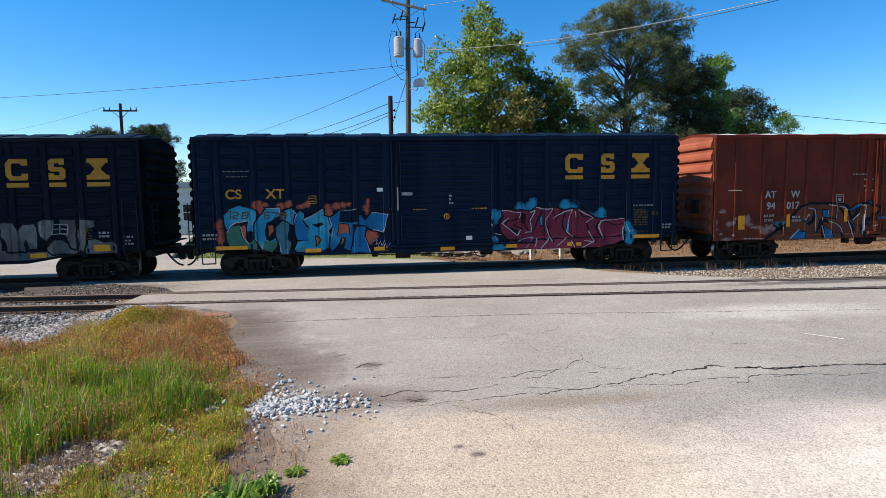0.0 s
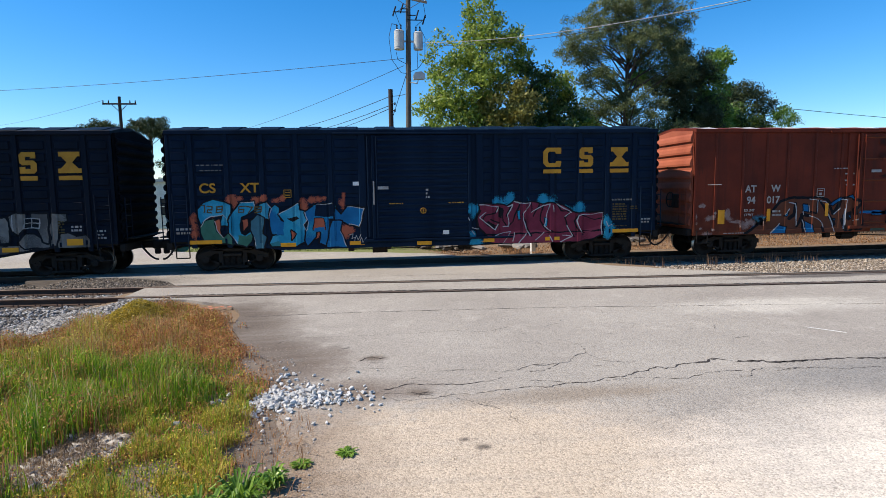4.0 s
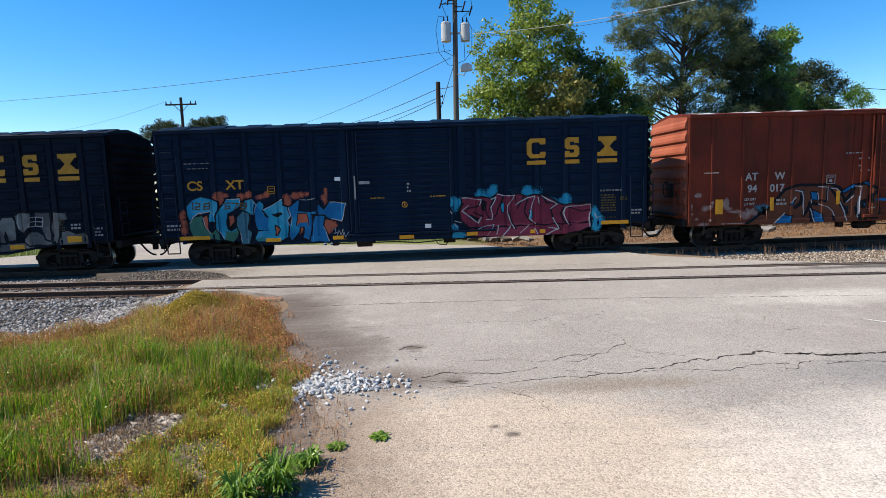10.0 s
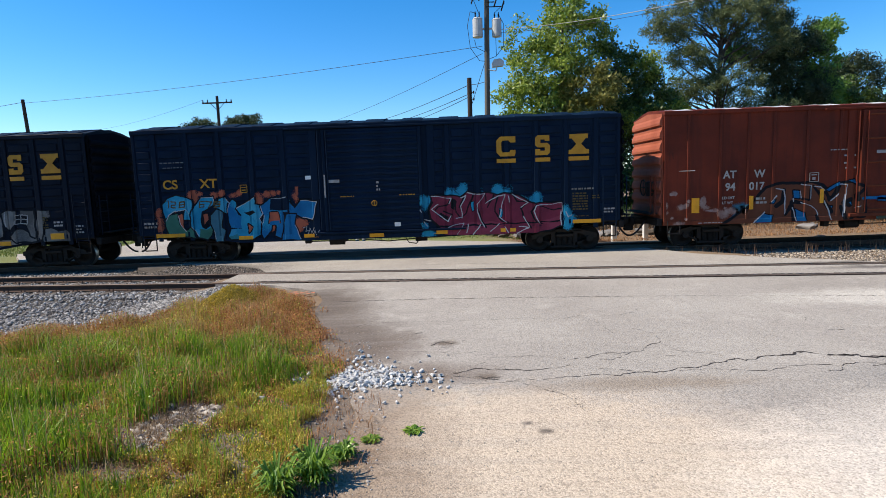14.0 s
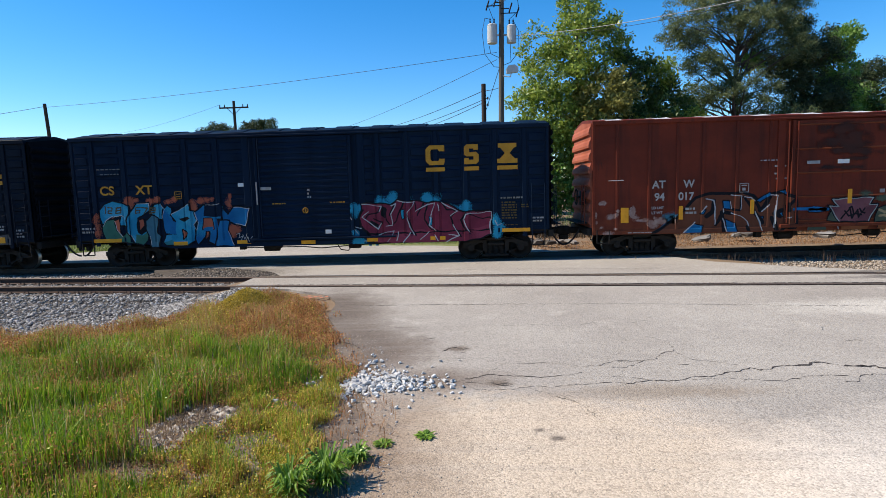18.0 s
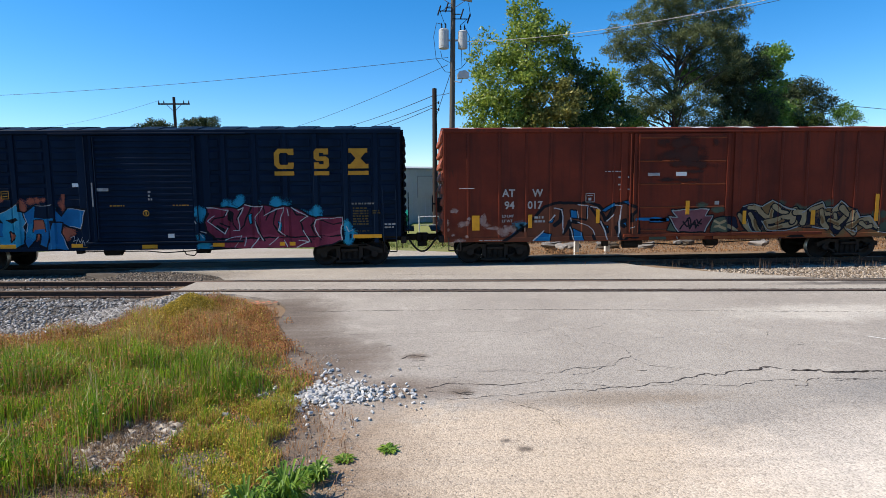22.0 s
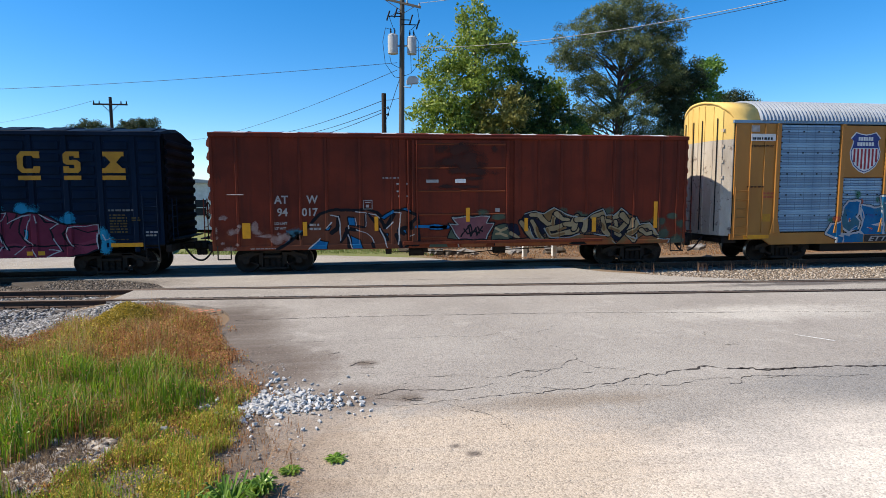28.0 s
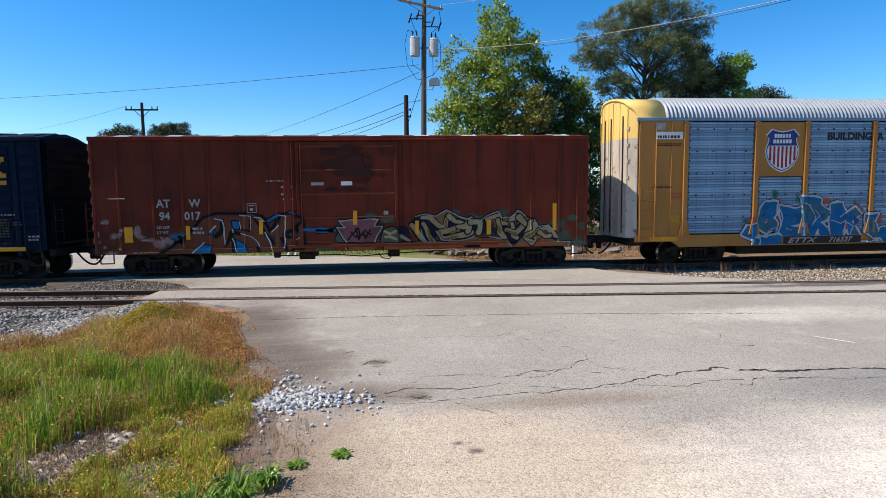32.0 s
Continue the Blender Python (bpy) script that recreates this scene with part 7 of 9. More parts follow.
for p in POSTS:
    bm = bmesh.new()
    box(bm, (-0.085, -HALF - 0.07, 1.08), (0.085, -HALF + 0.04, 4.98), 0.015)
    prism(bm, [(-0.085, 1.60), (0.085, 1.60), (0.2, 1.06), (-0.2, 1.06)], -HALF - 0.065, -HALF)
    d = mesh_of("side_post", bm, GREEN_CAR)
    part("side_post", d, None, rack, turn=pose(p - C3, 0, 0))
    part("side_post", d, None, rack, turn=FLIP @ pose(p - C3, 0, 0))


def screen_rib(width, t, proud, material):
    """One level pressed rib of a galvanised screen."""
    bm = bmesh.new()
    box(bm, (-width / 2, -HALF - proud, -t), (width / 2, -HALF + 0.01, t), min(t, proud) * 0.7)
    return mesh_of("screen_rib", bm, material)


def screen(a, b, z0, z1):
    """A galvanised screen: a sheet with groove shade in its colour, fine level ribs, some broad, and upright seams."""
    bm = bmesh.new()
    box(bm, (a, -HALF + 0.005, z0), (b, -HALF + 0.03, z1))
    sheet = mesh_of("screen", bm, PANEL_SHADE)
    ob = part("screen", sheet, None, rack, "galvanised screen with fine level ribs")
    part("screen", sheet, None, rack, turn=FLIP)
    n = int((z1 - z0) / 0.088)
    wide, thin = screen_rib(b - a - 0.06, 0.042, 0.020, PANEL_LIGHT), screen_rib(b - a - 0.06, 0.035, 0.013, PANEL_GREY)
    pale = screen_rib(b - a - 0.06, 0.035, 0.013, PANEL_LIGHT)
    for k in range(n):
        part("screen_rib", wide if k % 9 in (7, 8) else pale if k % 9 in (1, 4, 6) else thin, None, ob, turn=pose((a + b) / 2, 0, z0 + (k + 0.5) * (z1 - z0) / n))
    m = int((b - a) / 0.30)
    bm = bmesh.new()
    box(bm, (-0.006, -HALF - 0.0145, z0), (0.006, -HALF, z1))
    seam = mesh_of("seam", bm, PANEL_SHADE)
    for k in range(1, m):
        part("seam", seam, None, ob, turn=pose(a + k * (b - a) / m, 0, 0))


def bolts(a, b, z0, z1):
    bm = bmesh.new()
    k = 0
    z = z0 + 0.58
    while z < z1 - 0.1:
        for j in range(4):
            x = a + (j + 0.5) * (b - a) / 4
            box(bm, (x - 0.022, -HALF - 0.035, z - 0.022), (x + 0.022, -HALF - 0.01, z + 0.022))
        z += 0.75
    for side in (a + 0.04, b - 0.04):
        z = z0 + 0.1
        while z < z1:
            box(bm, (side - 0.02, -HALF - 0.03, z - 0.02), (side + 0.02, -HALF, z + 0.02))
            z += 0.22
    return bm


edges = sorted(POSTS)
for a, b in zip(edges, edges[1:]):
    lo, hi = a - C3 + 0.10, b - C3 - 0.10
    top = 3.05 if a == 33.93 else 4.94
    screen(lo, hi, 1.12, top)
    tagged(part("bolt_row", bolts(lo, hi, 1.12, top), UNDER, rack), "rows of dark bolt heads", kind="stuff")
bm = bmesh.new()
box(bm, (33.93 - C3 + 0.09, -HALF - 0.01, 3.07), (35.78 - C3 - 0.09, -HALF + 0.04, 4.94), 0.01)
part("sign_panel", bm, GREEN_CAR, rack)


def shield(scale):
    u = [(0.0, -0.78), (0.22, -0.70), (0.46, -0.52), (0.60, -0.25), (0.63, 0.02), (0.53, 0.30), (0.52, 0.42), (0.62, 0.50), (0.42, 0.72), (0.2, 0.66), (0.0, 0.63)]
    return [(34.87 - C3 + x * scale, 3.99 + z * scale) for x, z in u + [(-x, z) for x, z in u[-2:0:-1]]]


flat(rack, "shield", shield(1.0), WHITE, 0.012, "shield emblem with red and white stripes under a blue top")
flat(rack, "shield_rim", shield(0.945), NAVY, 0.017)
low = [p for p in shield(0.90) if p[1] < 4.05]
turn_at = max(i for i, p in enumerate(low) if p[0] > 34.87 - C3)
flat(rack, "shield_field", low[:turn_at + 1] + [(34.87 - C3 + 0.51, 4.13), (34.87 - C3 - 0.51, 4.13)] + low[turn_at + 1:], WHITE, 0.022)
for k in range(7):
    x = 34.87 - C3 - 0.45 + k * 0.15
    drop = 3.36 + 0.40 * (abs(x - (34.87 - C3)) / 0.55) ** 2
    flat(rack, "stripe", [(x - 0.037, drop), (x + 0.037, drop), (x + 0.037, 4.11), (x - 0.037, 4.11)], SIGNRED, 0.027)
for z, w in ((4.40, 0.62), (4.21, 0.70)):
    bm = bmesh.new()
    for k in range(6):
        x = 34.87 - C3 - w / 2 + k * w / 6
        box(bm, (x, -HALF - 0.032, z), (x + w / 6 - 0.03, -HALF - 0.02, z + 0.13))
    part("sign_bars", bm, WHITE, rack)
lettering("slogan", "BUILDING", 0.26, BLACK, rack, (36.52 - C3, -HALF - 0.028, 4.33), UPRIGHT, 0, 1.05)
lettering("slogan", "A", 0.26, BLACK, rack, (38.42 - C3, -HALF - 0.028, 4.31), UPRIGHT)
plate(rack, "number_board", 35.05 - C3, 0.70, 2.95, 0.26, BLACK, 0.022)
lettering("reporting_mark", "ETTX", 0.18, GREYWHITE, rack, (35.2 - C3, -HALF - 0.032, 0.74), UPRIGHT, 0.35, 1.7)
lettering("reporting_mark", "716537", 0.18, GREYWHITE, rack, (36.75 - C3, -HALF - 0.032, 0.74), UPRIGHT, 0.35, 1.15)
plate(rack, "sticker", 30.28 - C3, 4.36, 0.95, 0.25, WHITE, 0.036, "white sign with dark bars")
small_writing(rack, 30.33 - C3, 4.40, 0.85, 0.16, 1, BLACK, 0.041, 31)
plate(rack, "sticker", 30.28 - C3, 4.68, 0.32, 0.22, GREYWHITE, 0.036)
small_writing(rack, 30.32 - C3, 4.14, 0.85, 0.10, 2, UNDER, 0.036, 32)
small_writing(rack, 30.2 - C3, 2.72, 0.7, 0.08, 1, SMUDGE, 0.036, 33)
small_writing(rack, 30.85 - C3, 2.35, 0.4, 0.25, 2, S_CORAL, 0.036, 34)
plate(rack, "sticker", 30.85 - C3, 1.50, 0.32, 0.28, YELLOW, 0.036)
reflectors(rack, [(30.15 - C3, 0.89, 1.0, 0.13), (34.55 - C3, 0.68, 0.45, 0.11), (38.5 - C3, 0.70, 0.5, 0.11), (44 - C3, 0.68, 0.5, 0.11)], 0.022)
bm = bmesh.new()
box(bm, (-H3 + 3.9, -1.2, 0.34), (H3 - 3.9, 1.2, 0.98), 0.02)
part("centre_sill", bm, UNDER, rack)


def rack_depth(x):
    return 0.072 if any(abs(x + C3 - p) < 0.085 for p in POSTS) else 0.026


def blue_letters(px, pz):
    kind, fill, line, mist = sprayer(px, pz, C3, 13)
    mist(6, 34.68, 2.43, 0.12, 0.12)
    mist(6, 33.60, 1.53, 0.13, 0.08)
    mist(5, 33.85, 1.55, 0.15, 0.08)
    mist(6, 35.50, 2.22, 0.09, 0.13)
    mist(5, 36.61, 2.21, 0.13, 0.09)
    mist(5, 37.81, 1.99, 0.09, 0.15)
    mist(6, 37.69, 2.16, 0.09, 0.09)
    mist(5, 38.67, 1.58, 0.11, 0.18)
    mist(5, 34.84, 2.20, 0.07, 0.11)
    mist(5, 37.96, 1.89, 0.08, 0.11)
    line(4, 0.098, [(33.66, 1.36), (34.01, 1.43), (34.09, 1.02), (33.93, 0.94), (34.17, 0.87), (34.11, 0.61), (33.87, 0.61), (33.92, 0.88), (33.49, 1.03), (33.66, 1.36)])
    line(4, 0.098, [(34.31, 2.19), (34.77, 2.18), (34.72, 1.74), (34.63, 1.63), (34.81, 1.46), (34.75, 1.23), (34.40, 1.11), (34.11, 1.25), (34.06, 1.58), (34.15, 1.93), (34.31, 2.19)])
    line(4, 0.098, [(34.88, 2.07), (35.38, 1.93), (35.70, 1.99), (35.73, 1.44), (35.28, 1.33), (35.74, 1.28), (35.76, 0.91), (35.15, 0.85), (34.88, 1.13), (34.97, 1.52), (34.86, 1.76), (34.88, 2.07)])
    line(4, 0.098, [(35.64, 2.35), (36.14, 2.34), (36.40, 2.25), (36.41, 2.05), (36.78, 1.84), (36.68, 1.56), (36.41, 1.43), (36.70, 1.23), (36.86, 0.96), (36.43, 0.94), (36.34, 1.23), (36.21, 0.90), (35.85, 0.97), (35.70, 2.06), (35.64, 2.35)])
    line(4, 0.098, [(36.80, 2.07), (37.22, 2.14), (37.39, 1.73), (37.74, 1.96), (37.94, 1.72), (37.62, 1.45), (37.96, 0.98), (37.59, 0.87), (37.42, 1.30), (37.29, 0.92), (36.86, 0.96), (36.76, 1.36), (36.80, 2.07)])
    line(4, 0.098, [(38.13, 1.67), (38.63, 1.71), (38.50, 1.44), (38.77, 0.85), (38.46, 0.86), (38.16, 1.07), (38.13, 1.67)])
    line(4, 0.098, [(38.73, 1.21), (39.17, 1.30), (39.51, 1.16), (39.51, 0.65), (38.92, 0.66), (38.68, 0.94), (38.73, 1.21)])
    line(4, 0.098, [(38.62, 0.73), (38.48, 0.57), (38.04, 0.54), (37.60, 0.68), (38.62, 0.73)])
    line(4, 0.098, [(34.19, 0.95), (34.78, 1.01), (34.77, 0.61), (34.20, 0.62), (34.19, 0.95)])
    line(4, 0.098, [(34.78, 1.04), (35.36, 0.93), (35.59, 0.58), (34.73, 0.59), (34.78, 1.04)])
    line(0, 0.075, [(33.66, 1.36), (34.01, 1.43), (34.09, 1.02), (33.93, 0.94), (34.17, 0.87), (34.11, 0.61), (33.87, 0.61), (33.92, 0.88), (33.49, 1.03), (33.66, 1.36)])
    line(0, 0.075, [(34.31, 2.19), (34.77, 2.18), (34.72, 1.74), (34.63, 1.63), (34.81, 1.46), (34.75, 1.23), (34.40, 1.11), (34.11, 1.25), (34.06, 1.58), (34.15, 1.93), (34.31, 2.19)])
    line(0, 0.075, [(34.88, 2.07), (35.38, 1.93), (35.70, 1.99), (35.73, 1.44), (35.28, 1.33), (35.74, 1.28), (35.76, 0.91), (35.15, 0.85), (34.88, 1.13), (34.97, 1.52), (34.86, 1.76), (34.88, 2.07)])
    line(0, 0.075, [(35.64, 2.35), (36.14, 2.34), (36.40, 2.25), (36.41, 2.05), (36.78, 1.84), (36.68, 1.56), (36.41, 1.43), (36.70, 1.23), (36.86, 0.96), (36.43, 0.94), (36.34, 1.23), (36.21, 0.90), (35.85, 0.97), (35.70, 2.06), (35.64, 2.35)])
    line(0, 0.075, [(36.80, 2.07), (37.22, 2.14), (37.39, 1.73), (37.74, 1.96), (37.94, 1.72), (37.62, 1.45), (37.96, 0.98), (37.59, 0.87), (37.42, 1.30), (37.29, 0.92), (36.86, 0.96), (36.76, 1.36), (36.80, 2.07)])
    line(0, 0.075, [(38.13, 1.67), (38.63, 1.71), (38.50, 1.44), (38.77, 0.85), (38.46, 0.86), (38.16, 1.07), (38.13, 1.67)])
    line(0, 0.075, [(38.73, 1.21), (39.17, 1.30), (39.51, 1.16), (39.51, 0.65), (38.92, 0.66), (38.68, 0.94), (38.73, 1.21)])
    line(0, 0.075, [(38.62, 0.73), (38.48, 0.57), (38.04, 0.54), (37.60, 0.68), (38.62, 0.73)])
    line(0, 0.075, [(34.19, 0.95), (34.78, 1.01), (34.77, 0.61), (34.20, 0.62), (34.19, 0.95)])
    line(0, 0.075, [(34.78, 1.04), (35.36, 0.93), (35.59, 0.58), (34.73, 0.59), (34.78, 1.04)])
    fill(1, [(33.66, 1.36), (34.01, 1.43), (34.09, 1.02), (33.93, 0.94), (34.17, 0.87), (34.11, 0.61), (33.87, 0.61), (33.92, 0.88), (33.49, 1.03)], 2)
    fill(1, [(34.31, 2.19), (34.77, 2.18), (34.72, 1.74), (34.63, 1.63), (34.81, 1.46), (34.75, 1.23), (34.40, 1.11), (34.11, 1.25), (34.06, 1.58), (34.15, 1.93)], 2)
    fill(1, [(34.88, 2.07), (35.38, 1.93), (35.70, 1.99), (35.73, 1.44), (35.28, 1.33), (35.74, 1.28), (35.76, 0.91), (35.15, 0.85), (34.88, 1.13), (34.97, 1.52), (34.86, 1.76)], 2)
    fill(1, [(35.64, 2.35), (36.14, 2.34), (36.40, 2.25), (36.41, 2.05), (36.78, 1.84), (36.68, 1.56), (36.41, 1.43), (36.70, 1.23), (36.86, 0.96), (36.43, 0.94), (36.34, 1.23), (36.21, 0.90), (35.85, 0.97), (35.70, 2.06)], 2)
    fill(1, [(36.80, 2.07), (37.22, 2.14), (37.39, 1.73), (37.74, 1.96), (37.94, 1.72), (37.62, 1.45), (37.96, 0.98), (37.59, 0.87), (37.42, 1.30), (37.29, 0.92), (36.86, 0.96), (36.76, 1.36)], 2)
    fill(1, [(38.13, 1.67), (38.63, 1.71), (38.50, 1.44), (38.77, 0.85), (38.46, 0.86), (38.16, 1.07)], 2)
    fill(1, [(38.73, 1.21), (39.17, 1.30), (39.51, 1.16), (39.51, 0.65), (38.92, 0.66), (38.68, 0.94)], 2)
    fill(1, [(38.62, 0.73), (38.48, 0.57), (38.04, 0.54), (37.60, 0.68)], 2)
    fill(1, [(34.19, 0.95), (34.78, 1.01), (34.77, 0.61), (34.20, 0.62)], 2)
    fill(1, [(34.78, 1.04), (35.36, 0.93), (35.59, 0.58), (34.73, 0.59)], 2)
    fill(3, [(34.22, 1.85), (34.61, 1.74), (34.41, 1.48), (34.26, 1.61)], 1)
    fill(3, [(35.10, 1.73), (35.46, 1.70), (35.33, 1.50)], 1)
    fill(3, [(35.82, 1.59), (36.05, 1.32), (35.92, 1.12)], 1)
    fill(3, [(35.12, 1.30), (35.42, 1.13), (35.21, 1.00)], 1)
    fill(3, [(36.95, 1.91), (37.24, 1.77), (37.04, 1.57)], 1)
    fill(3, [(37.68, 1.69), (37.91, 1.49), (37.71, 1.29)], 1)
    fill(3, [(38.29, 1.35), (38.57, 1.41), (38.45, 1.01)], 1)
    fill(3, [(34.63, 1.34), (34.78, 1.14), (34.50, 1.15)], 1)
    fill(3, [(36.39, 1.71), (36.60, 1.78), (36.50, 1.51)], 1)
    fill(3, [(36.98, 1.30), (37.28, 1.16), (37.07, 1.00)], 1)
    line(0, 0.02, [(34.41, 1.58), (34.35, 1.47), (34.44, 1.51)])
    line(0, 0.02, [(35.76, 2.12), (36.01, 2.05), (36.25, 1.58), (36.12, 1.37)])
    line(0, 0.02, [(36.20, 1.88), (36.39, 1.65), (36.22, 1.48)])
    line(0, 0.02, [(35.13, 1.23), (35.34, 1.16)])
    line(0, 0.02, [(36.83, 1.51), (37.19, 1.40), (37.40, 1.50), (37.32, 1.10)])
    line(0, 0.02, [(37.41, 1.42), (37.67, 1.29), (37.58, 0.96)])
    line(0, 0.02, [(34.46, 1.15), (34.70, 1.28)])
    line(0, 0.02, [(37.18, 1.64), (37.39, 1.80)])
    line(0, 0.02, [(35.66, 1.92), (35.80, 1.32), (35.78, 0.99)])
    line(0, 0.02, [(34.82, 2.07), (35.00, 1.60), (34.86, 1.14), (35.07, 0.94)])
    line(0, 0.02, [(38.12, 1.62), (38.08, 1.08)])
    line(0, 0.02, [(34.08, 1.02), (34.43, 0.95)])
    line(5, 0.03, [(35.20, 1.21), (35.34, 1.18)])
    line(5, 0.03, [(37.40, 1.36), (37.44, 1.19)])
    line(5, 0.03, [(34.39, 1.56), (34.41, 1.48)])
    put(kind, (pz < 0.98) & (px + C3 > 35.0) & (px + C3 < 38.0), -1)
    return kind


painting(rack, "graffiti", "blue and slate graffiti letters with white rims", (33.1 - C3, 0.69, 40.2 - C3, 2.75), rack_depth, blue_letters, [S_WHITE, S_BLUE, S_SLATE, NAVY, S_LINE, S_CORAL, S_GREEN])

# ---- beyond the tracks ----
POLE_WOOD = surface("weathered_pole_wood", (0.13, 0.115, 0.095), (0.08, 0.07, 0.058), 3, 0.85, 0, 0.4, 25, (3, 3, 0.2))
DARK_WOOD = surface("creosoted_pole_wood", (0.055, 0.036, 0.028), (0.035, 0.024, 0.02), 3, 0.85, 0, 0.4, 25, (3, 3, 0.2))
TANK_GREY = surface("pale_grey_tank", (0.52, 0.53, 0.53), (0.42, 0.43, 0.43), 2, 0.5, 0, 0.03, 40)
WIRE = surface("black_cable", (0.02, 0.02, 0.022), (0.03, 0.03, 0.03), 3, 0.6)
PALE_WIRE = surface("bare_aluminium_cable", (0.35, 0.34, 0.32), (0.25, 0.24, 0.23), 3, 0.5, 0.5)


def cable(p, q, sag, r, material=None, n=22):
    p, q = Vector(p), Vector(q)
    pts = [p.lerp(q, k / n) - Vector((0, 0, sag * 4 * (k / n) * (1 - k / n))) for k in range(n + 1)]
    side = (q - p).cross(Vector((0, 0, 1))).normalized()
    up = side.cross(q - p).normalized()
    v = [c + side * (r * math.cos(j * 1.2566)) + up * (r * math.sin(j * 1.2566)) for c in pts for j in range(5)]
    f = [(5 * k + j, 5 * k + (j + 1) % 5, 5 * k + 5 + (j + 1) % 5, 5 * k + 5 + j) for k in range(n) for j in range(5)]
    return tagged(new("overhead_cable", from_arrays("overhead_cable", v, f, [material or WIRE], None, True)), "thin dark overhead cable between poles", "cable", "overhead cables")


# the big pole with two transformers and a lamp
pole = thing("utility_pole", (2.62, 39, -0.3), "weathered wooden utility pole with two grey transformers and a lamp", "utility pole", "utility poles")


def P(x, z, y=0.0):
    return (x - 2.62, y, z + 0.3)


bm = bmesh.new()
rod(bm, P(2.52, -0.3), P(2.80, 16.6), 0.215, 0.15, 14)
part("post", bm, POLE_WOOD, pole)
bm = bmesh.new()
a, b = Vector(P(1.05, 15.65, 0.5)), Vector(P(3.95, 14.75, -0.55))
d = (b - a).normalized()
m4 = Matrix.Translation((a + b) / 2) @ d.to_track_quat("X", "Z").to_matrix().to_4x4()
made = bmesh.ops.create_cube(bm, size=1)["verts"]
for v in made:
    v.co = m4 @ Vector((v.co.x * (b - a).length, v.co.y * 0.10, v.co.z * 0.14))
rod(bm, P(2.75, 14.6, -0.15), P(1.7, 15.35, 0.2), 0.02)
rod(bm, P(2.75, 14.4, -0.15), P(3.5, 14.8, -0.4), 0.02)
part("crossarm", bm, POLE_WOOD, pole)
for u in (0.03, 0.25, 0.70, 0.97):
    c = a.lerp(b, u)
    bm = bmesh.new()
    for k in range(3):
        rod(bm, c + Vector((0, 0, 0.07 + k * 0.07)), c + Vector((0, 0, 0.12 + k * 0.07)), 0.07 - k * 0.012, n=10)
    part("insulator", bm, TANK_GREY, pole)
for x0, z0, z1, r in ((2.12, 11.85, 13.0, 0.33), (3.38, 11.85, 12.9, 0.31)):
    bm = bmesh.new()
    rod(bm, P(x0, z0, -0.1), P(x0, z1, -0.1), r, n=20)
    rod(bm, P(x0, z1, -0.1), P(x0, z1 + 0.09, -0.1), r * 1.04, r * 0.8, 20)
    rod(bm, P(x0, z0 + 0.12, -0.1), P(x0, z0 + 0.17, -0.1), r * 1.03, n=20)
    box(bm, P(min(x0, 2.66), z0 + 0.5, -0.06), P(max(x0, 2.66), z0 + 0.6, 0.06))
    t = part("transformer", bm, TANK_GREY, pole, "pale grey transformer can")
    for dx in (-0.13, 0.13):
        bm = bmesh.new()
        for k in range(4):
            rod(bm, P(x0 + dx, z1 + 0.08 + k * 0.09, -0.1), P(x0 + dx, z1 + 0.13 + k * 0.09, -0.1), 0.055, n=8)
        rod(bm, P(x0 + dx, z1, -0.1), P(x0 + dx, z1 + 0.5, -0.1), 0.025, n=6)
        part("bushing", bm, TRUCK_MAT, t)
for x, z in ((1.75, 14.0), (2.25, 14.2), (3.25, 13.8), (3.7, 13.5)):
    bm = bmesh.new()
    rod(bm, P(x, z, -0.2), P(x + 0.18, z + 0.55, -0.25), 0.05, n=8)
    box(bm, P(x - 0.04, z - 0.05, -0.26), P(x + 0.04, z + 0.05, -0.14))
    box(bm, P(min(x, 2.7), z + 0.22, -0.16), P(max(x, 2.7), z + 0.27, -0.1))
    part("cutout_fuse", bm, TRUCK_MAT, pole)
bm = bmesh.new()
rod(bm, P(2.7, 9.75, -0.1), P(3.25, 9.62, -0.3), 0.035)
rod(bm, P(3.25, 9.62, -0.3), P(3.35, 9.95, -0.3), 0.03)
prism(bm, [(0.38, 10.15), (1.12, 10.2), (1.16, 10.5), (0.9, 10.68), (0.5, 10.62), (0.36, 10.4)], -0.5, -0.12)
part("street_light", bm, TANK_GREY, pole, "pale grey box-shaped lamp on a short arm")
bm = bmesh.new()
for pts in ([P(2.05, 13.4, -0.1), P(1.65, 13.5, -0.1), P(1.45, 12.6, -0.1), P(1.6, 11.2, -0.1), P(2.2, 10.35, -0.1), P(2.6, 10.3, -0.1)],
            [P(3.5, 13.3, -0.1), P(3.85, 12.6, -0.1), P(3.8, 11.2, -0.1), P(3.3, 10.6, -0.1), P(2.75, 10.4, -0.1)],
            [P(3.3, 11.8, -0.1), P(3.32, 10.65, -0.1)], [P(2.2, 13.4, -0.1), P(1.9, 14.2, -0.1), P(2.6, 14.6, -0.1)], [P(3.3, 13.4, -0.1), P(3.9, 13.9, -0.2), P(3.75, 14.7, -0.4)],
            [P(1.9, 11.7, -0.1), P(2.0, 11.2, -0.1), P(2.6, 10.9, -0.1)]):
    pipe(bm, pts, 0.018, 5)
part("jumper_wire", bm, WIRE, pole)

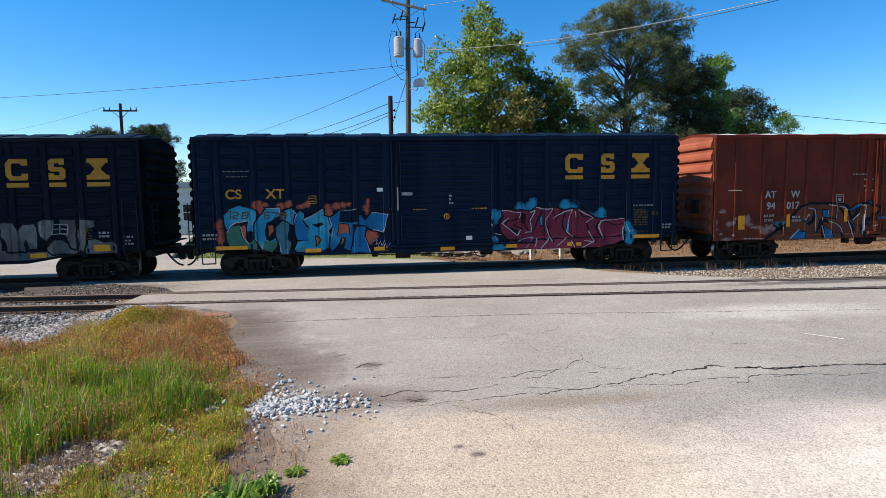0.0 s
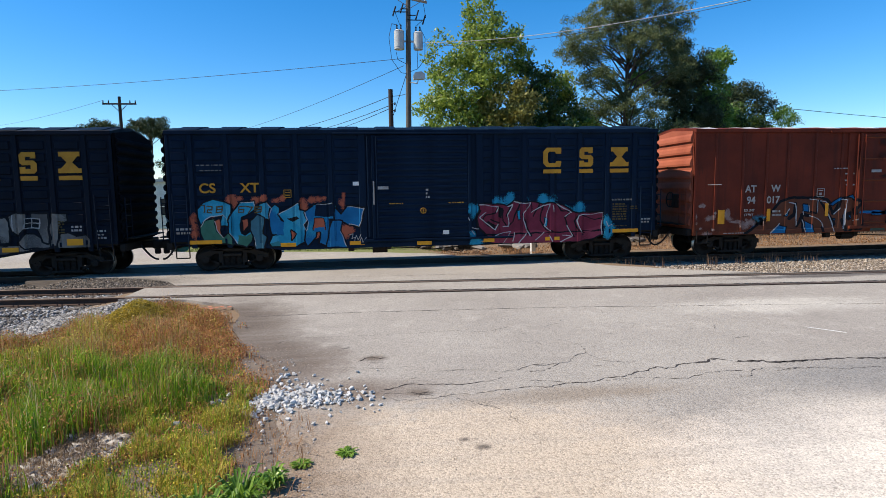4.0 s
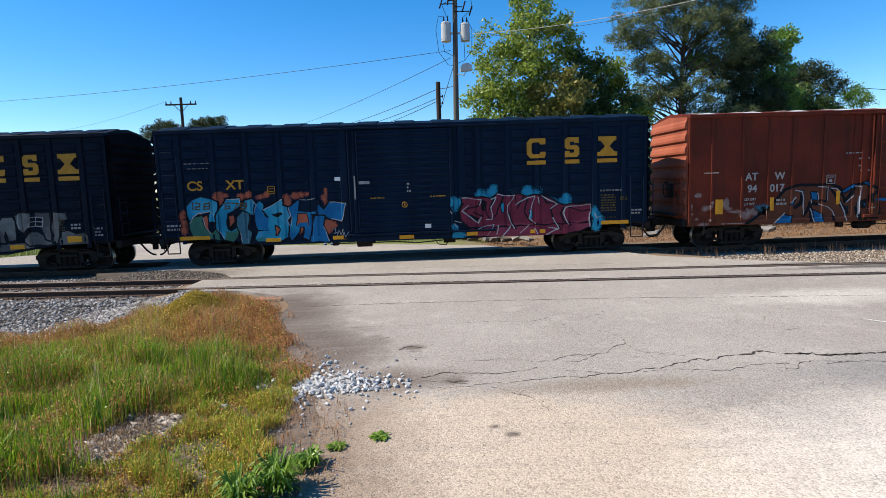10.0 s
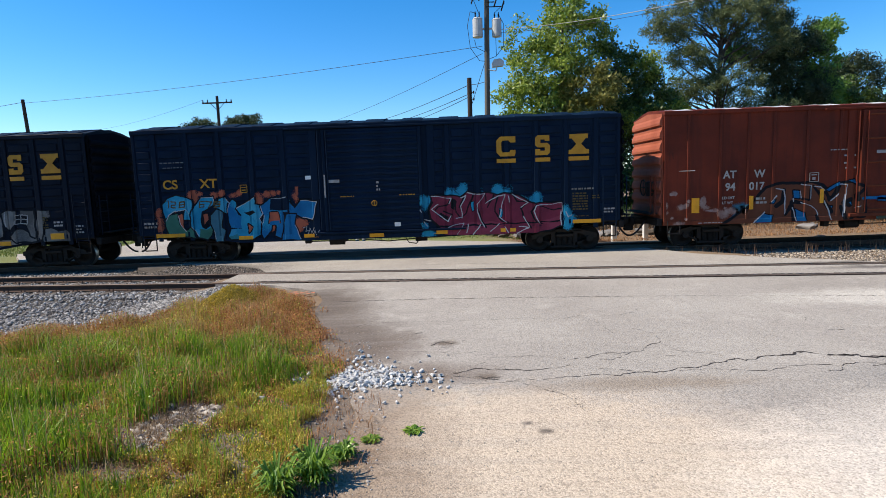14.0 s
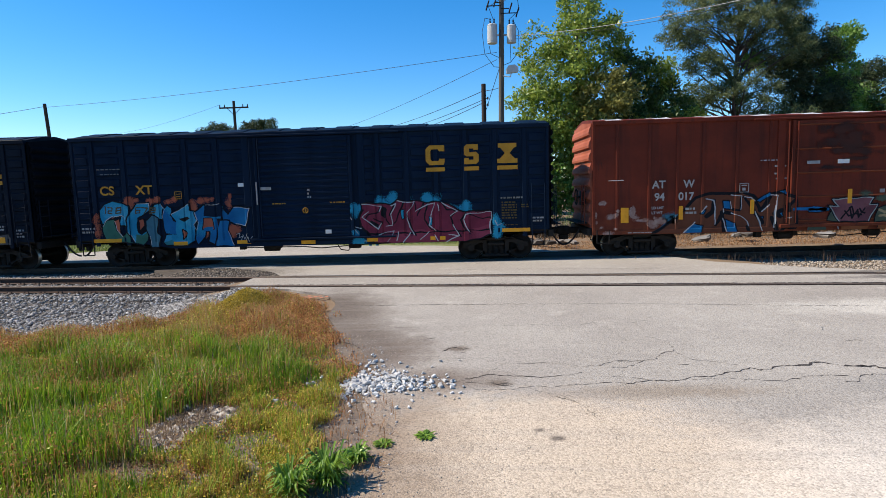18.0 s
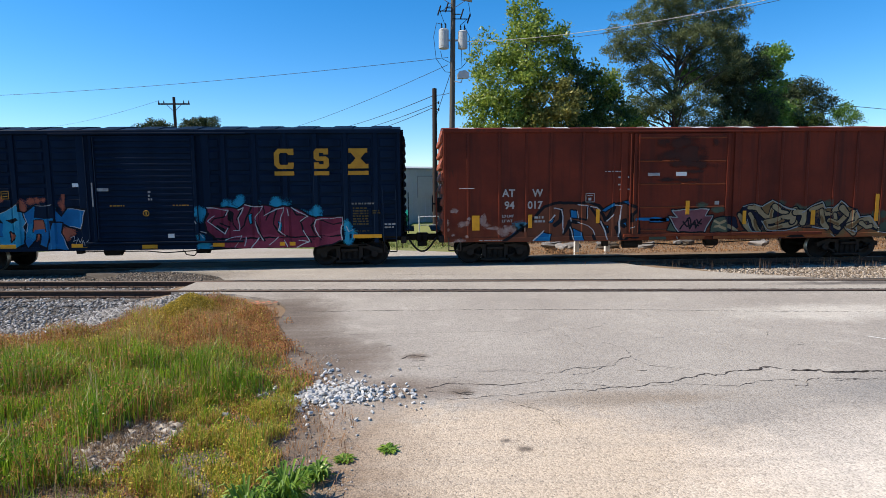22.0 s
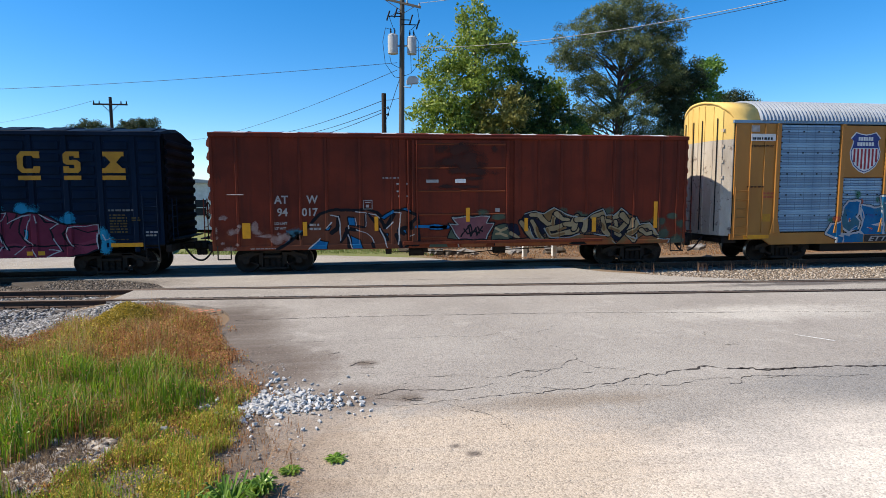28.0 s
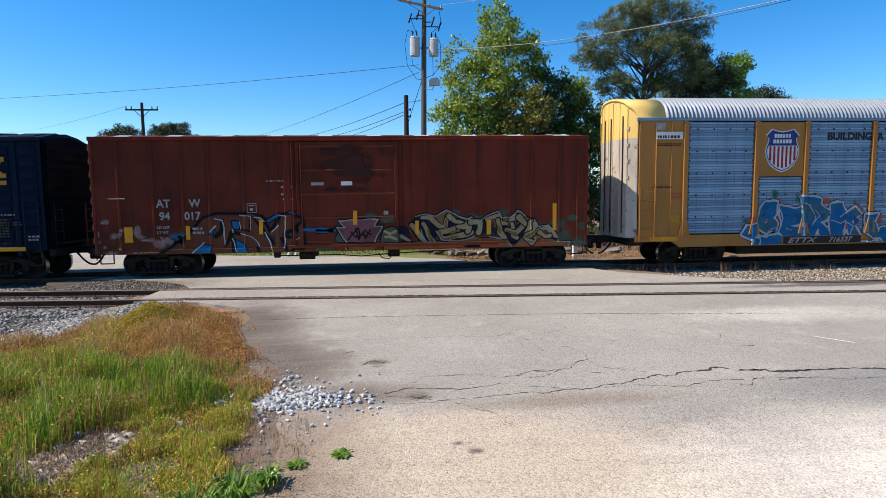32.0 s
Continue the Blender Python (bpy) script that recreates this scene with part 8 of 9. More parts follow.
# the dark stub pole before it, the far pole with a crossarm, the leaning pole on the far left
bm = bmesh.new()
rod(bm, (0, 0, 0), (0.03, 0, 9.75), 0.19, 0.155, 12)
stub = thing("utility_pole", (1.48, 40, -0.3), "short dark creosoted wooden pole", "utility pole", "utility poles")
part("post", bm, DARK_WOOD, stub)
for z in (8.3, 8.75):
    bm = bmesh.new()
    rod(bm, (0.0, -0.2, z), (0.35, -0.2, z), 0.03)
    rod(bm, (0.3, -0.2, z - 0.08), (0.3, -0.2, z + 0.1), 0.05)
    part("bracket", bm, TRUCK_MAT, stub)
farp = thing("utility_pole", (-20.8, 52, -0.3), "distant wooden utility pole with one crossarm", "utility pole", "utility poles")
bm = bmesh.new()
rod(bm, (0, 0, 0), (-0.02, 0, 11.1), 0.18, 0.12, 10)
part("post", bm, DARK_WOOD, farp)
bm = bmesh.new()
box(bm, (-1.35, -0.16, 10.42), (1.35, -0.06, 10.55), 0.01)
rod(bm, (-0.6, -0.1, 10.42), (0, -0.1, 9.8), 0.025)
rod(bm, (0.6, -0.1, 10.42), (0, -0.1, 9.8), 0.025)
part("crossarm", bm, DARK_WOOD, farp)
for x in (-1.28, -0.85, 0.85, 1.28):
    bm = bmesh.new()
    rod(bm, (x, -0.11, 10.54), (x, -0.11, 10.78), 0.06, 0.035)
    part("insulator", bm, TRUCK_MAT, farp)
leanp = thing("utility_pole", (-43.2, 59, -0.3), "plain dark wooden pole carrying one cable", "utility pole", "utility poles")
bm = bmesh.new()
rod(bm, (0.1, 0, 0), (-0.55, 0, 12.6), 0.21, 0.16, 10)
part("post", bm, DARK_WOOD, leanp)
cable((-43.6, 59, 11.95), (2.4, 39, 11.3), 0.35, 0.017)
cable((2.4, 39.1, 10.85), (-31.0, 110, 12.6), 0.9, 0.018)
cable((-43.6, 59, 12.05), (-90, 70, 12.5), 1.0, 0.025)
cable((-22.1, 52, 10.5), (-70, 110, 14.5), 0.6, 0.012)
for k, (z, x2, z2) in enumerate(((9.0, -6.6, 8.9), (8.4, -5.6, 8.6), (8.2, -4.6, 8.4))):
    cable((1.5, 40, z), (x2 * 1.9, 82, z2 + 1.9), 0.35, 0.024)
cable((1.5, 40, 9.0), (2.55, 39, 9.0), 0.05, 0.02)
cable((2.6, 38.95, 10.4), (1.62, 39.95, 7.6), 0.0, 0.02)
cable((3.6, 38.9, 12.3), (17.2, 20.0, 10.1), 0.55, 0.018, PALE_WIRE)
cable((3.6, 38.9, 12.1), (17.2, 20.1, 10.05), 0.60, 0.012)
cable((3.9, 38.4, 15.0), (24, 24, 15.8), 0.6, 0.016, PALE_WIRE)
cable((1.1, 39.5, 15.9), (-20, 26, 17.5), 0.6, 0.016, PALE_WIRE)
cable((40, 58, 11.3), (82, 62, 9.2), 0.3, 0.03)

# --- trees ---
BARK = surface("rough_grey_bark", (0.10, 0.08, 0.065), (0.055, 0.045, 0.038), 3, 0.9, 0, 0.8, 20, (2, 2, 0.4))
LEAF_LIGHT = leaf_material("light_green_leaves", (0.11, 0.19, 0.022), (0.43, 0.50, 0.09), 0.4, 0.45)
LEAF_DARK = leaf_material("dark_green_leaves", (0.028, 0.065, 0.016), (0.14, 0.20, 0.035), 0.45, 0.35)
LEAF_MID = leaf_material("fresh_green_leaves", (0.08, 0.19, 0.03), (0.26, 0.42, 0.08), 0.45, 0.45)
LEAF_RUST = leaf_material("yellow_brown_leaves", (0.18, 0.18, 0.04), (0.42, 0.38, 0.09), 0.6, 0.4)
NEEDLE = leaf_material("pine_needles", (0.055, 0.09, 0.03), (0.22, 0.245, 0.09), 0.6, 0.3)
NEEDLE_DARK = leaf_material("dark_pine_needles", (0.022, 0.045, 0.016), (0.075, 0.10, 0.032), 0.6, 0.25)


def leaves(clumps, per, spread, size, seed, slim=0.55, droop=0.0):
    """Leaf blades, each one folded quad, gathered round the clumps' centres."""
    r = np.random.RandomState(seed)
    c = np.repeat(np.asarray(clumps), per, 0)
    n = len(c)
    g = r.normal(0, 1, (n, 3))
    g /= np.linalg.norm(g, axis=1)[:, None] + 1e-6
    c = c + g * (spread * r.rand(n)[:, None] ** 0.6) * np.array([1, 1, 0.75])
    u = r.normal(0, 1, (n, 3)) + np.array([0, 0, -droop])
    u /= np.linalg.norm(u, axis=1)[:, None]
    w = np.cross(u, r.normal(0, 1, (n, 3)))
    w /= np.linalg.norm(w, axis=1)[:, None]
    k = np.cross(u, w)
    s = size * r.uniform(0.6, 1.3, (n, 1))
    a, b = c - u * s, c + u * s
    l, q = c + w * s * slim + k * s * 0.18, c - w * s * slim + k * s * 0.18
    v = np.stack([a, q, b, l], 1).reshape(-1, 3)
    return v, np.arange(4 * n).reshape(-1, 4)


def crown_points(blobs, count, seed, hollow=0.55):
    """Clump centres in a set of ellipsoids (x, y, z, rx, ry, rz), mostly near their skins."""
    r = np.random.RandomState(seed)
    vol = np.array([b[3] * b[4] * b[5] for b in blobs]) ** 0.75
    pick = r.choice(len(blobs), count, p=vol / vol.sum())
    d = r.normal(0, 1, (count, 3))
    d /= np.linalg.norm(d, axis=1)[:, None]
    rad = hollow + (1 - hollow) * r.rand(count) ** 0.7
    rad *= 1 + 0.16 * r.normal(0, 1, count)
    b = np.array(blobs)[pick]
    return b[:, :3] + d * rad[:, None] * b[:, 3:]


def tree(label, base, height, trunk_r, blobs, clumps, per, spread, size, material, seed, limbs=26, slim=0.55, extra=None, lean=(0, 0), hollow=0.55, category="tree"):
    x, y = base
    ob = thing("tree", (x, y, -0.3), label, category, "trees behind the tracks")
    r = random.Random(seed)
    pts = crown_points(blobs, clumps, seed, hollow)
    bm = bmesh.new()
    spine = [Vector((lean[0] * u ** 1.5 + 0.12 * math.sin(u * 7 + seed), lean[1] * u + 0.1 * math.cos(u * 6 + seed), u * height)) for u in [k / 9 for k in range(10)]]
    for k in range(9):
        rod(bm, spine[k], spine[k + 1], trunk_r * (1 - k / 10), trunk_r * (1 - (k + 1) / 10), 9, False)
    for k in range(limbs):
        p = pts[r.randrange(len(pts))] - np.array([x, y, -0.3])
        tip = Vector(p)
        h = max(0.12, min(0.95, tip.z / height - r.uniform(0.05, 0.22)))
        i = min(8, int(h * 9))
        root = spine[i].lerp(spine[i + 1], h * 9 - i)
        mid = root.lerp(tip, 0.5) + Vector((r.uniform(-0.3, 0.3), r.uniform(-0.3, 0.3), r.uniform(0.0, 0.5)))
        rr = trunk_r * 0.32 * (1 - h * 0.6)
        rod(bm, root, mid, rr, rr * 0.65, 6, False)
        rod(bm, mid, tip, rr * 0.65, rr * 0.2, 5, False)
    part("trunk", bm, BARK, ob)
    off = np.array([x, y, -0.3])
    v, f = leaves(pts - off, per, spread, size, seed, slim)
    part("crown", from_arrays("crown", v, f, [material]), None, ob)
    if extra:
        blobs2, n2, mat2 = extra
        v, f = leaves(crown_points(blobs2, n2, seed + 5, hollow) - off, per, spread, size, seed + 6, slim)
        part("crown", from_arrays("crown", v, f, [mat2]), None, ob)
    return ob


tree("tall light-green broadleaf tree with drooping leaves", (8.6, 44), 16.5, 0.26,
     [(8.9, 44, 15.6, 1.5, 1.5, 2.0), (9.0, 44, 12.8, 2.4, 2.2, 2.4), (7.6, 43.5, 10.4, 3.0, 2.4, 2.6), (6.3, 43, 7.6, 2.6, 2.0, 2.6), (6.6, 43, 4.6, 2.9, 2.0, 3.0), (5.2, 42.8, 12.5, 0.9, 0.9, 1.6), (8.4, 43, 5.6, 2.6, 2, 3.2), (11.4, 44, 13.4, 1.0, 1.0, 1.8)],
     620, 46, 0.72, 0.145, LEAF_LIGHT, 3, 40, 0.5, ([(10.5, 42.8, 9.0, 2.3, 1.6, 1.5), (9.4, 42.5, 7.2, 1.6, 1.2, 1.2)], 130, LEAF_RUST))
tree("dense dark-green broadleaf tree", (13.0, 45), 12.5, 0.25,
     [(12.6, 45.5, 11.0, 1.9, 1.8, 2.0), (14.2, 46, 9.3, 2.6, 2.2, 2.6), (15.8, 46, 7.6, 2.4, 2.2, 2.2), (13.2, 45, 6.6, 3.2, 2.2, 2.8), (16.5, 46, 4.0, 3.2, 2.2, 3.4), (11.5, 45.5, 4.2, 3.0, 2.2, 3.4)],
     560, 46, 0.72, 0.15, LEAF_DARK, 5, 30, 0.5, ([(15.2, 44.5, 10.6, 1.0, 1.0, 0.9), (16.9, 44.5, 7.2, 1.4, 1.0, 0.8), (13.4, 43.4, 6.4, 1.8, 0.9, 0.6)], 70, LEAF_LIGHT))
tree("large pine with open needle tufts on dark limbs", (23.0, 50), 19.5, 0.42,
     [(19.0, 49.5, 14.6, 2.6, 2.2, 2.2), (21.2, 50, 17.4, 2.7, 2.4, 1.9), (24.2, 50, 18.8, 2.8, 2.4, 1.7), (27.0, 50, 17.4, 2.2, 2.0, 1.6), (24.0, 49, 15.2, 3.4, 2.4, 1.7), (20.4, 49, 11.9, 2.6, 2.0, 1.3), (26.6, 49.5, 13.2, 2.8, 2.2, 1.6), (23.0, 48.6, 9.6, 4.2, 2.2, 1.5), (18.9, 49.5, 8.6, 2.2, 2.0, 1.4), (25.5, 49, 7.0, 3.4, 2, 1.6)],
     900, 64, 0.60, 0.19, NEEDLE, 7, 90, 0.15, None, (0.5, 0), 0.35)
tree("dark pine beside a lighter tree", (29.6, 52), 16.0, 0.3,
     [(29.0, 52, 15.4, 1.7, 1.5, 1.6), (30.6, 52, 13.4, 2.3, 2.0, 1.8), (28.4, 51.5, 11.4, 2.6, 2.0, 1.9), (30.5, 51.5, 9.2, 3.2, 2.2, 2.0), (28.6, 51, 6.4, 3.4, 2.2, 2.4)],
     560, 66, 0.7, 0.19, NEEDLE_DARK, 9, 44, 0.18, None, (0, 0), 0.3)
tree("slim bright-green broadleaf tree", (33.0, 53), 15.0, 0.2,
     [(33.8, 53, 14.2, 1.3, 1.1, 1.7), (33.2, 53, 11.6, 1.9, 1.5, 1.8), (33.0, 52.5, 8.6, 2.0, 1.6, 2.0), (24.5, 50.5, 12.4, 1.0, 0.8, 0.8)],
     230, 46, 0.62, 0.15, LEAF_MID, 11, 22)
tree("round dark pine with bright saplings before it", (40.7, 60), 13.0, 0.3,
     [(38.7, 60, 11.6, 2.2, 2.0, 1.5), (41.2, 60, 12.6, 2.3, 2.0, 1.4), (43.4, 60, 11.2, 2.2, 2.0, 1.4), (40.2, 60, 9.0, 3.2, 2.2, 1.8), (43.2, 60, 8.0, 3.0, 2.0, 2.0)],
     330, 50, 0.75, 0.20, NEEDLE_DARK, 13, 40, 0.2, ([(38.2, 58.5, 9.2, 1.6, 1.2, 1.3), (45.4, 58.5, 10.0, 1.6, 1.2, 1.5), (41.2, 58.5, 7.4, 3.2, 1.4, 1.4)], 130, LEAF_MID), (0, 0), 0.3)
tree("dark tree on the edge of the wood", (38.0, 56), 11.0, 0.25,
     [(37.2, 56, 8.6, 3.0, 2.0, 2.4), (39.5, 56, 6.6, 3.4, 2.0, 2.6), (36.0, 55, 5.0, 3.2, 2.0, 2.8)],
     260, 46, 0.8, 0.19, LEAF_DARK, 15, 20, 0.5, ([(36.2, 55, 9.0, 1.4, 1.0, 1.2)], 40, LEAF_MID))
for bx, by, top, seed in ((-29.2, 82, 12.8, 21), (-35.8, 82, 12.2, 22)):
    w = 2.9 if bx > -32 else 2.6
    tree("distant dark flat-topped pine", (bx, by), top - 0.5, 0.3,
         [(bx, by, top - 0.7, w, 2, 0.75), (bx - 1.2, by, top - 1.6, w * 0.8, 2, 0.8), (bx + 1.6, by, top - 2.0, w * 0.7, 2, 0.9)], 150, 44, 0.55, 0.2, NEEDLE_DARK, seed, 30, 0.2, None, (0, 0), 0.2)
tree("small dark distant pine", (-20.2, 62), 7.0, 0.2, [(-20.2, 62, 5.6, 1.3, 1.2, 2.0), (-19.8, 62, 3.2, 1.6, 1.3, 2.0)], 90, 40, 0.5, 0.18, NEEDLE_DARK, 24, 20, 0.2, None, (0, 0), 0.2)


# undergrowth along the wood's edge, with a flowering shrub
def shrub(label, blobs, clumps, material, seed, size=0.13, extra=None):
    x, y = blobs[0][0], blobs[0][1]
    ob = thing("shrub", (x, y, -0.3), label, "shrub", "undergrowth along the wood")
    off = np.array([x, y, -0.3])
    pts = crown_points(blobs, clumps, seed, 0.5)
    r = random.Random(seed)
    bm = bmesh.new()
    for k in range(18):
        tip = Vector(pts[r.randrange(len(pts))] - off)
        rod(bm, (tip.x * 0.25, tip.y * 0.25, 0.1), tip, 0.04, 0.012, 5, False)
    part("stems", bm, BARK, ob)
    v, f = leaves(pts - off, 40, 0.62, size, seed)
    part("foliage", from_arrays("foliage", v, f, [material]), None, ob)
    if extra:
        v, f = leaves(crown_points(extra[0], extra[1], seed + 1, 0.8) - off, 10, 0.25, 0.06, seed + 2, 0.9)
        part("blossom", from_arrays("blossom", v, f, [extra[2]]), None, ob, "small white blossoms")


shrub("light-green shrub with white blossom", [(4.4, 42, 1.6, 1.8, 1.3, 1.9), (3.7, 41.5, 4.2, 1.1, 1.0, 2.2), (6.2, 42, 2.2, 1.8, 1.3, 2.3)], 210, LEAF_MID, 31, 0.12, ([(4.0, 40.9, 0.7, 1.3, 0.3, 0.6)], 70, WHITE))
for k, (bx, by, h) in enumerate(((9.5, 42, 2.8), (13.5, 43, 3.0), (18.5, 45, 3.4), (23, 46, 3.6), (27.5, 47, 3.8), (32, 49, 3.8), (37, 51, 3.6), (42, 54, 3.4), (48, 56, 4.0))):
    shrub("dense dark undergrowth at the wood's edge", [(bx, by, h * 0.5, 2.7, 1.4, h * 0.6), (bx + 1.6, by + 0.6, h * 0.7, 1.8, 1.2, h * 0.5)], 150, LEAF_DARK if k % 3 else LEAF_MID, 40 + k, 0.16)

# the pale metal building, turned a little, with a door and a wall lamp
SIDING = surface("pale_metal_siding", (0.60, 0.61, 0.61), (0.52, 0.53, 0.54), 0.6, 0.5, 0, 0.03, 30)
SIDING_DARK = surface("grey_trim", (0.40, 0.41, 0.42), (0.33, 0.34, 0.35), 1, 0.5)
shed = thing("metal_building", (-5.5, 44, -0.3), "low pale grey metal building with vertical siding", "building")
shed.rotation_euler.z = radians(28)
bm = bmesh.new()
box(bm, (0, 0.0, -0.7), (16, 12, 4.5))
part("wall", bm, SIDING, shed)
bm = bmesh.new()
for k in range(40):
    box(bm, (0.1 + k * 0.4, -0.03, 0.1), (0.16 + k * 0.4, 0.01, 4.4))
for k in range(30):
    box(bm, (-0.03, 0.1 + k * 0.4, 0.1), (0.01, 0.16 + k * 0.4, 4.4))
part("siding_rib", bm, SIDING, shed)
bm = bmesh.new()
prism(bm, [(-0.1, 4.48), (12.1, 4.48), (12.1, 4.6), (6, 5.0), (-0.1, 4.6)], -0.2, 16.2, "x")
part("roof", bm, SIDING_DARK, shed)
bm = bmesh.new()
box(bm, (-0.05, -0.05, -0.7), (0.15, 0.15, 4.5), 0.01)
part("corner_trim", bm, SIDING_DARK, shed)
bm = bmesh.new()
box(bm, (6.6, -0.06, 2.3), (8.0, 0.02, 3.9), 0.01)
part("hatch", bm, SIDING, shed, "pale hatch door in the wall")
bm = bmesh.new()
for a2, b2 in (((6.52, -0.08, 2.2), (6.6, 0, 3.98)), ((8.0, -0.08, 2.2), (8.08, 0, 3.98)), ((6.52, -0.08, 3.9), (8.08, 0, 3.98))):
    box(bm, a2, b2)
part("hatch_frame", bm, SIDING_DARK, shed)
bm = bmesh.new()
box(bm, (10.5, -0.3, 2.7), (10.8, 0.0, 2.95), 0.03)
part("wall_lamp", bm, TRUCK_MAT, shed)
white_house = thing("white_building", (-18.2, 50, -0.3), "small white building with dark windows", "building")
bm = bmesh.new()
box(bm, (0, 0, 0), (6.0, 8, 3.9))
part("wall", bm, WHITE, white_house)
bm = bmesh.new()
prism(bm, [(-0.3, 3.88), (6.3, 3.88), (6.3, 4.0), (3, 4.4), (-0.3, 4.0)], -0.3, 8.3)
part("roof", bm, SIDING_DARK, white_house)
GLASS_DARK = surface("dark_window_glass", (0.02, 0.025, 0.03), (0.03, 0.035, 0.04), 2, 0.15)
for x in (0.8, 2.6, 4.3):
    bm = bmesh.new()
    box(bm, (x, -0.03, 1.2), (x + 0.9, 0.03, 2.5))
    w = part("window", bm, GLASS_DARK, white_house)
    bm = bmesh.new()
    for a2, b2 in (((x - 0.06, -0.05, 1.14), (x, 0.0, 2.56)), ((x + 0.9, -0.05, 1.14), (x + 0.96, 0, 2.56)), ((x - 0.06, -0.05, 2.5), (x + 0.96, 0, 2.56)), ((x - 0.06, -0.07, 1.14), (x + 0.96, 0, 1.2)), ((x - 0.02, -0.045, 1.82), (x + 0.92, 0, 1.88))):
        box(bm, a2, b2)
    part("window_frame", bm, WHITE, w)

# green waste container, rail fence, parked car
GREEN_PAINT = surface("green_container_paint", (0.012, 0.20, 0.09), (0.010, 0.15, 0.065), 1.5, 0.35, 0, 0.05, 40)
bin_ = thing("waste_container", (-1.6, 34.0, -0.2), "bright green steel waste container with sloping lid", "waste container")
bm = bmesh.new()
prism(bm, [(-1.05, 0.15), (1.05, 0.15), (1.22, 1.0), (1.22, 1.2), (-1.22, 1.2), (-1.22, 1.0)], -0.7, 0.8)
part("body", bm, GREEN_PAINT, bin_)
bm = bmesh.new()
prism(bm, [(-0.75, 1.2), (0.85, 1.2), (0.85, 1.52), (-0.75, 1.25)], -1.24, 1.24, "x")
part("lid", bm, GREEN_PAINT, bin_)
bm = bmesh.new()
for x in (-0.9, -0.3, 0.3, 0.9):
    box(bm, (x - 0.05, -0.76, 0.2), (x + 0.05, -0.68, 1.2), 0.01)
box(bm, (-1.3, -0.76, 1.0), (1.3, -0.66, 1.1), 0.01)
part("stiffener", bm, GREEN_PAINT, bin_)
for x in (-0.8, 0.8):
    bm = bmesh.new()
    rod(bm, (x, -0.45, 0.1), (x, -0.35, 0.1), 0.1, n=12)
    part("caster", bm, BLACK, bin_)
fence = thing("pipe_fence", (0.3, 36, -0.3), "white pipe rail fence", "fence")
for k in range(5):
    bm = bmesh.new()
    rod(bm, (k * 1.1, 0, 0), (k * 1.1, 0, 1.2), 0.04)
    part("fence_post", bm, WHITE, fence)
for z in (0.6, 1.15):
    bm = bmesh.new()
    rod(bm, (0, 0, z), (4.4, 0, z), 0.03)
    part("fence_rail", bm, WHITE, fence)
CARPAINT = surface("silver_car_paint", (0.50, 0.53, 0.55), (0.46, 0.49, 0.51), 1, 0.25, 0.4, 0.0, 40)
auto = thing("car", (-4.2, 37.6, -0.80), "parked silver saloon car", "car")
auto.rotation_euler.z = radians(6)
bm = bmesh.new()
prism(bm, [(-2.2, 0.28), (2.2, 0.28), (2.25, 0.55), (2.15, 0.88), (1.35, 0.98), (-0.9, 0.98), (-2.0, 0.82), (-2.28, 0.6)], -0.86, 0.86)
bmesh.ops.bevel(bm, geom=list(bm.edges), offset=0.06, segments=2, affect="EDGES")
part("body", bm, CARPAINT, auto)
bm = bmesh.new()
prism(bm, [(-0.95, 0.96), (1.5, 0.96), (0.95, 1.40), (0.5, 1.46), (-0.1, 1.44)], -0.70, 0.70)
bmesh.ops.bevel(bm, geom=list(bm.edges), offset=0.05, segments=2, affect="EDGES")
cabin = part("cabin", bm, CARPAINT, auto)
for o in ([(-0.80, 1.0), (0.22, 1.0), (0.22, 1.38), (-0.12, 1.37)], [(0.30, 1.0), (1.30, 1.0), (0.88, 1.34), (0.42, 1.39), (0.30, 1.39)]):
    bm = bmesh.new()
    prism(bm, o, -0.712, 0.712)
    part("side_window", bm, GLASS_DARK, cabin)
for x in (-1.42, 1.42):
    for y in (-0.8, 0.8):
        bm = bmesh.new()
        rod(bm, (x, y - 0.1, 0.32), (x, y + 0.1, 0.32), 0.32, n=20)
        w = part("wheel", bm, BLACK, auto)
        bm = bmesh.new()
        rod(bm, (x, y - 0.108, 0.32), (x, y + 0.108, 0.32), 0.2, n=16)
        part("rim", bm, TANK_GREY, w)
for y in (-0.6, 0.6):
    bm = bmesh.new()
    box(bm, (-2.26, y - 0.18, 0.60), (-2.1, y + 0.18, 0.74), 0.02)
    part("headlight", bm, WHITE, auto)

# white marker posts beside the crossing
for x in (6.76, 8.06):
    post = thing("marker_post", (x, 23.5, -0.52), "short white-painted wooden marker post", "post", "marker posts at the crossing")
    bm = bmesh.new()
    box(bm, (-0.095, -0.095, 0), (0.095, 0.095, 1.0), 0.015)
    part("shaft", bm, WHITE, post)
    bm = bmesh.new()
    prism(bm, [(-0.1, 1.0), (0.1, 1.0), (0.06, 1.06), (-0.06, 1.06)], -0.1, 0.1)
    part("cap", bm, WHITE, post)

# two small blue and white objects on the verge, of unknown kind, given bottle shapes
for x in (-4.24, -3.93):
    bottle = thing("verge_object", (x, 25.2, -0.13), "small blue object of unknown kind with a white shoulder", "bottle", "litter on the verge")
    bm = bmesh.new()
    rod(bm, (0, 0, 0), (0, 0, 0.17), 0.075, n=12)
    part("base", bm, S_BLUE, bottle)
    bm = bmesh.new()
    rod(bm, (0, 0, 0.17), (0, 0, 0.27), 0.075, 0.04, 12)
    part("shoulder", bm, WHITE, bottle)

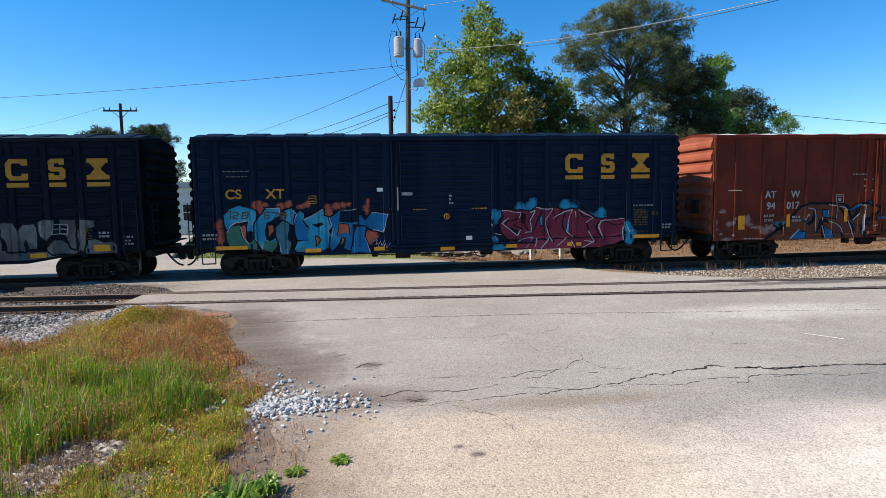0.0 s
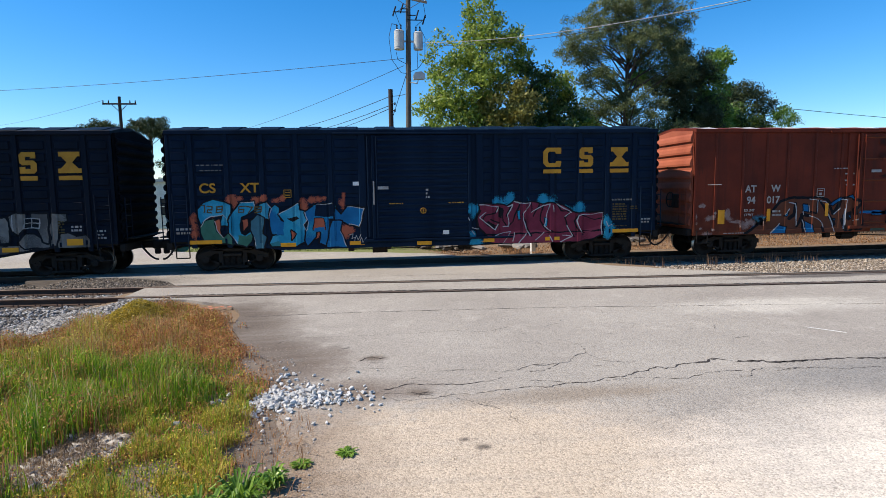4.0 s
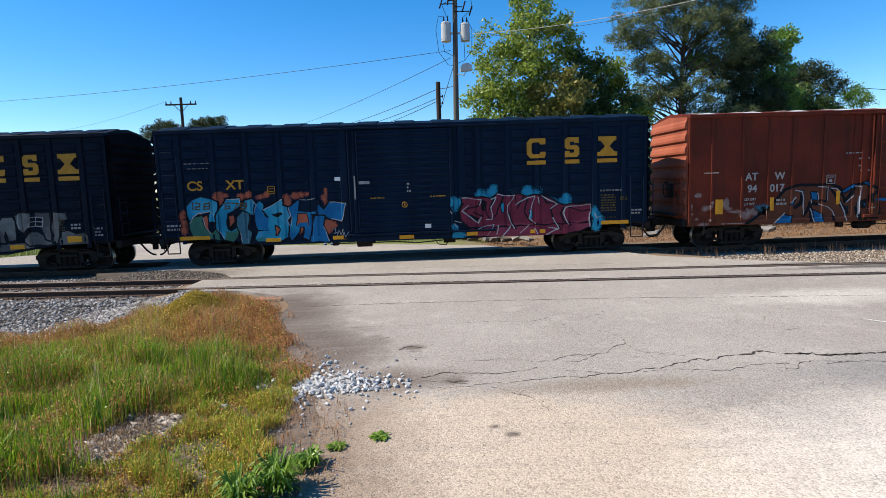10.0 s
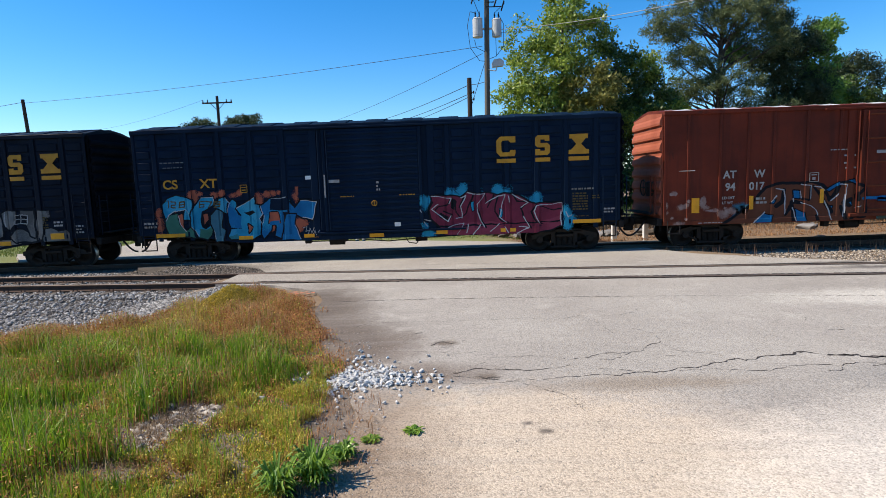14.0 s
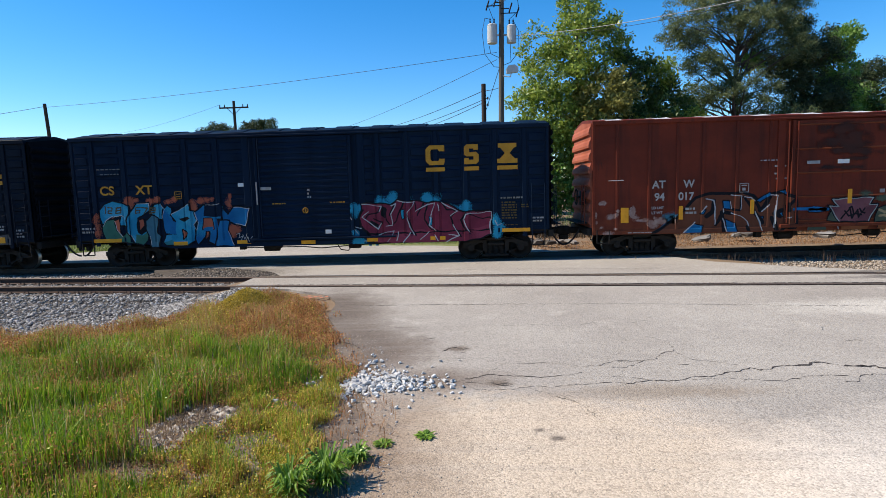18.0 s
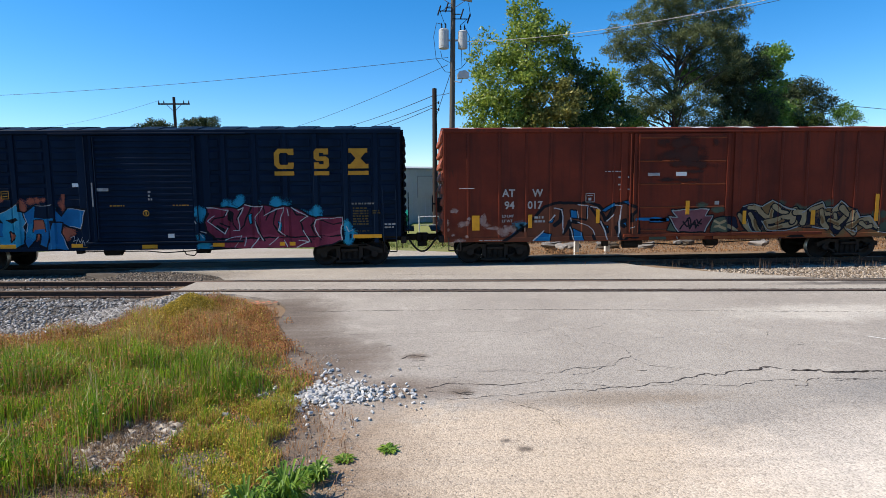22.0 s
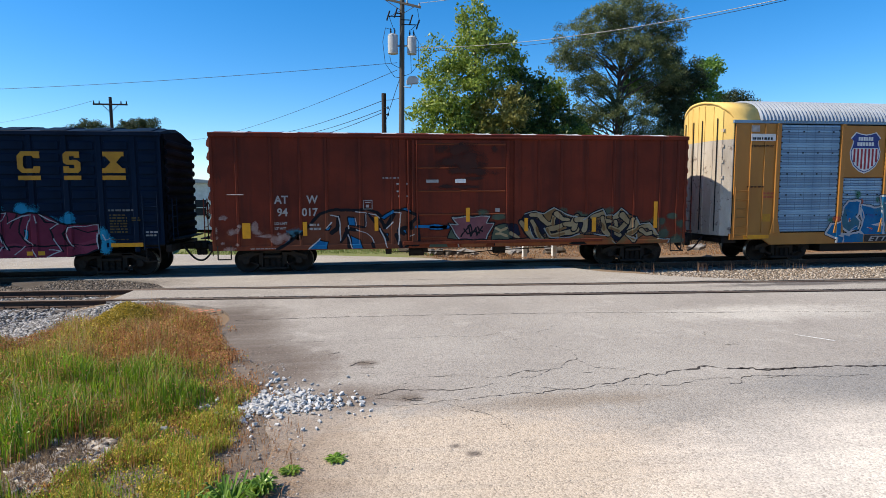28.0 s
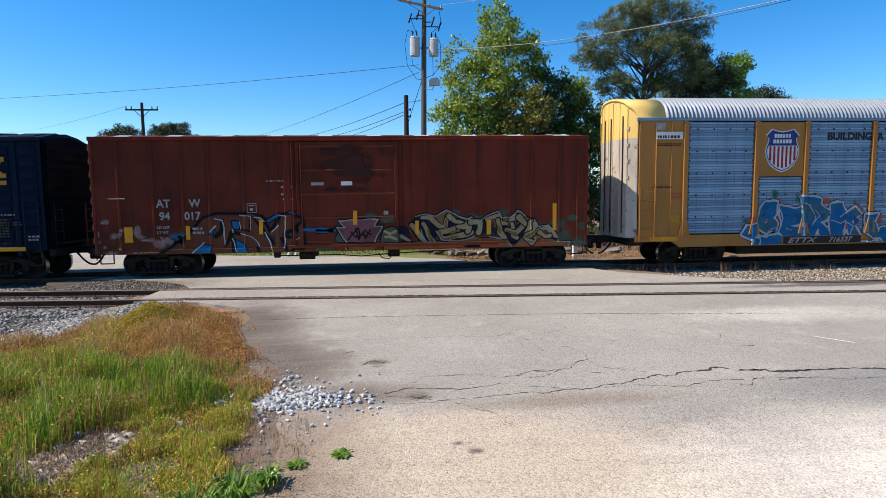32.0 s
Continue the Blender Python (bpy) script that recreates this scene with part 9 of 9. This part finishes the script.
# dirt bank with straw, rubble and old ties behind the train
STRAW = leaf_material("dry_straw", (0.22, 0.105, 0.045), (0.44, 0.255, 0.115), 0.8, 0.2)


def blades(name, count, place, height, width, material, seed, label, category="grass", bend=0.5, parent=None):
    """Single blades of two segments; place(r, n) gives roots and a height factor."""
    r = np.random.RandomState(seed)
    root, k = place(r, count)
    n = len(root)
    h = height * k * r.uniform(0.55, 1.25, n)
    a = r.uniform(0, 6.28, n)
    lean = bend * r.rand(n) ** 1.3
    d = np.stack([np.cos(a), np.sin(a), 0 * a], -1)
    s = np.stack([-np.sin(a), np.cos(a), 0 * a], -1) * (width * r.uniform(0.6, 1.3, n))[:, None]
    up = np.array([0, 0, 1.0])
    mid = root + d * (h * lean * 0.25)[:, None] + up * (h * 0.55)[:, None]
    tip = root + d * (h * lean)[:, None] + up * (h * (1 - 0.35 * lean))[:, None]
    v = np.stack([root - s, root + s, mid + s * 0.75, mid - s * 0.75, tip], 1).reshape(-1, 3)
    b = 5 * np.arange(n)
    f = np.concatenate([np.stack([b, b + 1, b + 2], -1), np.stack([b, b + 2, b + 3], -1), np.stack([b + 3, b + 2, b + 4], -1)])
    d2 = from_arrays(name, v, f, [material])
    return tagged(new(name, d2), label, category, kind="stuff")


def bank(r, n):
    x = r.uniform(0.3, 26, n)
    y = 22.9 + r.rand(n) ** 1.3 * 8 + np.clip(3 - x, 0, 3) * 0.8
    return np.stack([x, y, np.full(n, -0.15)], -1), np.ones(n)


blades("dry_straw", 22000, bank, 0.085, 0.012, STRAW, 61, "matted dry straw on the bank behind the train", bend=2.4)


def weeds_by_rail(r, n):
    x = np.concatenate([r.normal(c, 0.25, n // 12) for c in (4.9, 5.6, 6.5, 7.4, 8.3, 8.8, 9.6, 10.4, 11.8, 13.0, 14.2, 15.5)])
    return np.stack([x, r.uniform(18.5, 19.2, len(x)), np.full(len(x), -0.25)], -1), np.ones(len(x))


blades("rail_weeds", 420, weeds_by_rail, 0.36, 0.010, leaf_material("reddish_weed", (0.12, 0.07, 0.04), (0.25, 0.14, 0.08), 0.8, 0.2), 62, "sparse reddish weeds beside the main rail", "weed", 0.5)


def lawn_blades(r, n):
    x = r.uniform(-24, 3, n)
    y = 24.2 + r.rand(n) * 9
    keep = ((x > -3.6) & (y > 25.2 - x * 0.3)) | ((x > -8.5) & (x <= -3.6) & (y > 26.6)) | (x < -16.3)
    return np.stack([x, y, np.full(n, -0.13)], -1)[keep], np.ones(keep.sum())


blades("lawn", 26000, lawn_blades, 0.13, 0.013, leaf_material("mown_lawn", (0.10, 0.16, 0.03), (0.22, 0.25, 0.06), 0.7, 0.3), 63, "rough green lawn beyond the road", "lawn", 0.9)
rubble_mat = surface("broken_concrete", (0.36, 0.34, 0.32), (0.22, 0.20, 0.19), 2, 0.9, 0, 0.4, 20, (1, 1, 1), None, 0.6, 0.5)
for k in range(26):
    x = R.uniform(1.6, 7.5) if k < 18 else R.uniform(7.5, 16)
    s = R.uniform(0.14, 0.42)
    bm = bmesh.new()
    box(bm, (-s, -s * 0.7, -0.06), (s, s * 0.7, 0.12), 0.04)
    for v in bm.verts:
        v.co += Vector((R.uniform(-0.07, 0.07), R.uniform(-0.07, 0.07), R.uniform(-0.03, 0.05)))
    o = single("rubble_slab", bm, rubble_mat if k % 3 else WOOD_TIE, "broken slab lying on the dirt bank", "rubble", "rubble on the bank")
    o.matrix_basis = pose(x, R.uniform(24.6, 26.2), -0.06, R.uniform(-18, 18), R.uniform(-14, 14), R.uniform(0, 180))
brush = leaf_material("dry_brush", (0.06, 0.045, 0.03), (0.14, 0.10, 0.06), 0.8, 0.1)


def brush_at(r, n):
    x = r.uniform(3.5, 30, n)
    return np.stack([x, r.uniform(27.5, 31, n), np.full(n, -0.15)], -1), np.ones(n)


blades("dark_brush", 5000, brush_at, 0.75, 0.02, brush, 64, "tangle of dark dead brush below the trees", "brush", 1.4)
blades("green_brush", 4200, lambda r, n: (np.stack([r.uniform(6, 32, n), r.uniform(30, 36, n), np.full(n, -0.15)], -1), np.ones(n)), 0.9, 0.02, LEAF_DARK, 65, "low green growth below the trees", "brush", 1.0)

# ---- the near corner: tall grass, spilled stones, weeds ----
GRASS = leaf_material("green_grass", (0.06, 0.15, 0.004), (0.43, 0.60, 0.035), 0.45, 0.34)
GRASS_YELLOW = leaf_material("yellowing_grass", (0.28, 0.26, 0.02), (0.85, 0.68, 0.13), 0.65, 0.36)
GRASS_RUST = leaf_material("rusty_dry_grass", (0.17, 0.055, 0.016), (0.80, 0.40, 0.15), 0.75, 0.4)
GRASS_PALE = leaf_material("pale_seed_heads", (0.48, 0.34, 0.16), (0.66, 0.54, 0.32), 0.8, 0.45)


def road_edge(y):
    """Where the asphalt begins, by distance."""
    return np.interp(y, [2, 4.6, 6, 7.2, 8.4, 9.4, 10.6, 11.6, 12.4, 13.3], [-1.25, -1.35, -1.42, -1.52, -1.75, -2.25, -2.6, -2.9, -3.15, -3.75])


def grass_top(x):
    """The far limit of the grass, where the ballast begins."""
    return np.interp(x, [-16, -9, -7.2, -6.2, -5.4, -4.8, -4.2, -3.2], [9.2, 9.8, 10.4, 11.0, 12.3, 13.4, 13.3, 11.9])


def bare(x, y):
    """Thin and bare places in the grass."""
    d = np.hypot((x + 3.02 + 0.10 * np.sin(y * 5)) / 0.40, (y - 5.65) / 0.80)
    return np.minimum(d, np.hypot((x + 3.0) / 0.40, (y - 4.62) / 0.20)) + 0.35 * (cloud(x, y, 5.0, 91) - 0.5)


def ground_drop(x, y):
    return 0.28 * np.clip((-6 - x) / 2, 0, 1) * np.clip((y - 9.3) / 1.5, 0, 1)


def meadow(x_of_road, lo, hi, keep_rule, fade=1.0, least=0.45):
    def place(r, n):
        y = lo + (hi - lo) * r.rand(n)
        x = -11.5 + 11.0 * r.rand(n)
        ok = (x < road_edge(y) + 0.35 * (cloud(x, y, 4.0, 93) - 0.55) - x_of_road * r.rand(n)) & (y < grass_top(x) + 0.4 * (cloud(x, y, 3.0, 92) - 0.5)) & (bare(x, y) > 0.8 + 0.4 * r.rand(n)) & (x > -1.05 * y - 1.2)
        x, y = x[ok], y[ok]
        ok = keep_rule(x, y, r)
        x, y = x[ok], y[ok]
        edge = np.clip((road_edge(y) - x) / 0.9, 0.35, 1) ** fade
        front = 1 - 0.55 * np.clip((6.9 - y) / 1.0, 0, 1) * np.clip((x + 3.1) / 0.5, 0, 1)
        front = front * (1 - 0.3 * np.clip((y - 7.9) / 1.3, 0, 1) * (x < -4.5))
        z = -0.03 - ground_drop(x, y)
        return np.stack([x, y, z], -1), edge * front * (least + 0.9 * np.clip(cloud(x, y, 2.6, 17), 0, 1) ** 1.2)
    return place


def weedy(x, y):
    """Leafy weeds instead of grass: the far corner and the strip along the ballast."""
    corner = np.clip((y - 8.4 + 0.25 * (x + 4)) / 0.9, 0, 1) * np.clip((x + 6.2) / 1.0, 0, 1)
    strip = np.clip((y - grass_top(x) + 2.2) / 1.1, 0, 1)
    return np.maximum(corner, strip)


def front_low(x, y):
    return np.clip((6.3 - y) / 0.8, 0, 1) * np.clip((x + 3.0) / 0.4, 0, 1)


def greens(x, y, r):
    return r.rand(len(x)) < 1 - 0.93 * weedy(x, y) - 0.2 * front_low(x, y)


def rust_share(x, y):
    right = np.clip((x + 5.1 - 0.35 * (11 - y)) / 0.7, 0.12, 1)
    rim = np.clip(1 - (road_edge(y) - x) / 0.6, 0, 1) * np.clip((y - 6.9) / 0.8, 0, 1)
    return np.maximum(weedy(x, y) * np.maximum(right, 0.78 * (x < -5.6)), rim)


def rusts(x, y, r):
    return r.rand(len(x)) < np.maximum(rust_share(x, y), np.maximum(0.5 * (cloud(x, y, 3.0, 44) > 0.58) + 0.10, np.clip(1.9 - bare(x, y), 0, 0.8)))


def yellows(x, y, r):
    left = weedy(x, y) * (1 - rust_share(x, y))
    return r.rand(len(x)) < np.maximum(np.maximum(0.55 * front_low(x, y), left), 0.08 + 0.2 * (cloud(x, y, 3.1, 45) > 0.6))


def leafy(name, count, place, top, size, material, seed, label):
    """Small leaves scattered through weeds of that height."""
    r = np.random.RandomState(seed)
    root, k = place(r, count)
    root[:, 2] += top * k * (0.15 + 0.85 * r.rand(len(root)) ** 0.8)
    v, f = leaves(root, 1, 0.03, size, seed, 0.5)
    return tagged(new(name, from_arrays(name, v, f, [material])), label, "weed", kind="stuff")


THATCH = leaf_material("dark_dead_thatch", (0.12, 0.068, 0.030), (0.29, 0.17, 0.08), 0.85, 0.15)
blades("tall_green_grass", 120000, meadow(0.5, 2.8, 13.2, greens), 0.36, 0.0055, GRASS, 71, "tall fresh green grass beside the road", bend=0.55)
blades("yellow_grass", 60000, meadow(0.4, 2.8, 14.4, yellows), 0.26, 0.0055, GRASS_YELLOW, 72, "yellowing grass among the green", bend=0.6)
blades("rusty_grass", 90000, meadow(0.1, 3.0, 14.4, rusts, 0.6), 0.28, 0.0055, GRASS_RUST, 73, "rust-brown dry weeds at the road's corner", bend=0.9)
leafy("rusty_weed_leaves", 210000, meadow(0.05, 3.0, 14.4, rusts, 0.6), 0.33, 0.016, GRASS_RUST, 81, "small rust-brown leaves of dry weeds")
leafy("yellow_weed_leaves", 150000, meadow(0.2, 2.8, 14.4, yellows, 0.7), 0.33, 0.015, GRASS_YELLOW, 82, "small yellow-green weed leaves")
leafy("green_weed_leaves", 60000, meadow(0.2, 2.8, 13.2, lambda x, y, r: r.rand(len(x)) < 0.35 + 0.3 * weedy(x, y), 0.7), 0.28, 0.014, GRASS, 83, "small green leaves low in the grass")
blades("tan_stalks", 60000, meadow(0.6, 3.0, 13.2, lambda x, y, r: r.rand(len(x)) < np.where(cloud(x, y, 3.4, 46) > 0.60, 0.5, 0.05) + 0.5 * weedy(x, y)), 0.40, 0.0042, leaf_material("tan_dry_stalk", (0.30, 0.15, 0.05), (0.72, 0.46, 0.20), 0.8, 0.4), 90, "tan dry stalks standing in clumps in the grass", bend=0.35)
blades("seed_stalks", 9000, meadow(0.6, 3.0, 13.2, lambda x, y, r: r.rand(len(x)) < 0.5), 0.46, 0.0035, GRASS_PALE, 74, "pale seed stalks above the grass", bend=0.4)
leafy("knob_weed_leaves", 26000, lambda r, n: ((lambda x, y: (np.stack([x, y, np.full(n, -0.05)], -1), np.clip(1.3 - np.hypot((x + 4.75) / 0.7, (y - 11.9) / 1.0), 0.1, 1.2)))(r.normal(-4.75, 0.42, n), r.normal(11.9, 0.55, n))), 0.42, 0.018, leaf_material("olive_weed_leaf", (0.17, 0.14, 0.014), (0.66, 0.47, 0.06), 0.55, 0.4), 75, "bushy olive-green weeds by the rail end")
blades("thatch", 30000, meadow(0.0, 2.8, 13.4, lambda x, y, r: r.rand(len(x)) < 0.8), 0.10, 0.004, THATCH, 76, "short dead thatch under the grass", bend=2.0)
blades("edge_tufts", 1000, lambda r, n: ((lambda y: (np.stack([road_edge(y) + 0.02 + 0.45 * r.rand(n) ** 2, y, np.full(n, -0.03)], -1), np.ones(n)))(2.8 + 6 * r.rand(n))), 0.08, 0.0035, GRASS_RUST, 77, "short dry tufts along the asphalt's edge", bend=1.0)

# low growth at the front: dense short weeds over thatch
def low_front(r, n):
    x, y = r.uniform(-3.3, -1.25, n), 3.2 + 3.9 * r.rand(n)
    ok = (x < road_edge(y) + 0.05 - 0.25 * r.rand(n)) & (bare(x, y) > 0.85 + 0.3 * r.rand(n))
    ok &= cloud(x, y, 7.0, 19) > 0.30 + 0.2 * r.rand(len(x))
    x, y = x[ok], y[ok]
    return np.stack([x, y, np.full(len(x), -0.01)], -1), 0.35 + 0.9 * np.clip(cloud(x, y, 4.0, 18), 0, 1)


blades("low_green_grass", 8000, low_front, 0.22, 0.0045, GRASS, 84, "short green grass at the front of the verge", bend=0.6)
blades("low_yellow_grass", 20000, low_front, 0.16, 0.004, GRASS_YELLOW, 85, "short yellow-green grass at the front of the verge", bend=0.8)
blades("low_rusty_stalks", 15000, low_front, 0.17, 0.0035, GRASS_RUST, 86, "thin rust-brown stalks in the verge", bend=0.9)
leafy("low_yellow_leaves", 42000, low_front, 0.14, 0.011, GRASS_YELLOW, 87, "tiny yellow-green leaves low on the verge")
leafy("low_green_leaves", 9000, low_front, 0.12, 0.010, GRASS, 88, "tiny green leaves low on the verge")
blades("low_thatch", 14000, low_front, 0.08, 0.0035, STRAW, 89, "dead thatch low on the verge", bend=2.2)

# tiny yellow flowers
r7 = np.random.RandomState(5)
fx, fy = -1.45 - 1.3 * r7.rand(1500), 3.6 + 3.0 * r7.rand(1500)
fp = np.stack([fx, fy, 0.03 + 0.15 * r7.rand(1500)], -1)[bare(fx, fy) > 1.0]
v, f = leaves(fp, 1, 0.012, 0.008, 8, 0.9)
tagged(new("yellow_flowers", from_arrays("yellow_flowers", v, f, [surface("yellow_petal", (0.62, 0.46, 0.03), (0.5, 0.36, 0.02), 5)])), "tiny yellow wild flowers in the grass", "flower", kind="stuff")

# dirt apron between the grass and the asphalt, and the bare pale rock
DIRT = surface("gravelly_dirt", (0.22, 0.175, 0.135), (0.13, 0.10, 0.077), 2.5, 0.95, 0, 0.9, 40, (1, 1, 1), (0.33, 0.27, 0.21), 0.64)
slab("dirt_apron", wavy([(-2.3, 9.6), (-1.6, 8.7), (-1.05, 7.8), (-0.55, 7.0), (-0.45, 6.2), (-0.55, 5.2), (-0.6, 4.4), (-0.6, 2.0), (-5, 2.0), (-5.5, 7.0), (-4.0, 9.5)], 0.14, 0.25, 8.0), -0.012, 0.1, DIRT, "gravelly brown dirt between grass and asphalt", "dirt")
LIME = surface("pale_limestone", (0.50, 0.46, 0.40), (0.28, 0.24, 0.20), 3)


def rocky(r, n):
    u = np.clip(r.normal(0, 0.30, n), -0.55, 0.7)
    return np.stack([-2.92 + 0.17 * r.normal(0, 1, n) + 0.12 * u, 5.5 + u, np.full(n, 0.004)], -1)


stones("bare_patch_stones", 1500, rocky, (0.010, 0.10), LIME, "pale broken limestone on a bare patch", 15, 0.3)
blades("bare_patch_thatch", 3500, lambda r, n: (np.stack([r.normal(-3.0, 0.26, n), r.normal(5.45, 0.55, n), np.full(n, 0.0)], -1), np.ones(n)), 0.09, 0.003, leaf_material("dark_thatch", (0.10, 0.06, 0.035), (0.36, 0.25, 0.14), 0.8, 0.2), 79, "dead grass over the bare patch", bend=2.6)

# spilled white stones, each its own piece
WHITE_STONE = surface("white_crushed_stone", (0.80, 0.785, 0.75), (0.58, 0.57, 0.55), 9, 0.85, 0, 0.4, 30, (1, 1, 1), None, 0.6, 0.45)
rs = random.Random(4)
shapes = []
for k in range(7):
    bm = bmesh.new()
    bmesh.ops.create_cube(bm, size=1.5)
    for v in bm.verts:
        v.co = Vector((v.co.x + rs.uniform(-0.42, 0.42), v.co.y * 0.8 + rs.uniform(-0.32, 0.32), v.co.z * 0.62 + rs.uniform(-0.25, 0.25)))
    bmesh.ops.bevel(bm, geom=list(bm.edges), offset=0.14, segments=1, affect="EDGES")
    shapes.append(mesh_of("stone", bm, WHITE_STONE))
pile = thing("stone_pile", (-0.98, 6.98, 0.006), "spill of white crushed stones at the road's edge", "stones")
for k in range(300):
    if k < 190:
        x, y = rs.gauss(-0.16, 0.31), rs.gauss(-0.05, 0.22)
    elif k < 240:
        u = rs.random()
        x, y = -0.2 + 1.0 * u + rs.gauss(0, 0.10), 0.0 - 0.2 * u + rs.gauss(0, 0.12)
    elif k < 268:
        u = rs.random()
        x, y = -0.15 - 0.25 * u + rs.gauss(0, 0.10), 0.3 + 0.9 * u + rs.gauss(0, 0.08)
    else:
        x, y = rs.uniform(-0.5, 1.0), rs.uniform(-1.1, 1.0)
    s = rs.uniform(0.018, 0.038) * (1 if k < 268 else 0.75)
    heap = max(0.0, 0.05 * (1 - (x / 0.6) ** 2 - (y / 0.4) ** 2)) * rs.random()
    o = part("stone", shapes[k % 7], None, pile)
    o.matrix_basis = pose(x, y, heap + s * 0.4, rs.uniform(-30, 30), rs.uniform(-30, 30), rs.uniform(0, 360)) @ Matrix.Diagonal((s * rs.uniform(0.85, 1.4), s * rs.uniform(0.75, 1.1), s * 0.95, 1))


def pile_dust(r, n):
    return np.stack([-1.12 + r.normal(0, 0.27, n), 6.95 + r.normal(0, 0.18, n), np.full(n, 0.014)], -1)


stones("stone_chips", 1100, pile_dust, (0.010, 0.032), WHITE_STONE, "small white stone chips round the pile", 12)
stones("road_grit", 5200, lambda r, n: (lambda y: np.stack([road_edge(y) + 0.15 + (1.9 * r.rand(n)) ** 1.7, y, np.full(n, 0.002)], -1))(3.0 + 6.5 * r.rand(n)), (0.003, 0.011), surface("tan_grit", (0.45, 0.38, 0.30), (0.3, 0.25, 0.2), 5), "loose grit on the asphalt's edge", 13)
stones("apron_stones", 500, lambda r, n: (lambda y: np.stack([road_edge(y) + r.uniform(-0.5, 0.7, n), y, np.full(n, 0.0)], -1))(3.2 + 5.5 * r.rand(n)), (0.008, 0.028), surface("mixed_grey_stone", (0.42, 0.39, 0.36), (0.3, 0.27, 0.24), 5), "scattered grey stones on the dirt", 14)
lone = single("loose_stone", (lambda b: (box(b, (-0.045, -0.035, 0), (0.045, 0.035, 0.06), 0.015), b)[1])(bmesh.new()), WHITE_STONE, "single pale stone in the grass", "stone")
lone.location = (-2.25, 6.35, -0.02)


# broad-leaved weeds
WEED = leaf_material("dark_weed_leaf", (0.07, 0.17, 0.012), (0.31, 0.45, 0.055), 0.4, 0.4)


def weed(x, y, count, length, width, seed, label, rise=0.6):
    ob = thing("weed", (x, y, 0.0), label, "weed", "weeds at the road's edge")
    r = random.Random(seed)
    bm = bmesh.new()
    for k in range(count):
        a, l = k * 2.4 + r.uniform(-0.3, 0.3), length * r.uniform(0.5, 1.1)
        up = rise * r.uniform(0.2, 1.3)
        bx, by = r.uniform(-0.25, 0.25) * length, r.uniform(-0.25, 0.25) * length
        d, s = Vector((math.cos(a), math.sin(a), 0)), Vector((-math.sin(a), math.cos(a), 0))
        rows = []
        for j, (u, w) in enumerate(((0, 0.12), (0.3, 0.8), (0.65, 1.0), (0.9, 0.5), (1.0, 0.05))):
            c = Vector((bx, by, 0)) + d * (l * u) + Vector((0, 0, l * up * math.sin(u * 2.2) + 0.01))
            rows.append([bm.verts.new(c - s * w * width * 0.5 + Vector((0, 0, 0.2 * w * width))), bm.verts.new(c), bm.verts.new(c + s * w * width * 0.5 + Vector((0, 0, 0.2 * w * width)))])
        for p, q in zip(rows, rows[1:]):
            for i in (0, 1):
                bm.faces.new((p[i], p[i + 1], q[i + 1], q[i]))
    part("leaves", bm, WEED, ob)


weed(-0.77, 5.19, 130, 0.10, 0.026, 1, "low rosette of green weed leaves", 0.18)
weed(-0.37, 5.37, 120, 0.11, 0.024, 2, "low spreading green weed on the asphalt", 0.14)
weed(-0.98, 4.83, 150, 0.16, 0.030, 3, "broad-leaved dark green weed clump", 0.7)
weed(-1.14, 4.42, 260, 0.22, 0.022, 4, "tall leafy green weed clump", 1.1)
weed(-1.40, 4.25, 200, 0.21, 0.022, 6, "tall leafy green weed clump", 1.1)
blades("dry_twigs", 260, lambda r, n: (np.stack([r.uniform(-1.6, -0.7, n), r.uniform(4.2, 6.4, n), np.full(n, 0.0)], -1), np.ones(n)), 0.16, 0.003, STRAW, 78, "dry twigs lying on the dirt", bend=2.6)

# orange survey mark sprayed on the asphalt
mark = bmesh.new()
for k in range(7):
    x, y = -3.85 + k * 0.09, 13.05 + 0.12 * math.sin(k * 2.1)
    box(mark, (x, y - 0.06, 0.002), (x + 0.085, y + 0.05 + 0.03 * math.sin(k), 0.005))
part("survey_mark", mark, spray("orange_marking_paint", (0.55, 0.17, 0.09), (0.42, 0.22, 0.15)), road, "faded orange spray mark")
mark = bmesh.new()
prism(mark, [(7.55, 9.04), (7.60, 9.02), (7.93, 8.56), (7.90, 8.55)], 0.002, 0.005, "z")
part("scrape", mark, WHITE, road, "white scrape on the asphalt")


def motions():
    """The train rolls; its wheels turn with it."""
    times = [k * 0.4 for k in range(81)]
    for c in railcars:
        start = c.location.copy()
        walk(c, [(t, Matrix.Translation(start) @ pose(rolled(t), 0, 0)) for t in times])
    for w, dx in wheelsets:
        walk(w, [(t, pose(dx, 0, WHEEL_R, 0, math.degrees(rolled(t) / WHEEL_R), 0)) for t in times])


motions()
